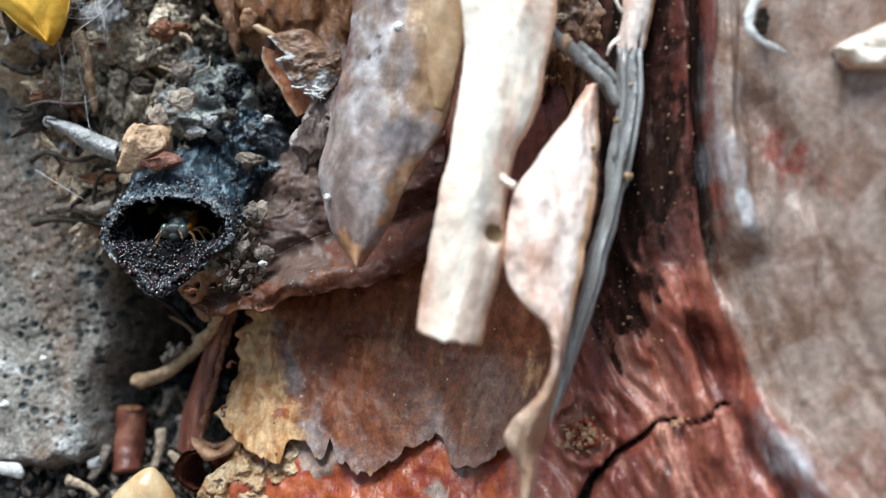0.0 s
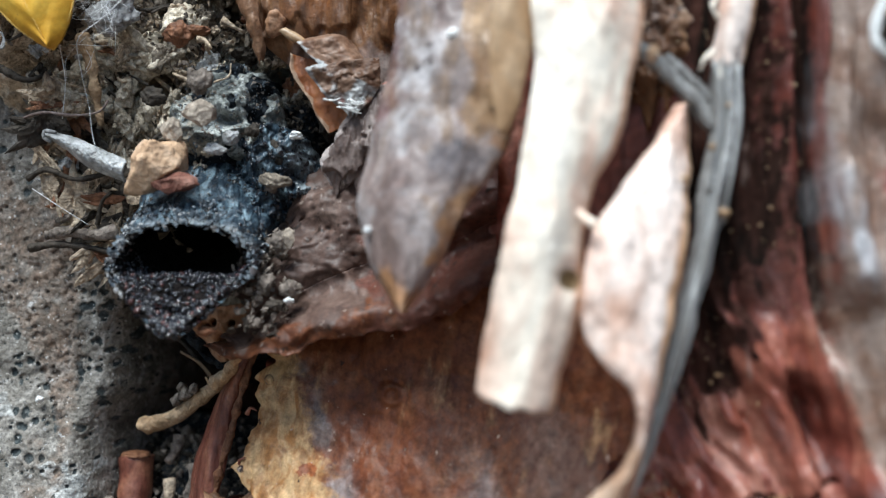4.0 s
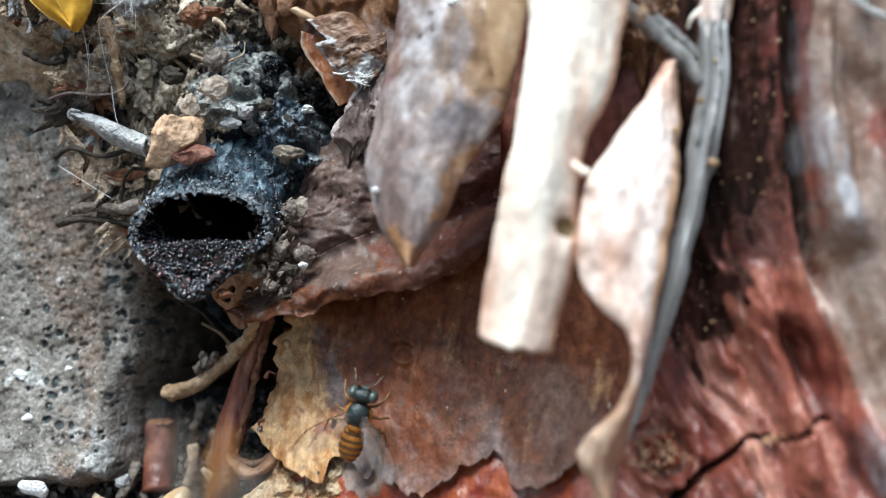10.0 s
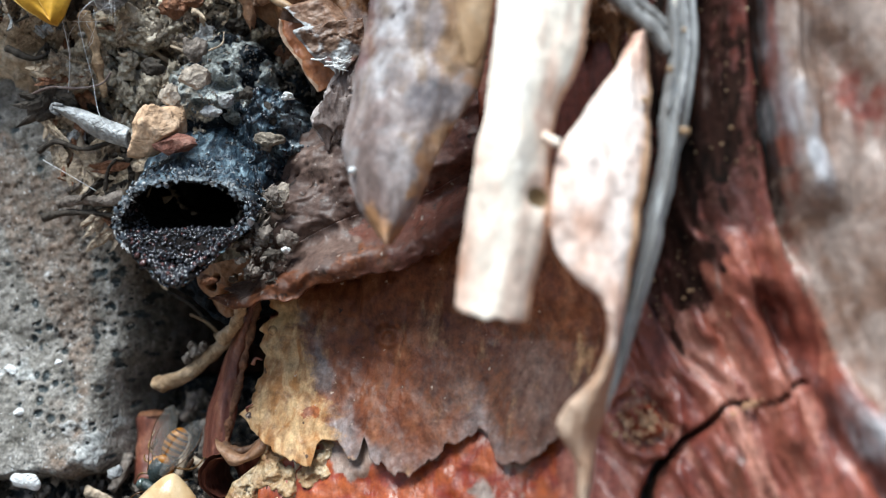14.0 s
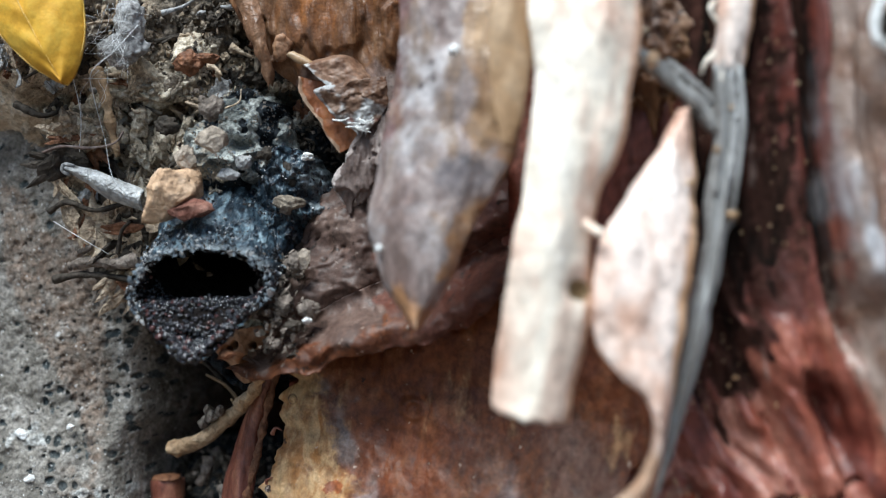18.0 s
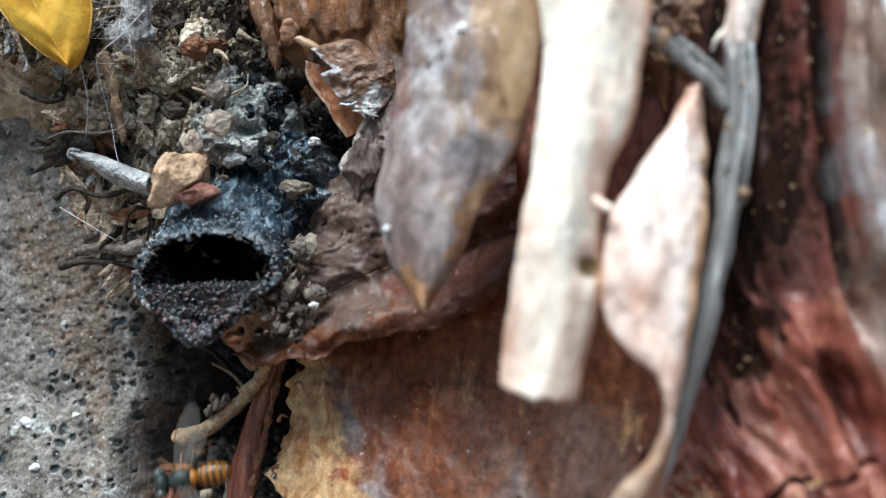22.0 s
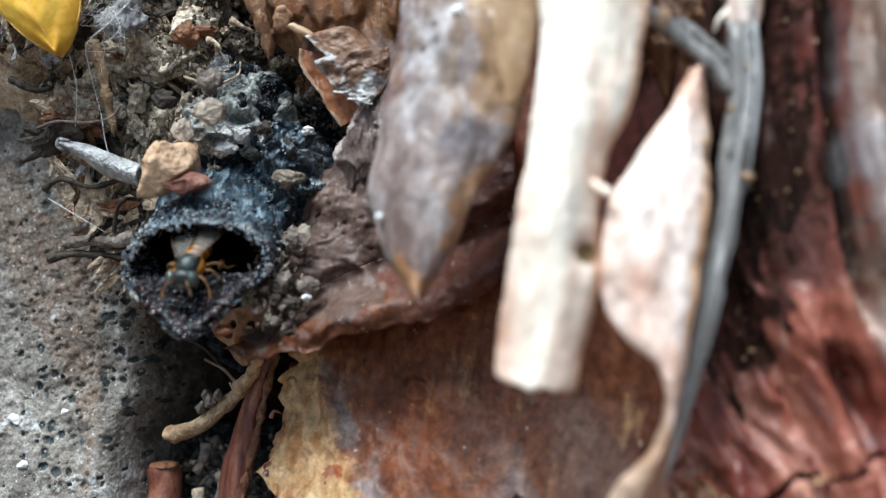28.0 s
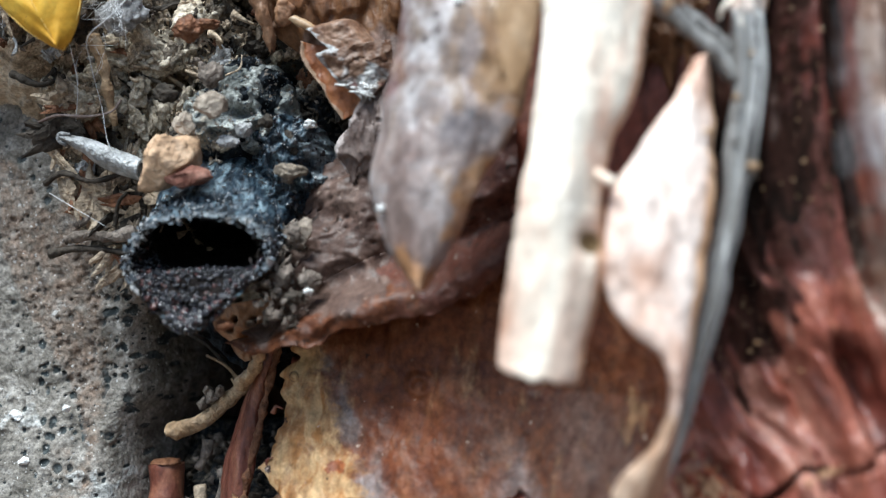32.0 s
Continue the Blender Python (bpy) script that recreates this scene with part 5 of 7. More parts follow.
def hanging_strips():
    ob = thing("grey_bark_strip", (-2, 41, 10), "grey-brown peeling bark strip hanging with pointed tip", "bark strip", "peeling bark strips")
    P, u, s = strip([(-3.46, 44.00, 18.35), (-3.72, 43.40, 15.26), (-4.03, 42.60, 11.18), (-4.44, 42.40, 8.35), (-4.91, 42.10, 5.79), (-5.44, 41.90, 3.27), (-5.32, 41.80, 1.97), (-4.71, 41.20, 0.52), (-3.78, 40.70, -0.75)],
                    [(0.02, 43.00, 17.93), (0.27, 42.00, 14.77), (0.46, 41.20, 10.81), (0.51, 41.00, 8.32), (0.29, 40.90, 6.23), (-0.39, 40.70, 4.51), (-1.50, 40.50, 2.80), (-2.27, 40.50, 0.99), (-3.44, 40.70, -0.80)],
                    150, 44, 0.9, 0.22, 0.5, 0.22, 11, (0.8, 0.35))
    edge = np.maximum(step(0.72, 0.97, u + 0.15 * fbm(s * 14, u * 3, 0, 3, 4)), step(0.86, 0.99, s + 0.06 * fbm(s * 9, u * 5, 2, 3, 6))) * step(0.3, 0.6, s)
    dark = np.exp(-(((P[..., 0] + 1.7) / 1.5) ** 2 + ((P[..., 2] - 4.8) / 1.0) ** 2)) * 0.8
    part("strip", sheet(P, 0.5), GREYSTRIP, ob, attrs={"edge": twice(edge * 0.62), "dark": twice(dark), "tan": twice(0.75 * step(0.5, 0.7, u + 0.12 * fbm(s * 5, u * 2, 0, 3, 8)) * step(0.75, 0.55, s)), "purple": twice(0.55 * step(0.34, 0.06, u + 0.14 * fbm(s * 9, u * 2, 3, 3, 12)) * step(0.8, 0.55, s))})
    for p, r, mt in (((-5.03, 41.20, 2.21), 0.17, WHITE), ((-1.91, 41.00, 9.54), 0.26, WHITE), ((-0.29, 40.70, 6.71), 0.24, CHIPDARK)):
        part("spot", ball(p, (r, 0.2, r), 2, 0.25, 4), mt, ob, "small white spot" if mt is WHITE else "small dark knot")

    ob = thing("pale_bark_strip", (2, 37, 10), "pale cream bark strip hanging with square broken end", "bark strip", "peeling bark strips")
    P, u, s = strip([(0.57, 40.00, 17.16), (0.65, 39.00, 13.71), (0.72, 38.00, 9.97), (0.85, 37.60, 7.63), (0.57, 37.30, 5.35), (0.04, 37.00, 3.33), (-0.44, 36.80, 0.90), (-0.79, 36.70, -1.50), (-1.01, 36.70, -3.29)],
                    [(5.14, 40.00, 17.16), (4.87, 39.00, 13.71), (4.54, 38.00, 9.97), (4.07, 37.60, 7.18), (3.56, 37.40, 5.25), (2.83, 37.20, 3.68), (2.51, 37.10, 2.01), (2.39, 36.90, 0.03), (2.19, 36.80, -1.51), (1.70, 36.70, -2.49), (1.39, 36.60, -3.59)],
                    150, 40, 0.75, 0.18, 0.45, 0.2, 13, (0.9, 0.4), 0.12)
    edge = step(0.86, 0.98, u) * 0.8 * step(0.25, 0.4, s)
    hole = np.exp(-(((P[..., 0] - 1.95) / 0.42) ** 2 + ((P[..., 2] - 0.6) / 0.42) ** 2) ** 1.3)
    P[..., 1] += 0.3 * hole
    part("strip", sheet(P, 0.45), PALE, ob, attrs={"edge": twice(edge), "hole": twice(hole)})
    part("bud", rod([(2.29, 37.00, 2.78), (2.57, 36.60, 2.53), (2.78, 36.50, 2.39)], 0.2, 0.14, 8, 8, 0.2, 2), PALE, ob, "tiny pale nub")
    part("sliver", sheet(strip([(-0.3, 39.2, 15.0), (-0.55, 38.7, 11.0), (-0.55, 38.5, 8.8), (-0.55, 38.4, 6.9), (-0.3, 38.4, 5.6)], [(1.0, 39.3, 15.0), (0.9, 38.9, 11.0), (0.9, 38.7, 8.8), (0.6, 38.6, 6.9), (0.1, 38.5, 5.5)], 50, 12, 0.15, 0.1, 0.2, 0.25, 2)[0], 0.25), SLIVERTAN, ob, "tan sliver at its edge")

    ob = thing("pink_bark_strip", (5, 38, 6), "pinkish torn bark strip with long narrow tail", "bark strip", "peeling bark strips")
    P, u, s = strip([(5.85, 39.20, 6.74), (5.00, 38.40, 5.17), (3.82, 37.60, 3.72), (2.81, 37.00, 2.23), (2.47, 36.80, 0.46), (2.54, 36.80, -1.03), (3.18, 36.60, -2.15), (4.07, 36.40, -3.05), (4.23, 36.50, -4.32), (3.67, 36.80, -5.67), (2.41, 37.20, -7.23), (2.95, 37.60, -8.70), (3.03, 38.00, -10.14), (2.77, 38.60, -12.14)],
                    [(6.34, 39.20, 6.79), (6.44, 38.80, 5.22), (6.22, 38.20, 3.43), (5.96, 37.70, 1.60), (5.59, 37.30, -0.20), (5.10, 37.00, -2.18), (4.80, 36.90, -3.49), (4.53, 37.00, -4.82), (4.17, 37.30, -6.41), (3.82, 37.60, -8.02), (3.59, 38.00, -9.92), (3.23, 38.60, -12.14)],
                    190, 30, 0.45, 0.16, 0.4, 0.22, 17, (1.1, 0.5))
    edge = step(0.82, 0.97, u) * 0.85
    tail = step(0.56, 0.66, s) * 0.9
    for nm, a, b, lab in (("blade", 0, 108, ""), ("tail", 107, 190, "narrow tan tail")):
        part(nm, sheet(P[a:b], 0.35, 0.8), PINK, ob, lab, attrs={"edge": twice(edge[a:b]), "tail": twice(tail[a:b])})

    ob = thing("grey_fibre_strand", (6, 39, 5), "twisted dark grey bark fibre strand", "bark strip", "peeling bark strips")
    P, u, s = strip([(7.25, 39.3, 8.5), (7.28, 39.1, 7.1), (7.1, 39.0, 5.64), (6.78, 38.9, 3.6), (6.45, 38.7, 1.6), (5.98, 38.40, -0.20), (5.31, 38.20, -2.70), (4.68, 38.20, -4.97), (4.15, 38.40, -7.05)],
                    [(8.2, 39.3, 8.4), (8.18, 39.1, 6.8), (8.05, 39.0, 5.5), (7.75, 38.9, 3.5), (7.35, 38.7, 1.6), (6.91, 38.50, 0.1), (6.28, 38.30, -1.80), (5.42, 38.30, -4.53), (4.35, 38.50, -7.12)],
                    170, 26, 0.5, 0.1, 0.5, 0.25, 19, (3.0, 0.25))
    P[..., 1] += 0.08 * np.sin(u * 17 + 3 * s + fbm(s * 6, u, 0, 2, 3))
    part("strand", sheet(P, 0.6), STRAND, ob)
    for k, (a, b, c) in enumerate((((7.6, 38.9, 8.6), (7.8, 38.6, 6.4), (7.3, 38.4, 3.4)), ((7.25, 38.9, 8.2), (7.35, 38.6, 6.2), (6.9, 38.4, 3.6)), ((8.05, 39.0, 8.2), (8.02, 38.6, 6.0), (7.4, 38.3, 2.53)))):
        part("fibre", rod([a, b, c], 0.13, 0.07, 6, 16, 0.2, k), STRAND if k else CHIPGREY, ob)
    for k, (pts, r) in enumerate((([(4.41, 39.7, 9.07), (5.12, 39.5, 8.49), (5.93, 39.4, 7.67), (6.75, 39.2, 6.86), (7.25, 39.0, 5.9)], 0.24), ([(4.76, 39.8, 8.84), (5.7, 39.6, 8.0), (6.4, 39.4, 7.1), (7.1, 39.2, 6.0)], 0.2), ([(5.6, 39.5, 8.5), (6.5, 39.3, 7.7), (7.2, 39.1, 6.9)], 0.16))):
        part("side_fibre", rod(pts, 1.35 * r, r, 8, 30, 0.14, 60 + k, 0.5), STRAND, ob, "dark side fibre")
    for p, r in (((7.00, 38.20, 5.18), 0.14), ((7.51, 38.50, 2.96), 0.22), ((6.01, 38.00, 4.09), 0.12), ((7.67, 38.60, 6.68), 0.1)):
        part("crumb", ball(p, r, 2, 0.3, 7), TAN, ob, "pale crumb")

    ob = thing("short_bark_strip", (8, 39, 11), "short pinkish bark strip with frayed end", "bark strip", "peeling bark strips")
    P, u, s = strip([(8.6, 41.00, 15.64), (7.85, 40.00, 12.64), (7.45, 39.4, 10.8), (7.25, 39.2, 9.4), (7.1, 39.1, 8.1)], [(10.5, 41.00, 15.64), (9.4, 40.00, 12.64), (8.85, 39.3, 10.8), (8.6, 39.1, 9.4), (8.3, 39.0, 8.0)], 80, 30, 0.4, 0.15, 0.35, 0.2, 23, (1.2, 0.5), 0.7)
    part("strip", sheet(P, 0.4), PINK, ob, attrs={"edge": twice(step(0.75, 0.95, u)), "tail": twice(0 * u)})

    for k, pts in enumerate(([(7.3, 38.9, 10.5), (7.05, 38.6, 10.1), (7.3, 38.6, 9.6)], [(7.2, 38.9, 8.6), (6.85, 38.7, 8.3), (6.7, 38.8, 7.9)], [(7.5, 38.9, 8.2), (7.4, 38.7, 7.6), (7.6, 38.8, 7.0)])):
        part("frayed_fibre", rod(pts, 0.11, 0.05, 6, 14, 0.3, k, 0.5), PALE, ob, "frayed white fibre")
    for k, c in enumerate(((4.35, 38.6, 8.43), (5.0, 38.6, 8.49))):
        solo("gum_drop", ball(c, (0.26, 0.2, 0.3), 3, 0.4, 5 + k), OCHRE, c, "dull yellow gum drop where the strands fork", "gum drop")
    ob = thing("dirt_pad", (5, 42, 10.5), "brown crumbly dirt lodged behind the strips", "soil")
    P, u, s = strip([(4.63, 43.00, 14.35), (4.57, 42.50, 11.15), (4.57, 42.50, 9.2), (4.4, 42.50, 6.8)], [(8.54, 41.50, 13.85), (8.01, 41.30, 10.84), (7.51, 41.30, 9.0), (6.9, 41.5, 6.6)], 80, 60, 0.2, 0.25, 0.8, 0.2, 27, (2, 2))
    P[..., 2] += 1.3 * fbm(u * 6, 0.3 * s, 4, 5, 28) * s ** 3
    P[..., 1] += 2.5 * np.maximum(0, s - 0.8) + 0.2 * np.abs(fbm(P[..., 0] * 1.5, P[..., 2] * 1.5, 3, 4, 30))
    part("crust", sheet(P, 1.5), SHEETBARK, ob, attrs={"dull": twice(0.62 - 0.4 * s), "orange": twice(0.1 + 0 * s)})
    for k, (i, j) in enumerate(((16, 22), (22, 28), (34, 10), (44, 14))):
        part("crumb", lump(P[i, j] - (0, 0.05, 0), (0.22 + 0.04 * (k % 4), 0.2, 0.22), k), (CHIP, CHIPGREY, TAN)[k % 3], ob)

    ob = thing("curled_sliver", (12.23, 37.00, 9.49), "thin white curled bark sliver", "bark sliver")
    part("sliver", rod([(12.56, 37.20, 10.20), (11.95, 36.80, 9.33), (11.80, 36.60, 8.51), (12.21, 36.60, 8.04), (12.83, 36.70, 7.75), (13.42, 37.00, 7.55)], 0.24, 0.09, 8, 26, 0.25, 3, 0.5), WHITE, ob)
    # solid dark ball added for the darkness behind the sliver
    part("cup", ball((12.61, 37.60, 9.11), (0.32, 0.4, 0.55), 3, 0.5, 6), CHIPDARK, ob, "dark ball standing in for the shaded hollow behind the sliver")
    ob = thing("pale_bark_lump", (15.97, 36.00, 7.52), "pale bark lump jutting from the trunk", "bark")
    P, u, s = strip([(14.94, 36.20, 7.67), (15.67, 35.80, 8.22), (16.76, 35.40, 8.45), (18.23, 35.00, 8.35)], [(15.24, 36.20, 7.09), (15.79, 35.60, 6.69), (16.87, 35.20, 6.68), (18.23, 35.00, 6.69)], 60, 24, 0.4, 0.35, 0.9, 0.7, 29, (1.2, 1.2))
    part("lump", sheet(P, 1.6), PALE, ob, attrs={"edge": twice(0.5 * step(0.7, 1, u)), "hole": twice(0 * u)})


def crevice():
    ob = thing("curled_red_bark", (-12.5, 52.5, -7), "narrow red-brown bark curl standing in the crevice", "bark strip")
    P, u, s = strip([(-11.75, 51.70, -3.18), (-12.95, 52.20, -5.22), (-13.80, 52.20, -7.39), (-14.30, 52.00, -9.21), (-14.45, 51.70, -10.99)], [(-11.05, 50.80, -3.22), (-11.75, 51.00, -5.30), (-12.25, 51.00, -7.22), (-12.60, 50.80, -8.99), (-12.85, 50.60, -10.76)], 80, 22, 0.7, 0.2, 0.35, 0.25, 31)
    part("curl", sheet(P, 0.5), CURL, ob)
    part("rolled_edge", rod([(-11.05, 50.70, -3.11), (-11.72, 50.70, -5.36), (-12.20, 50.50, -7.43), (-12.58, 50.40, -8.76), (-12.85, 50.30, -10.2)], 0.16, 0.2, 8, 60, 0.45, 5, 0.6), CHIPRED, ob, "rolled brown edge")
    part("curl_foot", rod([(-12.93, 50.30, -10.14), (-12.21, 49.80, -10.39), (-11.33, 49.60, -10.17), (-10.57, 49.50, -9.45)], 0.24, 0.2, 9, 24, 0.3, 6), BRIDGE, ob, "brown twisted foot")

    ob = thing("tan_bark_corner", (-11, 48, -10.5), "tan flaking bark corner below the plate", "bark")
    P, u, s = strip([(-9.95, 48.60, -9.45), (-11.01, 48.20, -10.72), (-12.29, 47.80, -11.77), (-12.66, 47.40, -12.94), (-12.64, 46.80, -15.00)], [(-6.77, 47.60, -9.54), (-6.85, 47.20, -10.64), (-7.37, 46.90, -11.68), (-7.88, 46.60, -12.72), (-7.77, 46.00, -14.74)], 110, 70, 0.4, 0.3, 0.5, 0.5, 33, (1.2, 1.2))
    P[..., 1] += 0.28 * np.abs(fbm(P[..., 0] * 1.6, P[..., 2] * 1.6, 3, 4, 34)) + 0.25 * step(-0.04, 0.04, fbm(P[..., 0] * 0.8, P[..., 2] * 0.8, 8, 4, 36))
    part("corner", sheet(P, 0.9), FLAKY, ob)
    part("brown_band", sheet(strip([(-13.01, 49.2, -9.76), (-12.27, 48.8, -10.05), (-11.58, 48.5, -10.24), (-10.87, 48.5, -9.63), (-10.16, 48.7, -8.96)], [(-12.7, 48.9, -10.28), (-12.1, 48.4, -10.71), (-11.41, 48.2, -10.59), (-10.57, 48.3, -10.2), (-9.71, 48.5, -9.35)], 50, 14, 0.3, 0.12, 0.3, 0.3, 35)[0], 0.2), BRIDGE, ob, "curled light brown band")
    a, q = np.meshgrid(np.linspace(0, 2 * math.pi, 40), np.linspace(0, 1, 14), indexing="ij")
    r = 1 + 0.12 * fbm(np.cos(a), np.sin(a), q * 2, 3, 38)
    loop = np.stack([-12.78 + 0.95 * r * np.cos(a) + 0.5 * q, 49.0 + 3.2 * q + 0.4 * np.cos(a) - 0.3 * np.sin(a), -11.56 + 1.15 * r * np.sin(a)], -1)
    loop[-1] = loop[0]
    part("bark_roll", sheet(np.concatenate([loop, (loop + (loop - loop.mean(0)[None]) * (-0.16, 0, -0.16))[:, ::-1]], 1)), CURL, ob, "thin dark brown roll, hollow inside")
    for k, pts in enumerate(([(-11.25, 49.00, -8.56), (-11.38, 48.80, -8.15), (-11.06, 48.80, -7.98)], [(-11.21, 49.60, -6.16), (-11.02, 49.50, -5.85), (-10.70, 49.40, -5.96)])):
        part("barb", rod(pts, 0.12, 0.03, 6, 8), CURL, ob, "tiny torn barb")

    ob = thing("bark_bridge", (-12.67, 50.00, -1.83), "dim red-brown bark remnant with holes under the spout", "bark")
    P, u, v = strip([(-13.89, 50.20, -1.38), (-13.87, 50.80, -2.26), (-13.34, 51.40, -3.16), (-12.91, 51.80, -3.96)], [(-10.78, 48.40, -0.88), (-11.09, 49.40, -1.96), (-11.61, 50.40, -2.96), (-12.15, 51.20, -3.80)], 60, 50, 0.5, 0.35, 0.4, 0.5, 37, (1.0, 1.0))
    for hx, hz, hr in ((0.25, 0.35, 0.10), (0.55, 0.6, 0.12), (0.42, 0.25, 0.06), (0.75, 0.3, 0.05)):
        P[..., 1] += 1.6 * np.exp(-(((u - hx) / hr) ** 2 + ((v - hz) / hr) ** 2) ** 2)
    part("remnant", sheet(P - (0, 0.5, 0), 0.4), BRIDGE, ob)
    part("hooked_root", rod([(-12.28, 49.30, -1.94), (-11.91, 49.20, -2.57), (-11.76, 49.60, -3.45), (-12.22, 50.30, -4.27), (-13.07, 51.20, -4.97)], 0.24, 0.36, 10, 30, 0.2, 8), TWIG, ob, "tan hooked root")

    ob = thing("broken_twig", (-15, 53, -6), "short tan broken twig leaning across the crevice", "twig")
    part("stem", rod([(-11.02, 51.60, -3.40), (-12.57, 52.30, -4.63), (-14.26, 52.80, -5.99), (-15.58, 53.00, -6.96), (-17.03, 53.20, -7.43)], 0.32, 0.40, 12, 44, 0.10, 7), TWIG, ob)
    for k, q in enumerate(((-14.9, 52.5, -5.75), (-15.3, 52.6, -6.0), (-15.1, 52.6, -5.5), (-14.4, 52.3, -5.4))):
        part("clinging_crumb", lump(q, (0.28 - 0.03 * k, 0.25, 0.25), 40 + k), CRUMB, ob, "greyish crumb on the twig")
    part("knob", ball((-16.95, 53.15, -7.4), (0.5, 0.45, 0.43), 3, 0.25, 5), TWIG, ob, "rounded broken end")
    part("side_splinter", rod([(-13.54, 52.20, -5.24), (-13.79, 52.20, -4.81)], 0.12, 0.06, 6, 6), TWIG, ob)

    ob = thing("brown_stub", (-18.6, 54.5, -11), "glossy brown broken stalk stub", "twig")
    part("stalk", rod([(-17.93, 54.60, -9.25), (-17.86, 54.40, -10.32), (-17.86, 54.00, -11.53), (-17.73, 53.40, -12.67)], 0.86, 0.84, 18, 20, 0.05, 3), CURL, ob)
    part("broken_top", ball((-17.77, 54.30, -9.13), (0.80, 0.6, 0.16), 3, 0.35, 5), CHIPRED, ob, "ragged broken top")

    V, F = ball((0, 0, 0), 1, 4, 0.10, 4, 0.9)
    V[:, 0] *= 1 - 0.55 * np.maximum(0, V[:, 2]) ** 1.2
    V[:, 0] += 0.18 * V[:, 2]
    ob = solo("pebble", (V * (1.75, 1.0, 1.75) + np.array((-14.81, 46.80, -12.61)), F), PEBBLE, (-14.65, 46.80, -12.35), "smooth tan seed-like pebble", "pebble")
    for p, r, m, lab in (((-23.00, 50.60, -11.76), (0.75, 0.4, 0.62), WHITE, "white mineral grain"), ((-22.01, 52.40, -6.07), (0.27, 0.2, 0.26), WHITE, "white mineral grain"), ((-24.60, 52.60, -6.38), (0.4, 0.3, 0.4), WHITE, "white mineral grain"),
                         ((-18.85, 51.60, -11.63), (0.45, 0.3, 0.5), CHIPGREY, "pale grey crumb"), ((-23.94, 52.00, -8.47), (0.3, 0.2, 0.25), WHITE, "white mineral grain")):
        q = (p[0], min(p[1], float(stone_y(np.array(p[0]), np.array(p[2]))) - 0.05), p[2])
        solo("grain", block(q, (r[0] * 0.8, r[1] * 0.7, r[2] * 0.7), int(abs(p[0]) * 7)), m, q, lab + " stuck to the stone", "grain", "mineral grains")
    # slivers and stalks standing in the crevice
    for k, (a, b, r, m) in enumerate((((-13.09, 53.40, -6.32), (-13.67, 53.20, -8.19), 0.24, TWIG), ((-15.55, 54.00, -7.99), (-16.13, 54.00, -9.44), 0.3, CRUMB), ((-14.71, 53.50, -9.35), (-14.94, 53.20, -11.35), 0.34, CRUMB), ((-15.91, 53.60, -10.16), (-16.14, 53.00, -12.26), 0.3, CHIP),
                                      ((-13.74, 52.60, -9.51), (-13.94, 52.20, -11.61), 0.3, CURL), ((-15.15, 52.60, -11.23), (-13.99, 51.80, -12.60), 0.28, CHIP), ((-18.87, 53.40, -11.08), (-19.45, 52.40, -12.74), 0.32, CRUMB), ((-20.38, 51.60, -12.55), (-18.48, 51.00, -13.31), 0.3, CHIP),
                                      ((-14.72, 54.50, -4.34), (-16.96, 54.60, -2.56), 0.12, CHIPDARK), ((-13.94, 54.00, -5.10), (-15.72, 54.60, -3.86), 0.10, TWIG))):
        mid = tuple((np.array(a) + np.array(b)) / 2 + (0.2, -0.1, 0.1))
        solo("plant_sliver", rod([a, mid, b], r, r * 0.7, 7, 10, 0.3, k, 0.6), m, a, "small dry plant sliver lodged in the crevice", "plant litter", "litter in the crevice")


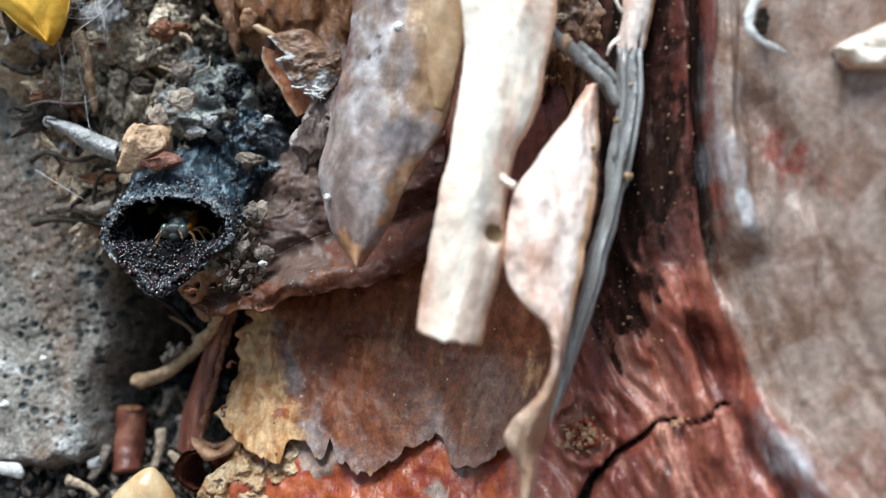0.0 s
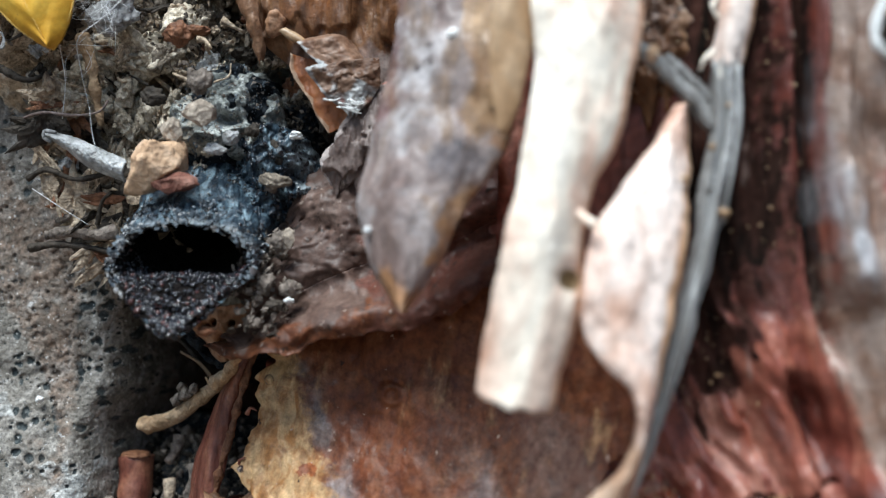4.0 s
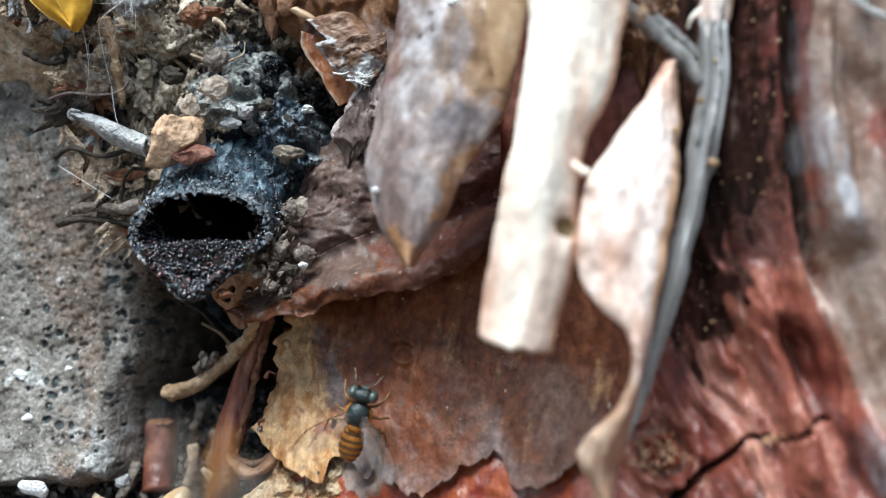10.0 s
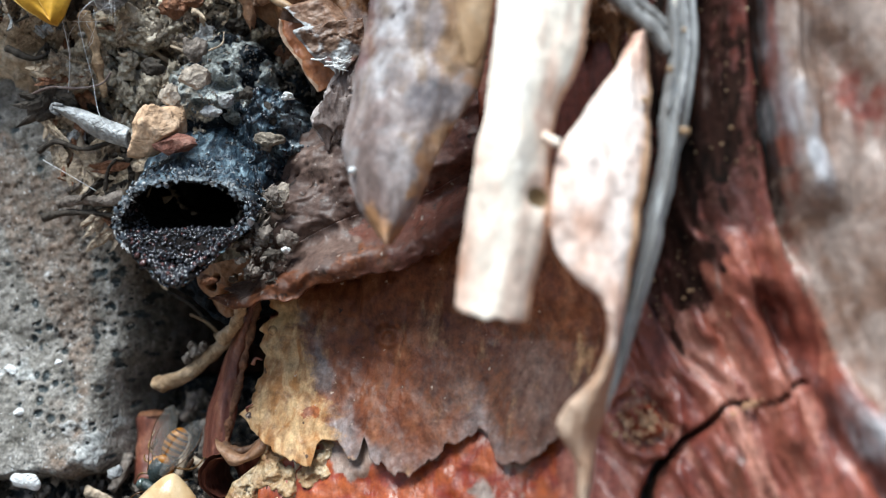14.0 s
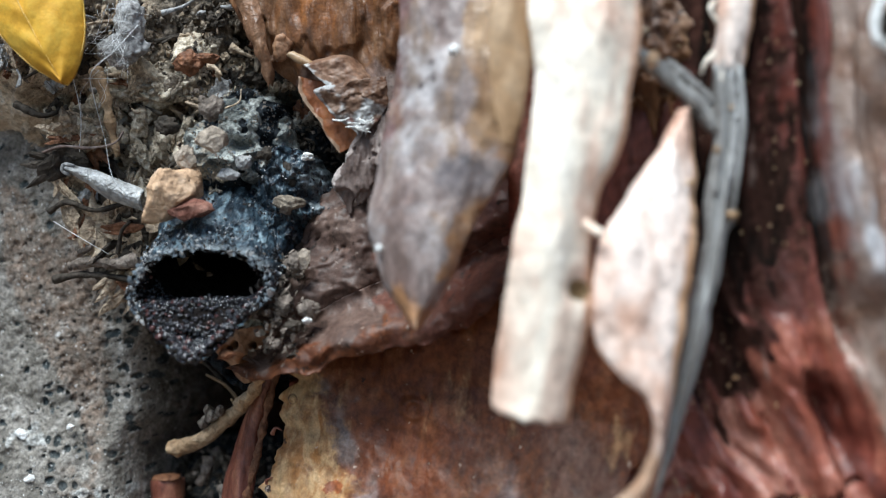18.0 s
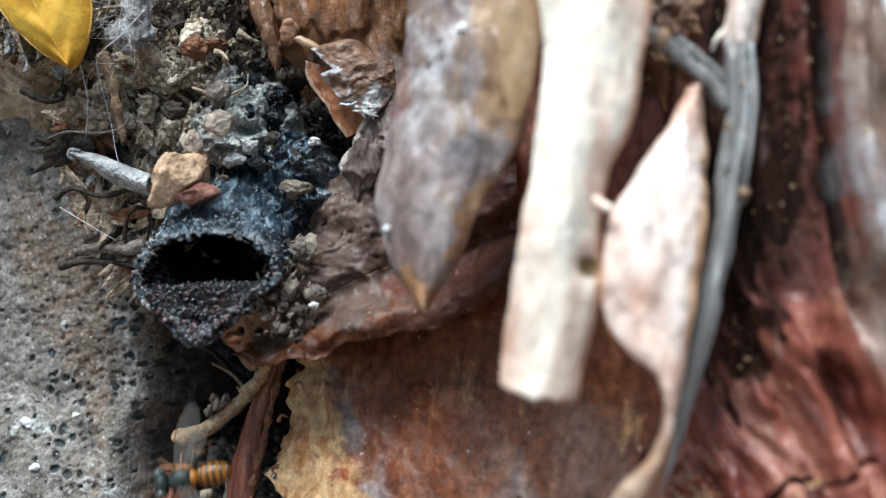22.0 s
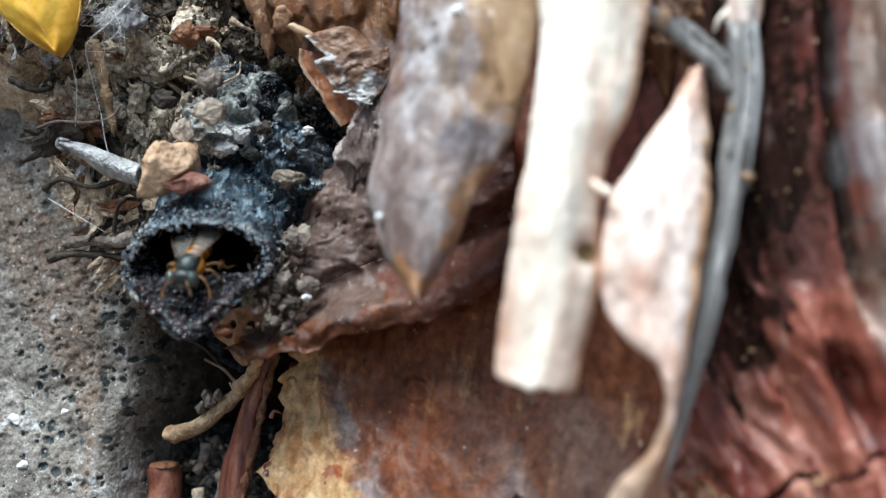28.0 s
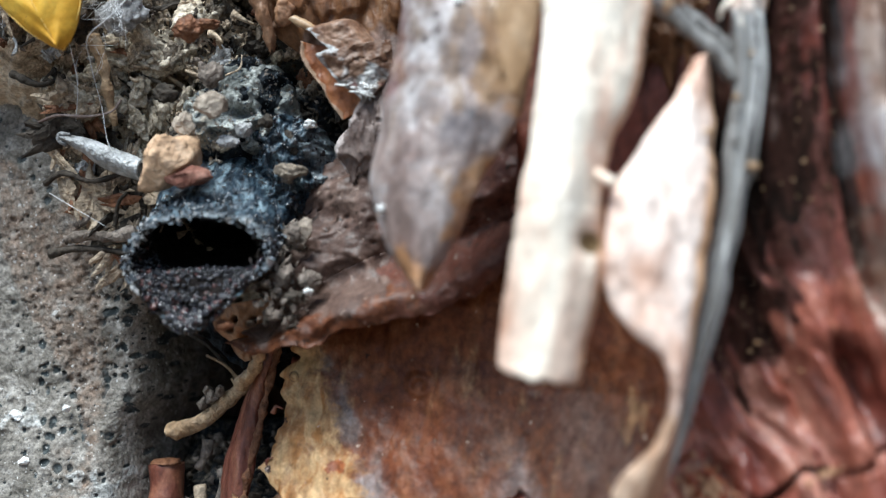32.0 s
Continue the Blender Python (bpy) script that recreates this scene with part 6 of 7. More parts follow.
def upper_litter():
    V, F = ball((0, 0, 0), 1, 4)
    V = V / np.max(np.abs(V) ** 4, axis=1)[:, None] ** 0.2
    V = V * (1 + 0.26 * fbm(V[:, 0] * 1.3 + 4, V[:, 1] * 1.3, V[:, 2] * 1.3, 3, 31) + 0.09 * fbm(V[:, 0] * 5, V[:, 1] * 5, V[:, 2] * 5, 4, 33))[:, None]
    for n, d in (((0.62, -0.2, -0.75), 0.55), ((-0.8, -0.3, 0.55), 0.85), ((0.75, -0.4, 0.5), 0.95), ((-0.3, -0.85, -0.4), 0.8), ((0.35, -0.85, 0.35), 0.78)):
        n = np.array(n) / np.linalg.norm(n)
        V = V - np.maximum(0, V @ n - d)[:, None] * n
    V[:, 0] -= 0.12 * V[:, 2]
    V[:, 2] -= 0.18 * np.maximum(0, -V[:, 0]) * (V[:, 2] < 0)
    V = turned(V * (1.12, 0.75, 1.05), 0.15, 0.1, 0.2)
    solo("ochre_chip", (V + np.array((-14.72, 46.9, 5.02)), F), OCHRE, (-14.76, 46.90, 4.83), "ochre crumb of bark resting on the spout", "bark chip")
    # separate block added to stand for the ochre crumb's dark reddish underside
    solo("red_chip", block((-14.05, 46.75, 4.25), (1.0, 0.5, 0.42), 5), REDCLOD, (-14.31, 46.60, 4.00), "dark reddish underside of the ochre crumb, as its own piece", "bark chip", smooth=False)
    ob = thing("silver_twig", (-19, 49.5, 6), "silvery grey husk of a stalk with flared end", "twig")
    P, u, s = strip([(-20.45, 49.30, 6.72), (-19.21, 49.00, 6.50), (-18.03, 48.80, 5.98), (-16.60, 48.60, 5.35)], [(-20.30, 49.40, 6.32), (-19.50, 49.20, 5.72), (-18.65, 49.00, 5.12), (-16.70, 48.80, 4.45)], 50, 20, 0.5, 0.12, 0.3, 0.25, 41)
    part("husk", sheet(P, 0.5), SILVER, ob)
    part("rim", rod([(-20.22, 49.10, 6.28), (-20.52, 49.00, 6.45), (-20.45, 49.00, 6.76), (-19.95, 48.90, 6.68)], 0.11, 0.09, 7, 14, 0.2, 2), CHIPGREY, ob, "torn flared rim")
    ob = thing("silver_twig", (-15.5, 51, 4), "grey stick lying in the soil", "twig")
    part("stick", rod([(-20.96, 50.40, 2.01), (-19.75, 50.00, 2.18), (-18.49, 49.80, 2.05), (-17.35, 49.60, 2.22)], 0.26, 0.34, 8, 26, 0.45, 4, 0.6), CRUMB, ob)
    part("splinter", rod([(-20.43, 50.20, 2.66), (-19.81, 50.00, 2.89), (-19.57, 50.00, 3.25)], 0.2, 0.14, 7, 10, 0.3, 5, 0.5), CRUMB, ob)
    for k, (pts, r, m, lab) in enumerate((
            ([(-21.81, 49.60, 7.41), (-20.61, 49.20, 7.64), (-19.17, 48.90, 7.48), (-17.97, 48.80, 7.64), (-17.61, 49.00, 8.19)], 0.085, LEAFBARK, "thin pinkish-grey rootlet"),
            ([(-19.02, 49.50, 11.22), (-18.50, 49.20, 9.98), (-18.26, 49.20, 8.52), (-18.05, 49.40, 7.09)], 0.32, TWIG, "upright tan stalk"),
            ([(-21.68, 50.00, 4.64), (-20.67, 49.70, 5.06), (-19.26, 49.50, 4.60), (-17.68, 49.20, 4.86)], 0.16, CHIPDARK, "thin dark rootlet"),
            ([(-21.88, 50.80, 1.39), (-20.51, 50.40, 1.59), (-18.93, 50.20, 1.47), (-17.67, 50.00, 1.22)], 0.2, CHIPDARK, "dark stalk"),
            ([(-18.27, 49.60, 2.54), (-17.95, 49.30, 3.55), (-17.43, 49.00, 3.97)], 0.13, CHIPDARK, "bent dark stalk"),
            ([(-12.85, 49.20, 9.11), (-12.08, 48.80, 9.32), (-12.01, 49.00, 9.94)], 0.05, CHIP, "hair-thin root"),
            ([(-23.26, 50.20, 9.89), (-21.75, 49.80, 9.22), (-20.56, 49.80, 9.57)], 0.2, CHIPDARK, "dark stalk"))):
        solo("rootlet", rod(pts, r, r * 0.6, 7, 24, 0.25, k), m, pts[0], lab + " in the soil", "rootlet", "rootlets")
    # spider silk
    for k, pts in enumerate(([(-16.26, 47.60, 12.77), (-17.31, 47.40, 11.59), (-18.46, 47.60, 10.74), (-18.72, 48.40, 9.82), (-18.41, 48.80, 7.87)], [(-21.30, 49.60, 4.16), (-19.61, 48.90, 3.23), (-18.50, 49.20, 2.49)], 
                             [(-19.61, 48.20, 10.87), (-19.51, 48.80, 9.03), (-19.79, 49.20, 7.35)], [(-18.41, 48.80, 7.87), (-18.04, 48.60, 6.10), (-17.18, 48.20, 5.14)])):
        solo("silk_thread", rod(pts, 0.028 if k == 0 else 0.016, 0.016, 5, 20, 0.2, k), SILK, pts[0], "fine white spider silk thread", "silk", "silk threads")
    ob = thing("silk_wad", (-17.72, 48.50, 12.01), "wad of whitish spider silk with soil crumbs", "silk")
    rng = np.random.default_rng(4)
    part("wad", lump((-17.7, 49.2, 12.0), (1.0, 0.4, 0.75), 6), CHIPGREY, ob, "grey crumb wrapped in silk")
    part("wad", lump((-17.2, 49.2, 13.4), (0.7, 0.4, 0.9), 9), CHIPGREY, ob, "grey crumb wrapped in silk")
    fib = []
    for i in range(45):
        c = np.array((-17.75, 48.5, 12.3)) + rng.normal(0, 1, 3) * (0.7, 0.16, 0.95)
        d = rng.normal(0, 1, 3) * (0.5, 0.1, 0.6)
        fib.append(rod([c - d, c + rng.normal(0, 0.25, 3), c + d], 0.009, 0.006, 4, 10))
    tagged(part("silk_tangle", gathered(fib), SILK, ob, "tangled white fibres"), kind="stuff")


def leaf():
    tip, stem = np.array((-19.40, 46.60, 10.12)), np.array((-24.6, 48.60, 20.85))
    ob = thing("yellow_leaf", tuple(stem), "yellow fallen leaf with smooth rim, tip hanging down", "leaf")
    n, m = 60, 30
    s = np.linspace(0, 1, n)[:, None]
    v = np.linspace(-1, 1, m)[None]
    ax = stem - tip
    side = np.array((-ax[2], 0, ax[0])) / np.hypot(ax[0], ax[2])
    half = 2.45 * np.sin(np.pi * np.clip(s, 0, 1) ** 0.78) ** 0.9 + 0.02
    half = half * np.where(v * side[0] > 0, 1.08, 0.62 + 0.3 * s)
    P = tip + s[..., None] * ax + (half * v)[..., None] * side
    P[..., 1] += 0.6 * np.abs(v) ** 2 - 0.9 * np.sin(s * 2.6) + 0.08 * fbm(P[..., 0], P[..., 2], 3, 3, 111) + 0.06 * np.sin((s * 40 - np.abs(v) * 9)) * (1 - np.abs(v))
    part("blade", sheet(P, 0.14, 1.0), LEAF, ob)
    part("rim", rod([tuple(q) for q in np.vstack([P[::6, 0][::-1], P[::6, -1]])], 0.035, 0.035, 6, 70), LEAFRIB, ob, "paler leaf rim")
    part("midrib", rod([tuple(q + (0, -0.02, 0)) for q in P[2::4, m // 2]], 0.012, 0.06, 6, 30), LEAFRIB, ob, "paler midrib")


def crumbs():
    """Chips of bark, soil and grit over the soil bank and in the crevice."""
    rng = np.random.default_rng(12)
    protos = {}
    for mat in (CHIP, CHIPRED, CHIPGREY, CHIPDARK):
        for k in range(5):
            V, F = ball((0, 0, 0), 1, 3)
            V = V * (1 + 0.75 * fbm(V[:, 0] * 1.2 + 7 * k, V[:, 1] * 1.2, V[:, 2] * 1.2, 4, k) + 0.3 * fbm(V[:, 0] * 4 + k, V[:, 1] * 4, V[:, 2] * 4, 3, k + 9))[:, None] * np.array(((1, 0.4, 0.7), (1.1, 0.22, 0.5), (0.8, 0.6, 0.7), (1.5, 0.18, 0.3), (0.9, 0.4, 1.0))[k])
            protos[mat.name, k] = to_mesh("soil_chip", V, F, mat, np.zeros(3), False)
    labels = {"bark_chip": "brown bark crumb in the soil", "red_chip": "reddish bark crumb in the soil", "grey_chip": "grey crumb in the soil", "dark_chip": "blackish crumb in the soil"}
    names = list(labels)
    for i in range(420):
        x, z = rng.uniform(-24, -6.5), rng.uniform(0.5, 14)
        line = np.interp(x, (-25, -22.4, -21, -19.2, -17.6, -15.5), (12, 10.5, 5.0, 2.6, 0.6, -2.2))
        if z < line or np.hypot((x + 13.2) / 3.4, (z - 2.5) / 4.2) < 1:
            continue
        dark = np.exp(-(((x + 9.3) / 2.2) ** 2 + ((z - 5.8) / 2.8) ** 2)) > 0.45
        ashy = np.exp(-(((x + 12.4) / 3) ** 2 + ((z - 8.4) / 3) ** 2)) > 0.5
        kind = "dark_chip" if dark and rng.random() < 0.94 else rng.choice(names, p=(0.2, 0.05, 0.6, 0.15) if ashy else (0.62, 0.10, 0.06, 0.22))
        if z > 10.5 and x > -16.5 and rng.random() < 0.6:
            kind = "dark_chip"
        y = float(soil_y(np.array(x), np.array(z))) + 0.6 * float(fbm(x * 0.45, z * 0.45, 1, 3, 51)) - rng.uniform(-0.25, 0.45)
        r = 0.18 + 0.62 * rng.random() ** 2.2
        ob = new("soil_chip", protos[kind, int(rng.integers(5))])
        ob.matrix_basis = Matrix.LocRotScale(place((x, y, z)), Euler(rng.uniform(-0.7, 0.7, 3) + (0, rng.uniform(0, 6), 0)), Vector((r, r, r)))
        tagged(ob, labels[kind], "soil crumb", "soil crumbs")
    grit = {"brown": [], "grey": [], "dark": []}
    for i in range(7000):
        x, z = rng.uniform(-25, -6.5), rng.uniform(-1, 14.5)
        line = np.interp(x, (-25, -22.4, -21, -19.2, -17.6, -15.5), (12, 10.5, 5.0, 2.6, 0.6, -2.2))
        if z < line or np.hypot((x + 13.2) / 3.2, (z - 2.2) / 4.0) < 1:
            continue
        ashy = np.exp(-(((x + 12.4) / 3) ** 2 + ((z - 8.4) / 3) ** 2)) * 0.8
        dark = 1.3 * np.exp(-(((x + 9.3) / 2.2) ** 2 + ((z - 5.8) / 2.8) ** 2) ** 2)
        q = rng.random()
        key = "dark" if q < dark + (0.55 if z > 10.5 and x > -16.5 else 0.1) else "grey" if q < dark + ashy + 0.2 else "brown"
        y = float(soil_y(np.array(x), np.array(z))) + 0.75 * float(fbm(x * 0.45, z * 0.45, 1, 3, 51)) + 0.2 - rng.uniform(0, 0.35) - 1.3 * float(np.exp(-(((x + 12.6) / 2.4) ** 2 + ((z - 7.6) / 2.2) ** 2)))
        V, F = chip_geo((1, 1, 1), i % 17)
        grit[key].append((turned(V * rng.uniform(0.05, 0.2) * rng.uniform(0.6, 1.4, 3), *rng.uniform(0, 6, 3)) + (x, y, z), F))
    for key, mat in (("brown", CHIP), ("grey", CRUMB), ("dark", CHIPDARK)):
        solo("soil_grit", gathered(grit[key]), mat, (-15, 51, 6), key + " grit strewn over the soil", "grit", kind="stuff", smooth=False)
    low = []
    for i in range(900):
        x, z = rng.uniform(-26, -11), rng.uniform(-14, -8.4)
        y = max(54.5 + 0.9 * (z + 11.5) + 1.2 * float(step(-11, -9, z)), 46.5) - rng.uniform(-0.2, 0.5)
        V, F = chip_geo((1, 1, 0.8), i % 13)
        low.append((turned(V * rng.uniform(0.12, 0.45), *rng.uniform(0, 6, 3)) + (x, y, z), F))
    solo("litter_grit", gathered(low[:500]), CRUMB, (-18, 52, -12), "brown litter crumbs at the foot of the stone", "grit", kind="stuff", smooth=False)
    solo("litter_grit", gathered(low[500:]), CHIPDARK, (-18, 52, -12), "blackish litter crumbs at the foot of the stone", "grit", kind="stuff", smooth=False)
    # clods of earth with hollows between them
    clods = []
    for k in range(6):
        V, F = ball((0, 0, 0), 1, 4)
        V = V * (1 + 0.95 * fbm(V[:, 0] * 1.5 + 5 * k, V[:, 1] * 1.5, V[:, 2] * 1.5, 4, k + 30) + 0.2 * fbm(V[:, 0] * 4 + k, V[:, 1] * 4, V[:, 2] * 4, 3, k + 50))[:, None] * np.array((1, 0.5, 0.65))
        clods += [to_mesh("soil_clod", V, F, m, np.zeros(3)) for m in (CLOD, CLODDARK)]
    for i in range(210):
        x, z = rng.uniform(-23.5, -10.5), rng.uniform(3, 14.5)
        line = np.interp(x, (-25, -22.4, -21, -19.2, -17.6, -15.5), (12, 10.5, 5.0, 2.6, 0.6, -2.2))
        if z < line + 0.4 or np.hypot((x + 12.6) / 3.6, (z - 4.5) / 4.6) < 1:
            continue
        r = 0.2 + 0.6 * rng.random() ** 2.2
        y = float(soil_y(np.array(x), np.array(z))) + 0.75 * float(fbm(x * 0.45, z * 0.45, 1, 3, 51)) - rng.uniform(-0.5, 0.3) * r
        # higher clods take the dimmed material, in step with the soil
        ob = new("soil_clod", clods[2 * (i % 6) + (1 if z > 10.6 + rng.normal(0, 0.8) + (2 if x < -17 else 0) else 0)])
        ob.matrix_basis = Matrix.LocRotScale(place((x, y, z)), Euler(rng.uniform(0, 6, 3)), Vector((r, r, r)))
        tagged(ob, "brown crumbly clod of earth", "soil clod", "soil clods")
    crust = []
    for i in range(90):
        a, r = rng.uniform(0, 6.283), rng.normal(0, 0.55) if i % 5 else rng.normal(0, 0.25)
        x, z = (KNOT[0] + r * math.cos(a), KNOT[2] + r * math.sin(a)) if i % 5 else (9.55 + r, -7.2 + 0.5 * r)
        V, F = chip_geo((1, 1, 1), i % 13)
        crust.append((turned(V * rng.uniform(0.06, 0.2), *rng.uniform(0, 6, 3)) + (x, float(trunk_y(np.array(x), np.array(z))) - rng.uniform(0.1, 0.5), z), F))
    solo("knot_crust", gathered(crust), CHIPTAN, (6, 41, -8), "crumbly orange-tan crust round the knot", "bark crumbs", kind="stuff", smooth=False)
    for k, (x, z, r) in enumerate(((-18.2, 10.4, 0.75), (-16.6, 10.9, 0.85), (-17.4, 9.1, 0.7), (-15.9, 9.4, 0.8), (-18.8, 8.4, 0.65), (-16.5, 7.8, 0.75), (-15.3, 10.7, 0.7), (-19.6, 9.5, 0.6), (-17.6, 7.4, 0.6), (-15.2, 8.3, 0.6), (-14.9, 12.2, 0.7), (-20.6, 8.2, 0.6))):
        ob = new("soil_clod", clods[2 * (k % 6)])
        ob.matrix_basis = Matrix.LocRotScale(place((x, float(soil_y(np.array(x), np.array(z))) - 0.35, z)), Euler((0.6, 0.9 * k, 0.2)), Vector((r, r, r)))
        tagged(ob, "larger brown crumbly clod of earth", "soil clod", "soil clods")
    # pale specks on the sooty streak
    sp = []
    for i in range(520):
        x, z = rng.uniform(6, 10.4), rng.uniform(-4.5, 12)
        y = float(trunk_y(np.array(x), np.array(z))) + rng.uniform(-0.5, 0.1)
        V, F = BALLS[1]
        sp.append((V * (0.014 + 0.06 * rng.random() ** 5) * rng.uniform(0.7, 1.3, 3) + (x, y, z), F))
    solo("pale_specks", gathered(sp), TAN, (8, 40, 3), "pale specks on the sooty bark", "grit", kind="stuff", smooth=False)
    hairs = {"CHIP": [], "CHIPDARK": [], "CHIPGREY": []}
    for i in range(230):
        x, z = rng.uniform(-24.5, -6.5), rng.uniform(0, 14.5)
        line = np.interp(x, (-25, -22.4, -21, -19.2, -17.6, -15.5), (12, 10.5, 5.0, 2.6, 0.6, -2.2))
        if z < line - 0.3 or np.hypot((x + 13.2) / 3.4, (z - 2.2) / 4.4) < 1 or np.hypot((x + 9.4) / 2.2, (z - 5.8) / 2.8) < 1 or np.hypot((x + 12.4) / 2.6, (z - 8.4) / 2.6) < 0.8:
            continue
        y = float(soil_y(np.array(x), np.array(z))) - rng.uniform(0.2, 0.9)
        c, d = np.array((x, y, z)), rng.normal(0, 1, 3) * (0.5, 0.2, 0.4) * rng.uniform(0.3, 1.2)
        hairs[("CHIP", "CHIPDARK", "CHIPGREY")[int(rng.choice(3, p=(0.55, 0.35, 0.10)))]].append(rod([c - d, c + rng.normal(0, 0.15, 3), c + d], rng.uniform(0.08, 0.22), 0.06, 5, 6, 0.3, i, rng.uniform(0.25, 0.7)))
    for key, mat, lab in (("CHIP", CHIP, "brown"), ("CHIPDARK", CHIPDARK, "blackish"), ("CHIPGREY", CHIPGREY, "grey")):
        solo("plant_fibre", gathered(hairs[key]), mat, (-15, 51, 6), lab + " plant fibres tangled in the soil", "plant litter", kind="stuff")
    # heap of small crumbs at the spout's flank, and flakes left of it
    heap = {"dull": [], "black": []}
    for i in range(170):
        x, z = rng.normal(-10.0, 0.55), rng.uniform(-2.2, 2.4)
        y = 47.0 + 0.5 * (z - 0.2) + 0.35 * (x + 9.9) - rng.uniform(-0.3, 0.35)
        V, F = lump((0, 0, 0), (1, 0.7, 0.8), i % 9) if i % 9 == 0 else chip_geo((1, 1, 1), i % 11)
        heap["black" if rng.random() < 0.4 else "dull"].append((turned(V * rng.uniform(0.07, 0.25) * rng.uniform(0.7, 1.3, 3), *rng.uniform(0, 6, 3)) + (x, y, z), F))
    solo("crumb_heap", gathered(heap["dull"]), CRUMB, (-9.9, 47, 0), "dull grey-brown crumbs heaped beside the spout", "soil crumb", kind="stuff", smooth=False)
    solo("crumb_heap", gathered(heap["black"]), CHIPDARK, (-9.9, 47, 0), "blackish crumbs heaped beside the spout", "soil crumb", kind="stuff", smooth=False)
    for i in range(90):
        x = rng.uniform(-21, -16.6)
        z = float(np.interp(x, (-21, -19.2, -17.6, -15.5), (5.0, 2.6, 0.6, -2.2))) + rng.uniform(-0.3, 4.5)
        if np.hypot((x + 13.2) / 3.6, (z - 2.2) / 4.0) < 1:
            continue
        kind = rng.choice(("bark_chip", "dark_chip", "red_chip", "grey_chip"), p=(0.6, 0.3, 0.1, 0.0))
        ob = new("bark_flake", protos[kind, (1, 3)[i % 2]])
        q = rng.uniform(0.45, 1.1)
        ob.matrix_basis = Matrix.LocRotScale(place((x, float(soil_y(np.array(x), np.array(z))) - rng.uniform(0.0, 0.8), z)), Euler((rng.uniform(-0.6, 0.6), rng.uniform(0, 6), rng.uniform(-0.8, 0.8))), Vector((q, q, q)))
        tagged(ob, {"bark_chip": "thin brown bark flake beside the spout", "dark_chip": "thin blackish bark flake beside the spout", "red_chip": "thin reddish bark flake beside the spout", "grey_chip": "thin grey bark flake beside the spout"}[kind], "bark flake", "bark flakes")
    # named crumbs beside the spout
    for p, r, m, lab in (((-8.82, 46.90, -0.30), (0.6, 0.5, 0.55), CRUMB, "brown crumb beside the spout"), ((-9.32, 47.20, 1.86), (0.45, 0.35, 0.6), CRUMB, "brown crumb beside the spout"),
                         ((-9.86, 46.80, 0.03), (0.5, 0.45, 0.5), CRUMB, "brown crumb beside the spout"), ((-8.83, 46.50, -0.74), (0.26, 0.2, 0.2), WHITE, "white speck beside the spout"),
                         ((-10.37, 46.60, -1.63), (0.55, 0.4, 0.3), CRUMB, "grey crumb beside the spout"), ((-9.36, 46.40, -0.93), (0.5, 0.4, 0.35), CHIPDARK, "blackish crumb beside the spout"), ((-9.14, 47.30, 1.87), (0.5, 0.35, 0.65), CLAY, "tan crumb beside the spout"), ((-9.74, 48.0, 4.53), (0.75, 0.35, 0.45), CLODDARK, "dull brown crumb above the spout"),
                         ((-9.91, 48.40, 4.35), (0.45, 0.3, 0.3), CRUMB, "brown crumb above the spout"), ((-8.94, 48.60, 6.65), (0.42, 0.3, 0.22), WHITE, "white crumb on black grit"),
                         ((-12.76, 47.00, 7.36), (0.95, 0.5, 0.8), CLAY, "tan crumb in grey ash"), ((-14.2, 47.60, 6.75), (0.6, 0.4, 0.7), CLAY, "grey crumb in grey ash"), ((-11.68, 48.00, 6.46), (0.42, 0.3, 0.35), CHIPGREY, "grey crumb in grey ash"),
                         ((-12.41, 47.50, 5.82), (0.5, 0.3, 0.3), CHIPGREY, "grey crumb in grey ash"), ((-10.81, 48.60, 6.83), (0.4, 0.3, 0.35), CHIPDARK, "black crumb of resin"), ((-15.57, 49.00, 8.34), (0.6, 0.4, 0.5), CHIPDARK, "black crumb of resin"),
                         ((-10.03, 49.00, 5.86), (0.8, 0.5, 0.7), CHIPDARK, "black crumb of resin"), ((-12.10, 45.30, -1.99), (0.42, 0.3, 0.25), CHIPRED, "red crumb under the lip"), ((-14.40, 49.00, 11.25), (0.7, 0.4, 0.55), CHIPRED, "red-brown crumb in the soil"),
                         ((-13.53, 49.00, 11.46), (0.8, 0.3, 0.3), CHIPRED, "red-brown crumb in the soil"), ((-17.02, 49.00, 0.47), (0.8, 0.6, 0.6), CRUMB, "grey lump at the spout's side"), ((-13.42, 48.60, 8.99), (0.6, 0.3, 0.7), CRUMB, "brown flake in the soil")):
        if m is CLAY:
            solo("crumb", block(p, np.array(r) * 0.75, int(abs(p[0] * 13))), m, p, lab, "soil crumb", smooth=False)
            continue
        solo("crumb", lump(p, np.array(r) * 0.8, int(abs(p[0] * 13))), m, p, lab, "soil crumb")


# ---- bees ----
def ellipsoid(c, r, n=20, m=14):
    a, b = np.meshgrid(np.linspace(0, 2 * math.pi, n), np.linspace(0, math.pi, m), indexing="ij")
    return sheet(np.stack([c[0] + r[0] * np.cos(a) * np.sin(b), c[1] + r[1] * np.cos(b), c[2] + r[2] * np.sin(a) * np.sin(b)], -1))


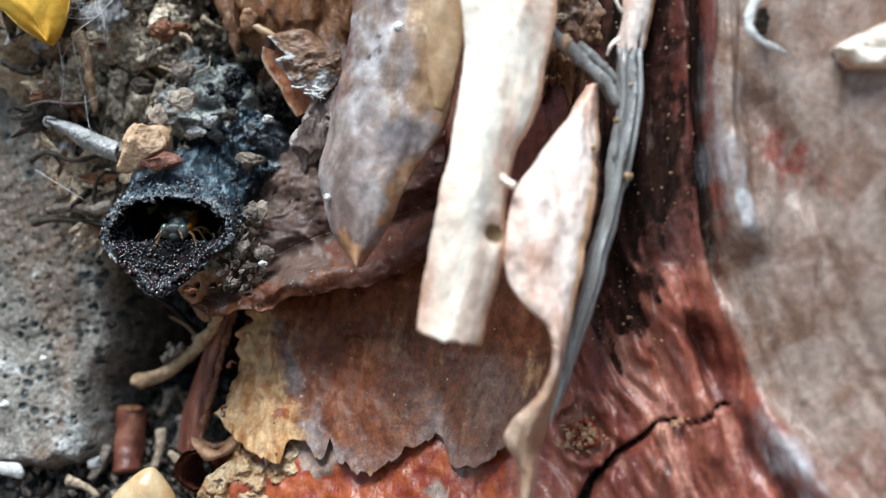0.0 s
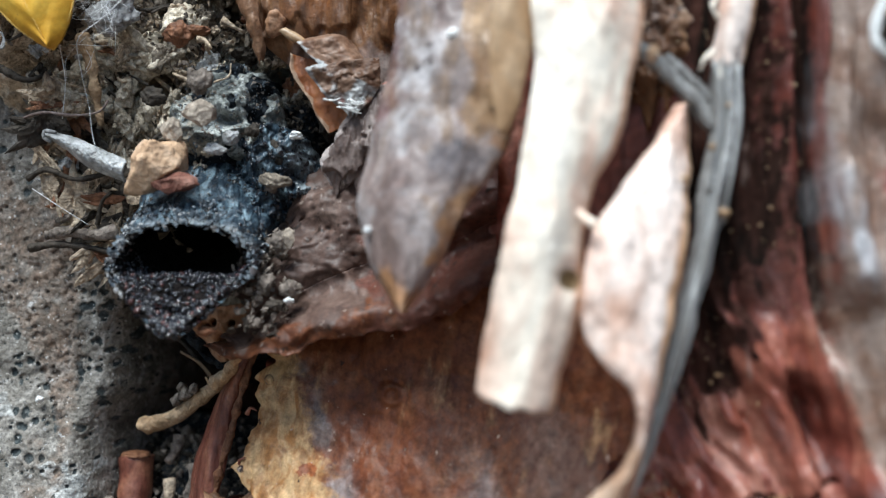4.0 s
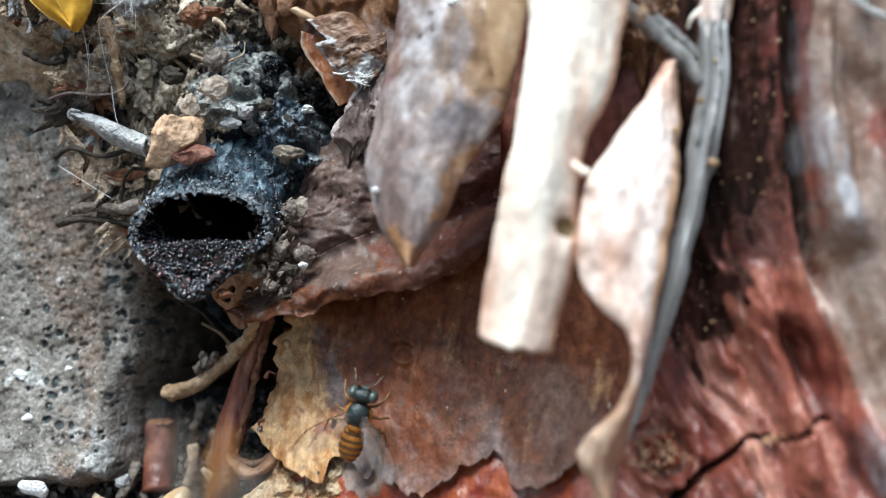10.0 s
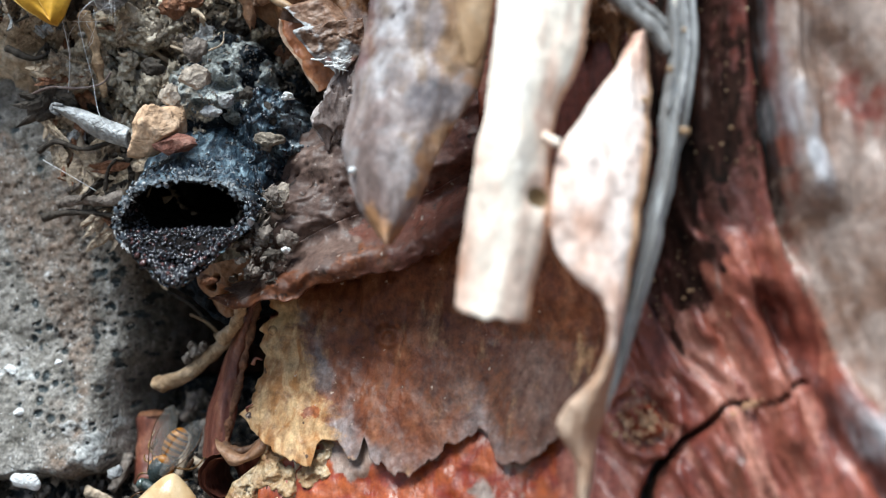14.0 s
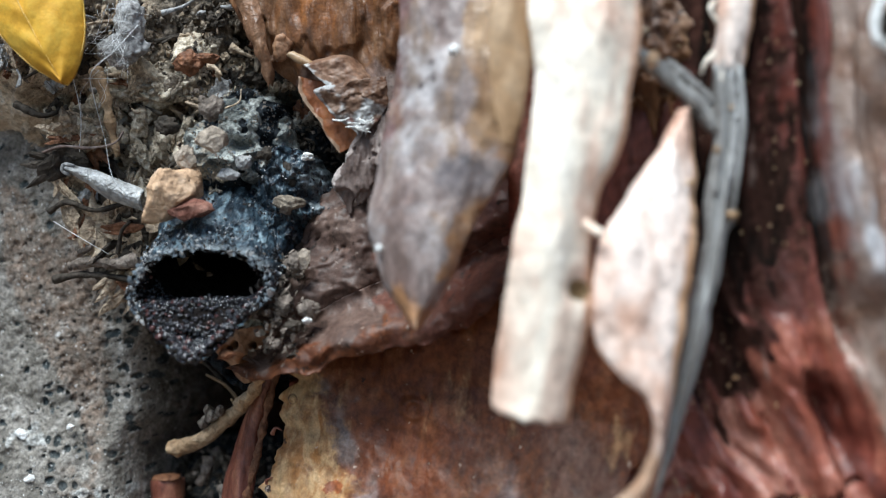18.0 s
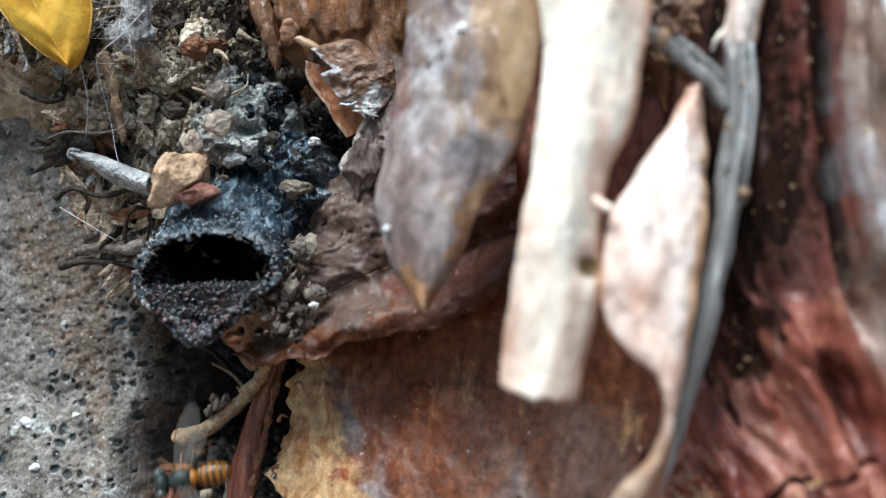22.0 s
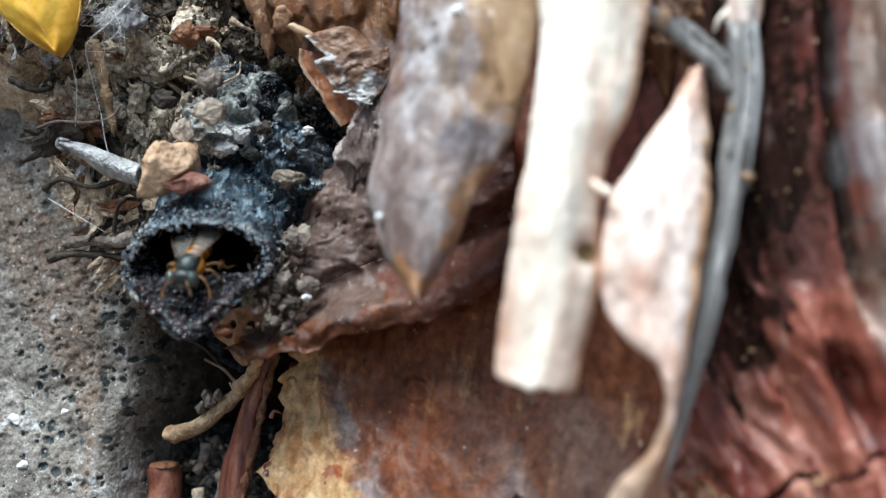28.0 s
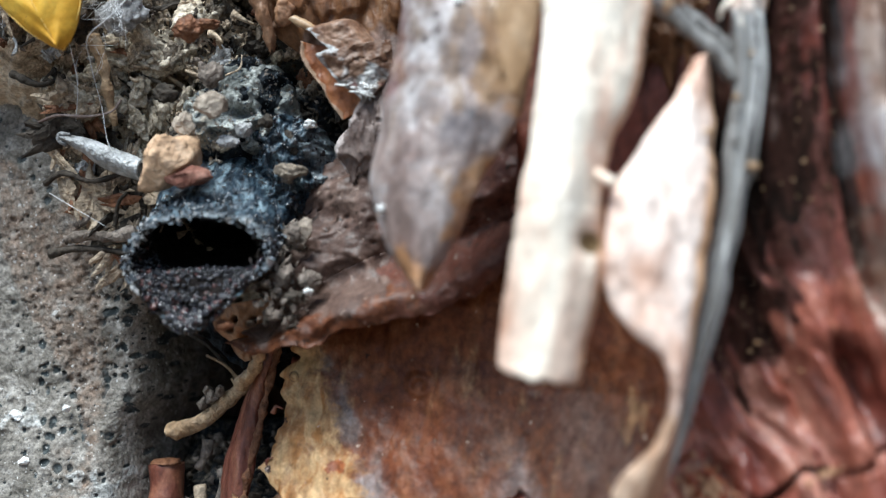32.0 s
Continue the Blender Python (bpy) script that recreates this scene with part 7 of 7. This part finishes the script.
def bee_parts(ob):
    """A stingless bee in its own space, in millimetres: ahead is +y, up is +z."""
    part("thorax", ellipsoid((0, 0, 0), (0.68, 0.78, 0.62)), B_DARK, ob, "dark greenish thorax")
    part("scutellum", ellipsoid((0, -0.62, 0.22), (0.42, 0.3, 0.28)), B_AMBER, ob, "amber hind edge of the thorax")
    for sx in (-1, 1):
        part("thorax_side", ellipsoid((0.42 * sx, -0.05, -0.12), (0.36, 0.6, 0.42)), B_AMBER, ob, "amber side")
    head = part("head", ellipsoid((0, 1.12, -0.1), (0.74, 0.40, 0.56)), B_DARK, ob, "dark head")
    for sx in (-1, 1):
        part("eye", ellipsoid((0.54 * sx, 1.18, -0.04), (0.29, 0.34, 0.46), 16, 12), B_EYE, head, "greenish compound eye")
        part("antenna", rod([(0.16 * sx, 1.46, 0.0), (0.42 * sx, 1.75, 0.24), (0.66 * sx, 2.15, 0.0), (0.8 * sx, 2.4, -0.2)], 0.06, 0.05, 6, 14), B_BAND, head)
    part("face", ellipsoid((0, 1.40, -0.26), (0.30, 0.17, 0.26), 14, 10), B_EYE, head, "grey-green face")
    ab = part("abdomen", ellipsoid((0, -1.65, -0.12), (0.66, 1.05, 0.56)), B_AMBER, ob, "amber abdomen")
    for k, y0 in enumerate((-1.05, -1.4, -1.75, -2.1, -2.42)):
        q = math.sqrt(max(0.05, 1 - ((y0 + 1.65) / 1.05) ** 2))
        a, b = np.meshgrid(np.linspace(-math.pi, math.pi, 26), np.linspace(-0.09, 0.09, 4), indexing="ij")
        bulge = 1.02 * q
        P = np.stack([0.66 * bulge * np.cos(a), y0 + b, -0.12 + 0.56 * bulge * np.sin(a)], -1)
        part("band", sheet(P), B_BAND, ab, "dark brown band")
    for sx in (-1, 1):
        for nm, y0, ln, wd, yaw, z0 in (("forewing", 0.15, 3.9, 0.62, 9, 0.60), ("hindwing", -0.2, 2.7, 0.42, 7, 0.56)):
            s, v = np.meshgrid(np.linspace(0, 1, 18), np.linspace(-1, 1, 7), indexing="ij")
            w = wd * np.sin(np.pi * np.clip(0.06 + 0.94 * s, 0, 1) ** 1.5) ** 0.6 + 0.04
            X, Y = w * v, -ln * s
            c, d = math.cos(radians(yaw * sx)), math.sin(radians(yaw * sx))
            P = np.stack([0.35 * sx + X * c - Y * d, y0 + X * d + Y * c, z0 + 0.35 * s - 0.05 * v * v], -1)
            hinge = np.array((0.35 * sx, y0, z0))
            wing = part(nm, (sheet(P)[0] - hinge, sheet(P)[1]), B_WING, ob, "clear smoky wing")
            wing.location = hinge * MM
            part("vein", rod([tuple(q - hinge) for q in P[::4, 6 if sx > 0 else 0]], 0.035, 0.02, 5, 14), B_BAND, wing)
        for k, (y0, y1, y2, ln) in enumerate(((0.45, 0.95, 1.35, 0.9), (0.0, 0.0, -0.1, 1.1), (-0.4, -0.9, -1.7, 1.25))):
            leg = part("leg", rod([(0.35 * sx, y0, -0.4), (0.95 * ln * sx, (y0 + y1) / 2, -0.30), (1.25 * ln * sx, y1, -0.75), (1.4 * ln * sx, y2, -1.15)], 0.085, 0.05, 6, 18), B_LEG, ob, "thin brown leg")
            if k == 2:
                part("hind_shin", ellipsoid((1.25 * sx, -1.0, -0.65), (0.15, 0.42, 0.2), 12, 9), B_BAND, leg, "broad dark shin")


BEES = []


def bees():
    first = new("bee")
    BASE[first.name] = np.zeros(3)
    bee_parts(first)
    for o in first.children_recursive:
        o.data.transform(Matrix.Scale(0.82, 4))
        o.location = o.location * 0.82
    tagged(first, "small amber and black stingless bee", "bee", "bees at the nest")
    BEES.append(first)
    for i in range(6):
        BEES.append(copy_thing(first, Matrix.Identity(4)))
    part_owner = BEES[3]
    BASE[part_owner.name] = np.zeros(3)
    part("pollen_load", ball((1.3, -1.25, -0.7), (0.32, 0.36, 0.32), 2, 0.15, 3), B_POLLEN, part_owner, "yellow pollen load")


def bee_pose(p, ahead, up):
    f = Vector(ahead).normalized()
    r = f.cross(Vector(up)).normalized()
    u = r.cross(f)
    m = Matrix((r, f, u)).transposed().to_4x4()
    m.translation = place(p)
    return m


OUT = ((0, -1, -0.3), (0, -0.3, 1))          # looking out of the hole
DOWN = ((-0.05, -0.9, -0.62), (0, -0.6, 0.9))  # climbing out over the lip
HOME = ((-13.2, 59, 3.6), *OUT)


def on(p, angle, tilt=0.15):
    """On the bark: the heading as an angle in the picture plane, 0 to the right, 90 up."""
    return (p, (math.cos(radians(angle)), -tilt, math.sin(radians(angle))), (0, -1, 0.15))


def motions():
    a, b, c, d, e, f, g = BEES
    in_a, in_b, in_c, in_d, in_e, in_f, in_g = [((x, y, z), *OUT) for x, y, z in ((-13.2, 60, 4), (-15.5, 61, 3.2), (-11.2, 61, 3.4), (-13.2, 61, 6.4), (-13, 62, 1.2), (-16, 63, 5.4), (-10.5, 63, 5.2))]
    gone = ((-100, 62.2, 40), (0, 0, 1), (0, -1, 0))   # resting on the stone, out of view
    gone2 = ((60, 41.5, 40), (0, 0, 1), (0, -1, 0))    # resting on the bark, out of view
    low = ((-8, 30, -60), (0, -0.5, -1), (0, -1, 0))

    def key(bee, rows):
        walk(bee, [(t, bee_pose(*q)) for t, q in rows])

    key(a, [(0, ((-12.95, 46.70, 1.17), *OUT)), (0.2, ((-13.65, 48.60, 1.45), *OUT)), (0.5, HOME), (1.0, HOME), (1.3, ((-14.23, 48.60, 1.98), *OUT)), (1.6, ((-13.75, 46.60, 1.62), *OUT)), (1.8, ((-12.91, 45.20, 0.82), *DOWN)),
            (2.0, ((-11.70, 40.00, -1.86), (-0.3, -0.4, -1), (0, -1, 0.4))), (2.3, low), (4.2, gone2), (4.5, ((1.74, 25.00, 1.48), (-1, 0.2, -0.4), (0, -0.6, 1))), (4.8, low),
            (6.2, on((2.46, 41.00, -7.83), 150)), (6.5, on((1.93, 41.00, -6.96), 140)), (7.0, on((0.19, 43.6, -5.56), 65)), (7.6, on((0.24, 43.6, -5.57), 55)), (8.0, on((0.52, 43.6, -5.94), 50)),
            (8.2, on((-3.44, 43.00, -7.17), 120)), (8.6, on((-4.76, 44.00, -7.98), 80)), (9.0, on((-5.92, 44.50, -8.98), 80)), (9.4, on((-5.95, 44.50, -9.44), 95)), (9.6, on((-6.10, 45.00, -7.88), 88)), (10.0, on((-6.21, 45.20, -7.25), 75)),
            (10.4, on((-6.48, 46.00, -5.75), 75)), (10.8, on((-6.74, 46.50, -5.11), 70)), (11.0, on((-6.99, 46.50, -5.09), 80)), (11.4, on((-7.40, 46.50, -5.42), 100)), (11.6, on((-7.79, 46.30, -5.43), 160)), (11.8, on((-9.26, 46.50, -5.90), 180)), (11.9, on((-11.6, 47.0, -6.25), 150)),
            (12.0, on((-11.75, 47.3, -6.2), 55)), (12.1, on((-11.6, 47.30, -7.2), 80)), (12.25, on((-12.2, 47.5, -8.5), 150)), (12.6, on((-12.69, 48.00, -8.59), 220)), (13.0, on((-13.89, 48.50, -9.05), 235)), (13.5, on((-15.26, 49.00, -10.53), 230)), (14.5, on((-15.79, 49.00, -11.13), 250)),
            (15.5, on((-16.41, 48.60, -11.65), 250)), (16.0, on((-17.6, 48.60, -13.0), 250)), (16.4, low), (18.9, gone), (19.4, ((-10.65, 36.00, 6.92), (-1, 0.1, -0.4), (0, -0.6, 1))), (19.6, ((-17.27, 42.00, 4.87), (-0.7, 0.3, -1), (0, -0.8, 0.6))),
            (20.0, on((-28, 50, -9), 20)), (20.4, on((-23.47, 50.00, -8.38), 30)), (20.7, on((-22.48, 50.00, -8.08), 115)), (21.2, on((-22.81, 50.00, -8.32), 130)), (21.5, on((-22.97, 50.00, -8.51), 120)), (21.8, on((-19.5, 46.50, -7.3), 190)), (22.0, on((-15.2, 47.8, -8.35), 188)), (22.1, on((-17.5, 47.8, -9.9), 200)), (22.25, ((-19.5, 44, -15), (-0.5, -0.5, -1), (0, -1, 0.3))), (22.6, low), (23.2, gone), (32, gone)])
    key(b, [(0, in_b), (2.4, in_b), (2.7, ((-14.04, 48.10, 0.73), *OUT)), (3.0, ((-13.41, 45.90, 0.92), *OUT)), (3.2, HOME), (6.1, HOME), (6.4, ((-12.51, 45.10, 1.33), *OUT)), (6.6, ((-12.37, 44.00, 0.60), *DOWN)), (6.8, ((-12.56, 44.20, 0.70), *DOWN)),
            (7.0, ((-13.49, 47.60, 1.46), *OUT)), (7.3, HOME), (8.1, HOME), (8.4, ((-15.00, 47.60, 1.54), *OUT)), (8.6, ((-14.68, 46.90, 1.47), *OUT)), (8.85, HOME), (9.2, HOME), (9.45, ((-13.00, 46.90, 0.90), *OUT)),
            (9.6, ((-12.92, 45.60, 0.35), *DOWN)), (9.8, ((-12.07, 42.00, -0.03), (-0.5, -0.4, -1), (0.3, -1, 0.3))), (10.0, ((-11.6, 40.00, -9.5), (-0.6, -0.4, -1), (0, -1, 0.3))), (10.3, low), (10.8, gone), (32, gone)])
    key(c, [(0, in_c), (10.3, in_c), (10.6, ((-12.78, 47.10, 0.97), *OUT)), (11.0, ((-12.68, 45.30, 0.99), *OUT)), (11.2, ((-11.40, 41.50, -0.38), *DOWN)), (11.4, ((-8.64, 40.00, 5.87), (0.4, -0.2, 1), (0, -1, 0))), (11.6, ((-7.06, 38.00, 4.85), (1, 0, -0.5), (0, -1, 0.5))),
            (11.8, ((-1.62, 33.00, 1.32), (0.5, -0.1, -1), (0.3, -1, 0.3))), (12.0, ((-3.6, 36.00, 2.3), (-0.55, -0.2, 1), (0.2, -1, 0.2))), (12.2, ((-0.45, 26.00, 0.88), (1, -0.4, 0.3), (0, -0.8, 1))), (12.45, gone2), (18.6, gone2), (19.7, ((-7.27, 36.00, 37.78), (0.1, 0, -1), (0, -1, 0))), (20.1, ((-6.59, 34.00, 12.15), (0.2, 0, -1), (0, -1, 0.2))), (20.2, ((-5.66, 33.00, 5.26), (1, -0.2, -0.2), (0, -0.8, 1))), (20.3, ((-0.37, 30.00, 9.39), (1, -0.3, 0.4), (0, -0.8, 1))), (20.6, gone2), (32, gone2)])
    key(d, [(0, in_d), (12.7, in_d), (13.0, ((-13.36, 47.60, 1.68), *OUT)), (13.2, ((-13.14, 46.30, 1.15), *OUT)), (13.4, ((-13.26, 45.40, 0.42), *OUT)), (13.5, ((-13.41, 43.50, -0.79), *DOWN)), (13.7, ((-11.88, 36.00, -4.58), (-0.3, -0.6, -1), (0, -1, 0.4))),
            (14.0, low), (14.5, gone), (32, gone)])
    key(e, [(0, in_e), (16.3, in_e), (16.7, ((-14.16, 47.60, 1.32), *OUT)), (17.0, ((-13.74, 47.10, 1.32), *OUT)), (17.3, ((-14.27, 47.50, 1.71), *OUT)), (17.7, HOME), (18.0, HOME), (18.4, ((-12.94, 47.10, 1.25), *OUT)), (18.6, ((-12.66, 45.70, 1.31), *OUT)),
            (18.8, ((-12.00, 44.00, 0.19), (0.3, -0.5, -1), (0.2, -1, 0.4))), (18.9, ((-11.47, 43.00, -0.19), (0.7, -0.3, -0.8), (0.2, -1, 0.2))), (19.0, ((-10.54, 42.50, -0.39), (1, -0.15, -0.08), (0, -1, -0.35))),
            (19.2, ((-8.60, 41.00, -1.64), (1, -0.1, 0.1), (0, -1, 0.3))), (19.4, ((-6.47, 38.00, 5.50), (0.3, -0.4, 1), (0, -1, 0))), (19.6, gone2), (28.6, gone2), (29.4, low), (29.8, ((-4.1, 34, -8.2), (0.2, -0.2, 1), (-0.3, -1, 0.2))), (29.9, ((-5.0, 33.5, -4.4), (0.2, -0.2, 1), (-0.3, -1, 0.2))), (30.0, ((-4.7, 32.5, 0.7), (0.05, -0.25, 1), (-0.25, -1, 0.1))), (30.1, ((-2.6, 26, 14), (0.2, -0.2, 1), (0, -1, 0.1))), (30.3, ((-2, 20, 40), (0.1, -0.4, 1), (0, -1, 0.1))), (30.8, gone), (32, gone)])
    key(f, [(0, in_f), (19.9, in_f), (20.3, ((-12.49, 47.10, 1.20), *OUT)), (20.55, ((-12.47, 45.90, 1.24), *OUT)), (20.8, HOME), (21.3, HOME), (21.6, ((-12.49, 47.50, 1.02), *OUT)), (21.85, ((-12.25, 46.30, 0.87), *OUT)), (22.1, HOME), (22.6, in_f),
            (28.3, in_f), (28.7, ((-14.44, 47.90, 1.64), *OUT)), (29.0, ((-14.56, 47.70, 1.66), *OUT)), (29.2, HOME), (30, in_f), (32, in_f)])
    key(g, [(0, in_g), (24.2, in_g), (24.6, ((-15.10, 52.00, 1.16), *OUT)), (25.2, ((-15.31, 52.50, 1.25), *OUT)), (25.6, in_g), (27.3, in_g), (27.7, ((-14.26, 47.90, 1.39), *OUT)), (27.9, ((-13.65, 45.90, 1.18), *OUT)), (28.0, ((-13.44, 45.40, 0.78), *DOWN)),
            (28.2, ((-13.20, 44.60, 0.49), *DOWN)), (28.4, ((-12.73, 43.20, -0.37), *DOWN)), (28.5, ((-12.70, 42.60, -1.33), (-0.05, -0.4, -1), (0, -1, 0.35))), (28.6, ((-12.95, 42.00, -1.31), (-0.1, -0.3, -1), (0, -1, 0.3))),
            (28.7, ((-10.14, 41.50, -1.48), (0.8, -0.2, -0.9), (0, -1, 0.2))), (28.8, ((-9.23, 42.00, -3.49), (1, 0, -0.5), (0.2, 0.8, -1))), (29.0, ((-8.32, 42.00, -3.79), (1, 0, -0.25), (0.2, 0.7, -1))), (29.2, low), (29.6, gone), (32, gone)])

    # wings: folded over the body, spread and beating in flight
    def wings(bee, flights, held=()):
        for w in (o for o in bee.children if o.name.startswith(("forewing", "hindwing"))):
            side = 1 if w.location.x > 0 else -1
            lies = tuple(w.location)
            fore = w.name.startswith("forewing")

            def at(spread, lift):
                return pose(*lies, 0, -lift * side, spread * side)

            rows = [(0, at(0, 0))]
            for t0, t1 in flights:
                rows.append((t0, at(0, 0)))
                for k in range(1, int((t1 - t0) * 10)):
                    rows.append((t0 + 0.1 * k, at(58 if fore else 48, 35 if k % 2 else -15)))
                rows.append((t1, at(0, 0)))
            for t0, t1, spread in held:
                rows += [(t0, at(0, 0)), (t0 + 0.2, at(spread, 6)), (t1 - 0.2, at(spread, 6)), (t1, at(0, 0))]
            walk(w, sorted(rows, key=lambda r: r[0]) + [(32, at(0, 0))])

    # the bee on the plate walks with its wings held apart
    wings(a, [(1.8, 2.4), (4.3, 4.8), (11.7, 12.5), (16.1, 16.5), (19.1, 20.3), (21.6, 22.6)], [(9.2, 11.6, 30)])
    wings(b, [(9.7, 10.6)])
    wings(c, [(11.1, 12.6), (19.7, 20.6)])
    wings(d, [(13.4, 14.4)])
    wings(e, [(18.7, 19.8), (29.6, 30.7)])
    wings(g, [(28.3, 29.5)])


trunk()
stone()
soil()
litter_bed()
surroundings()
nest()
bark_plate()
upper_layer()
back_sheet()
flap()
hanging_strips()
crevice()
upper_litter()
leaf()
crumbs()
bees()
motions()
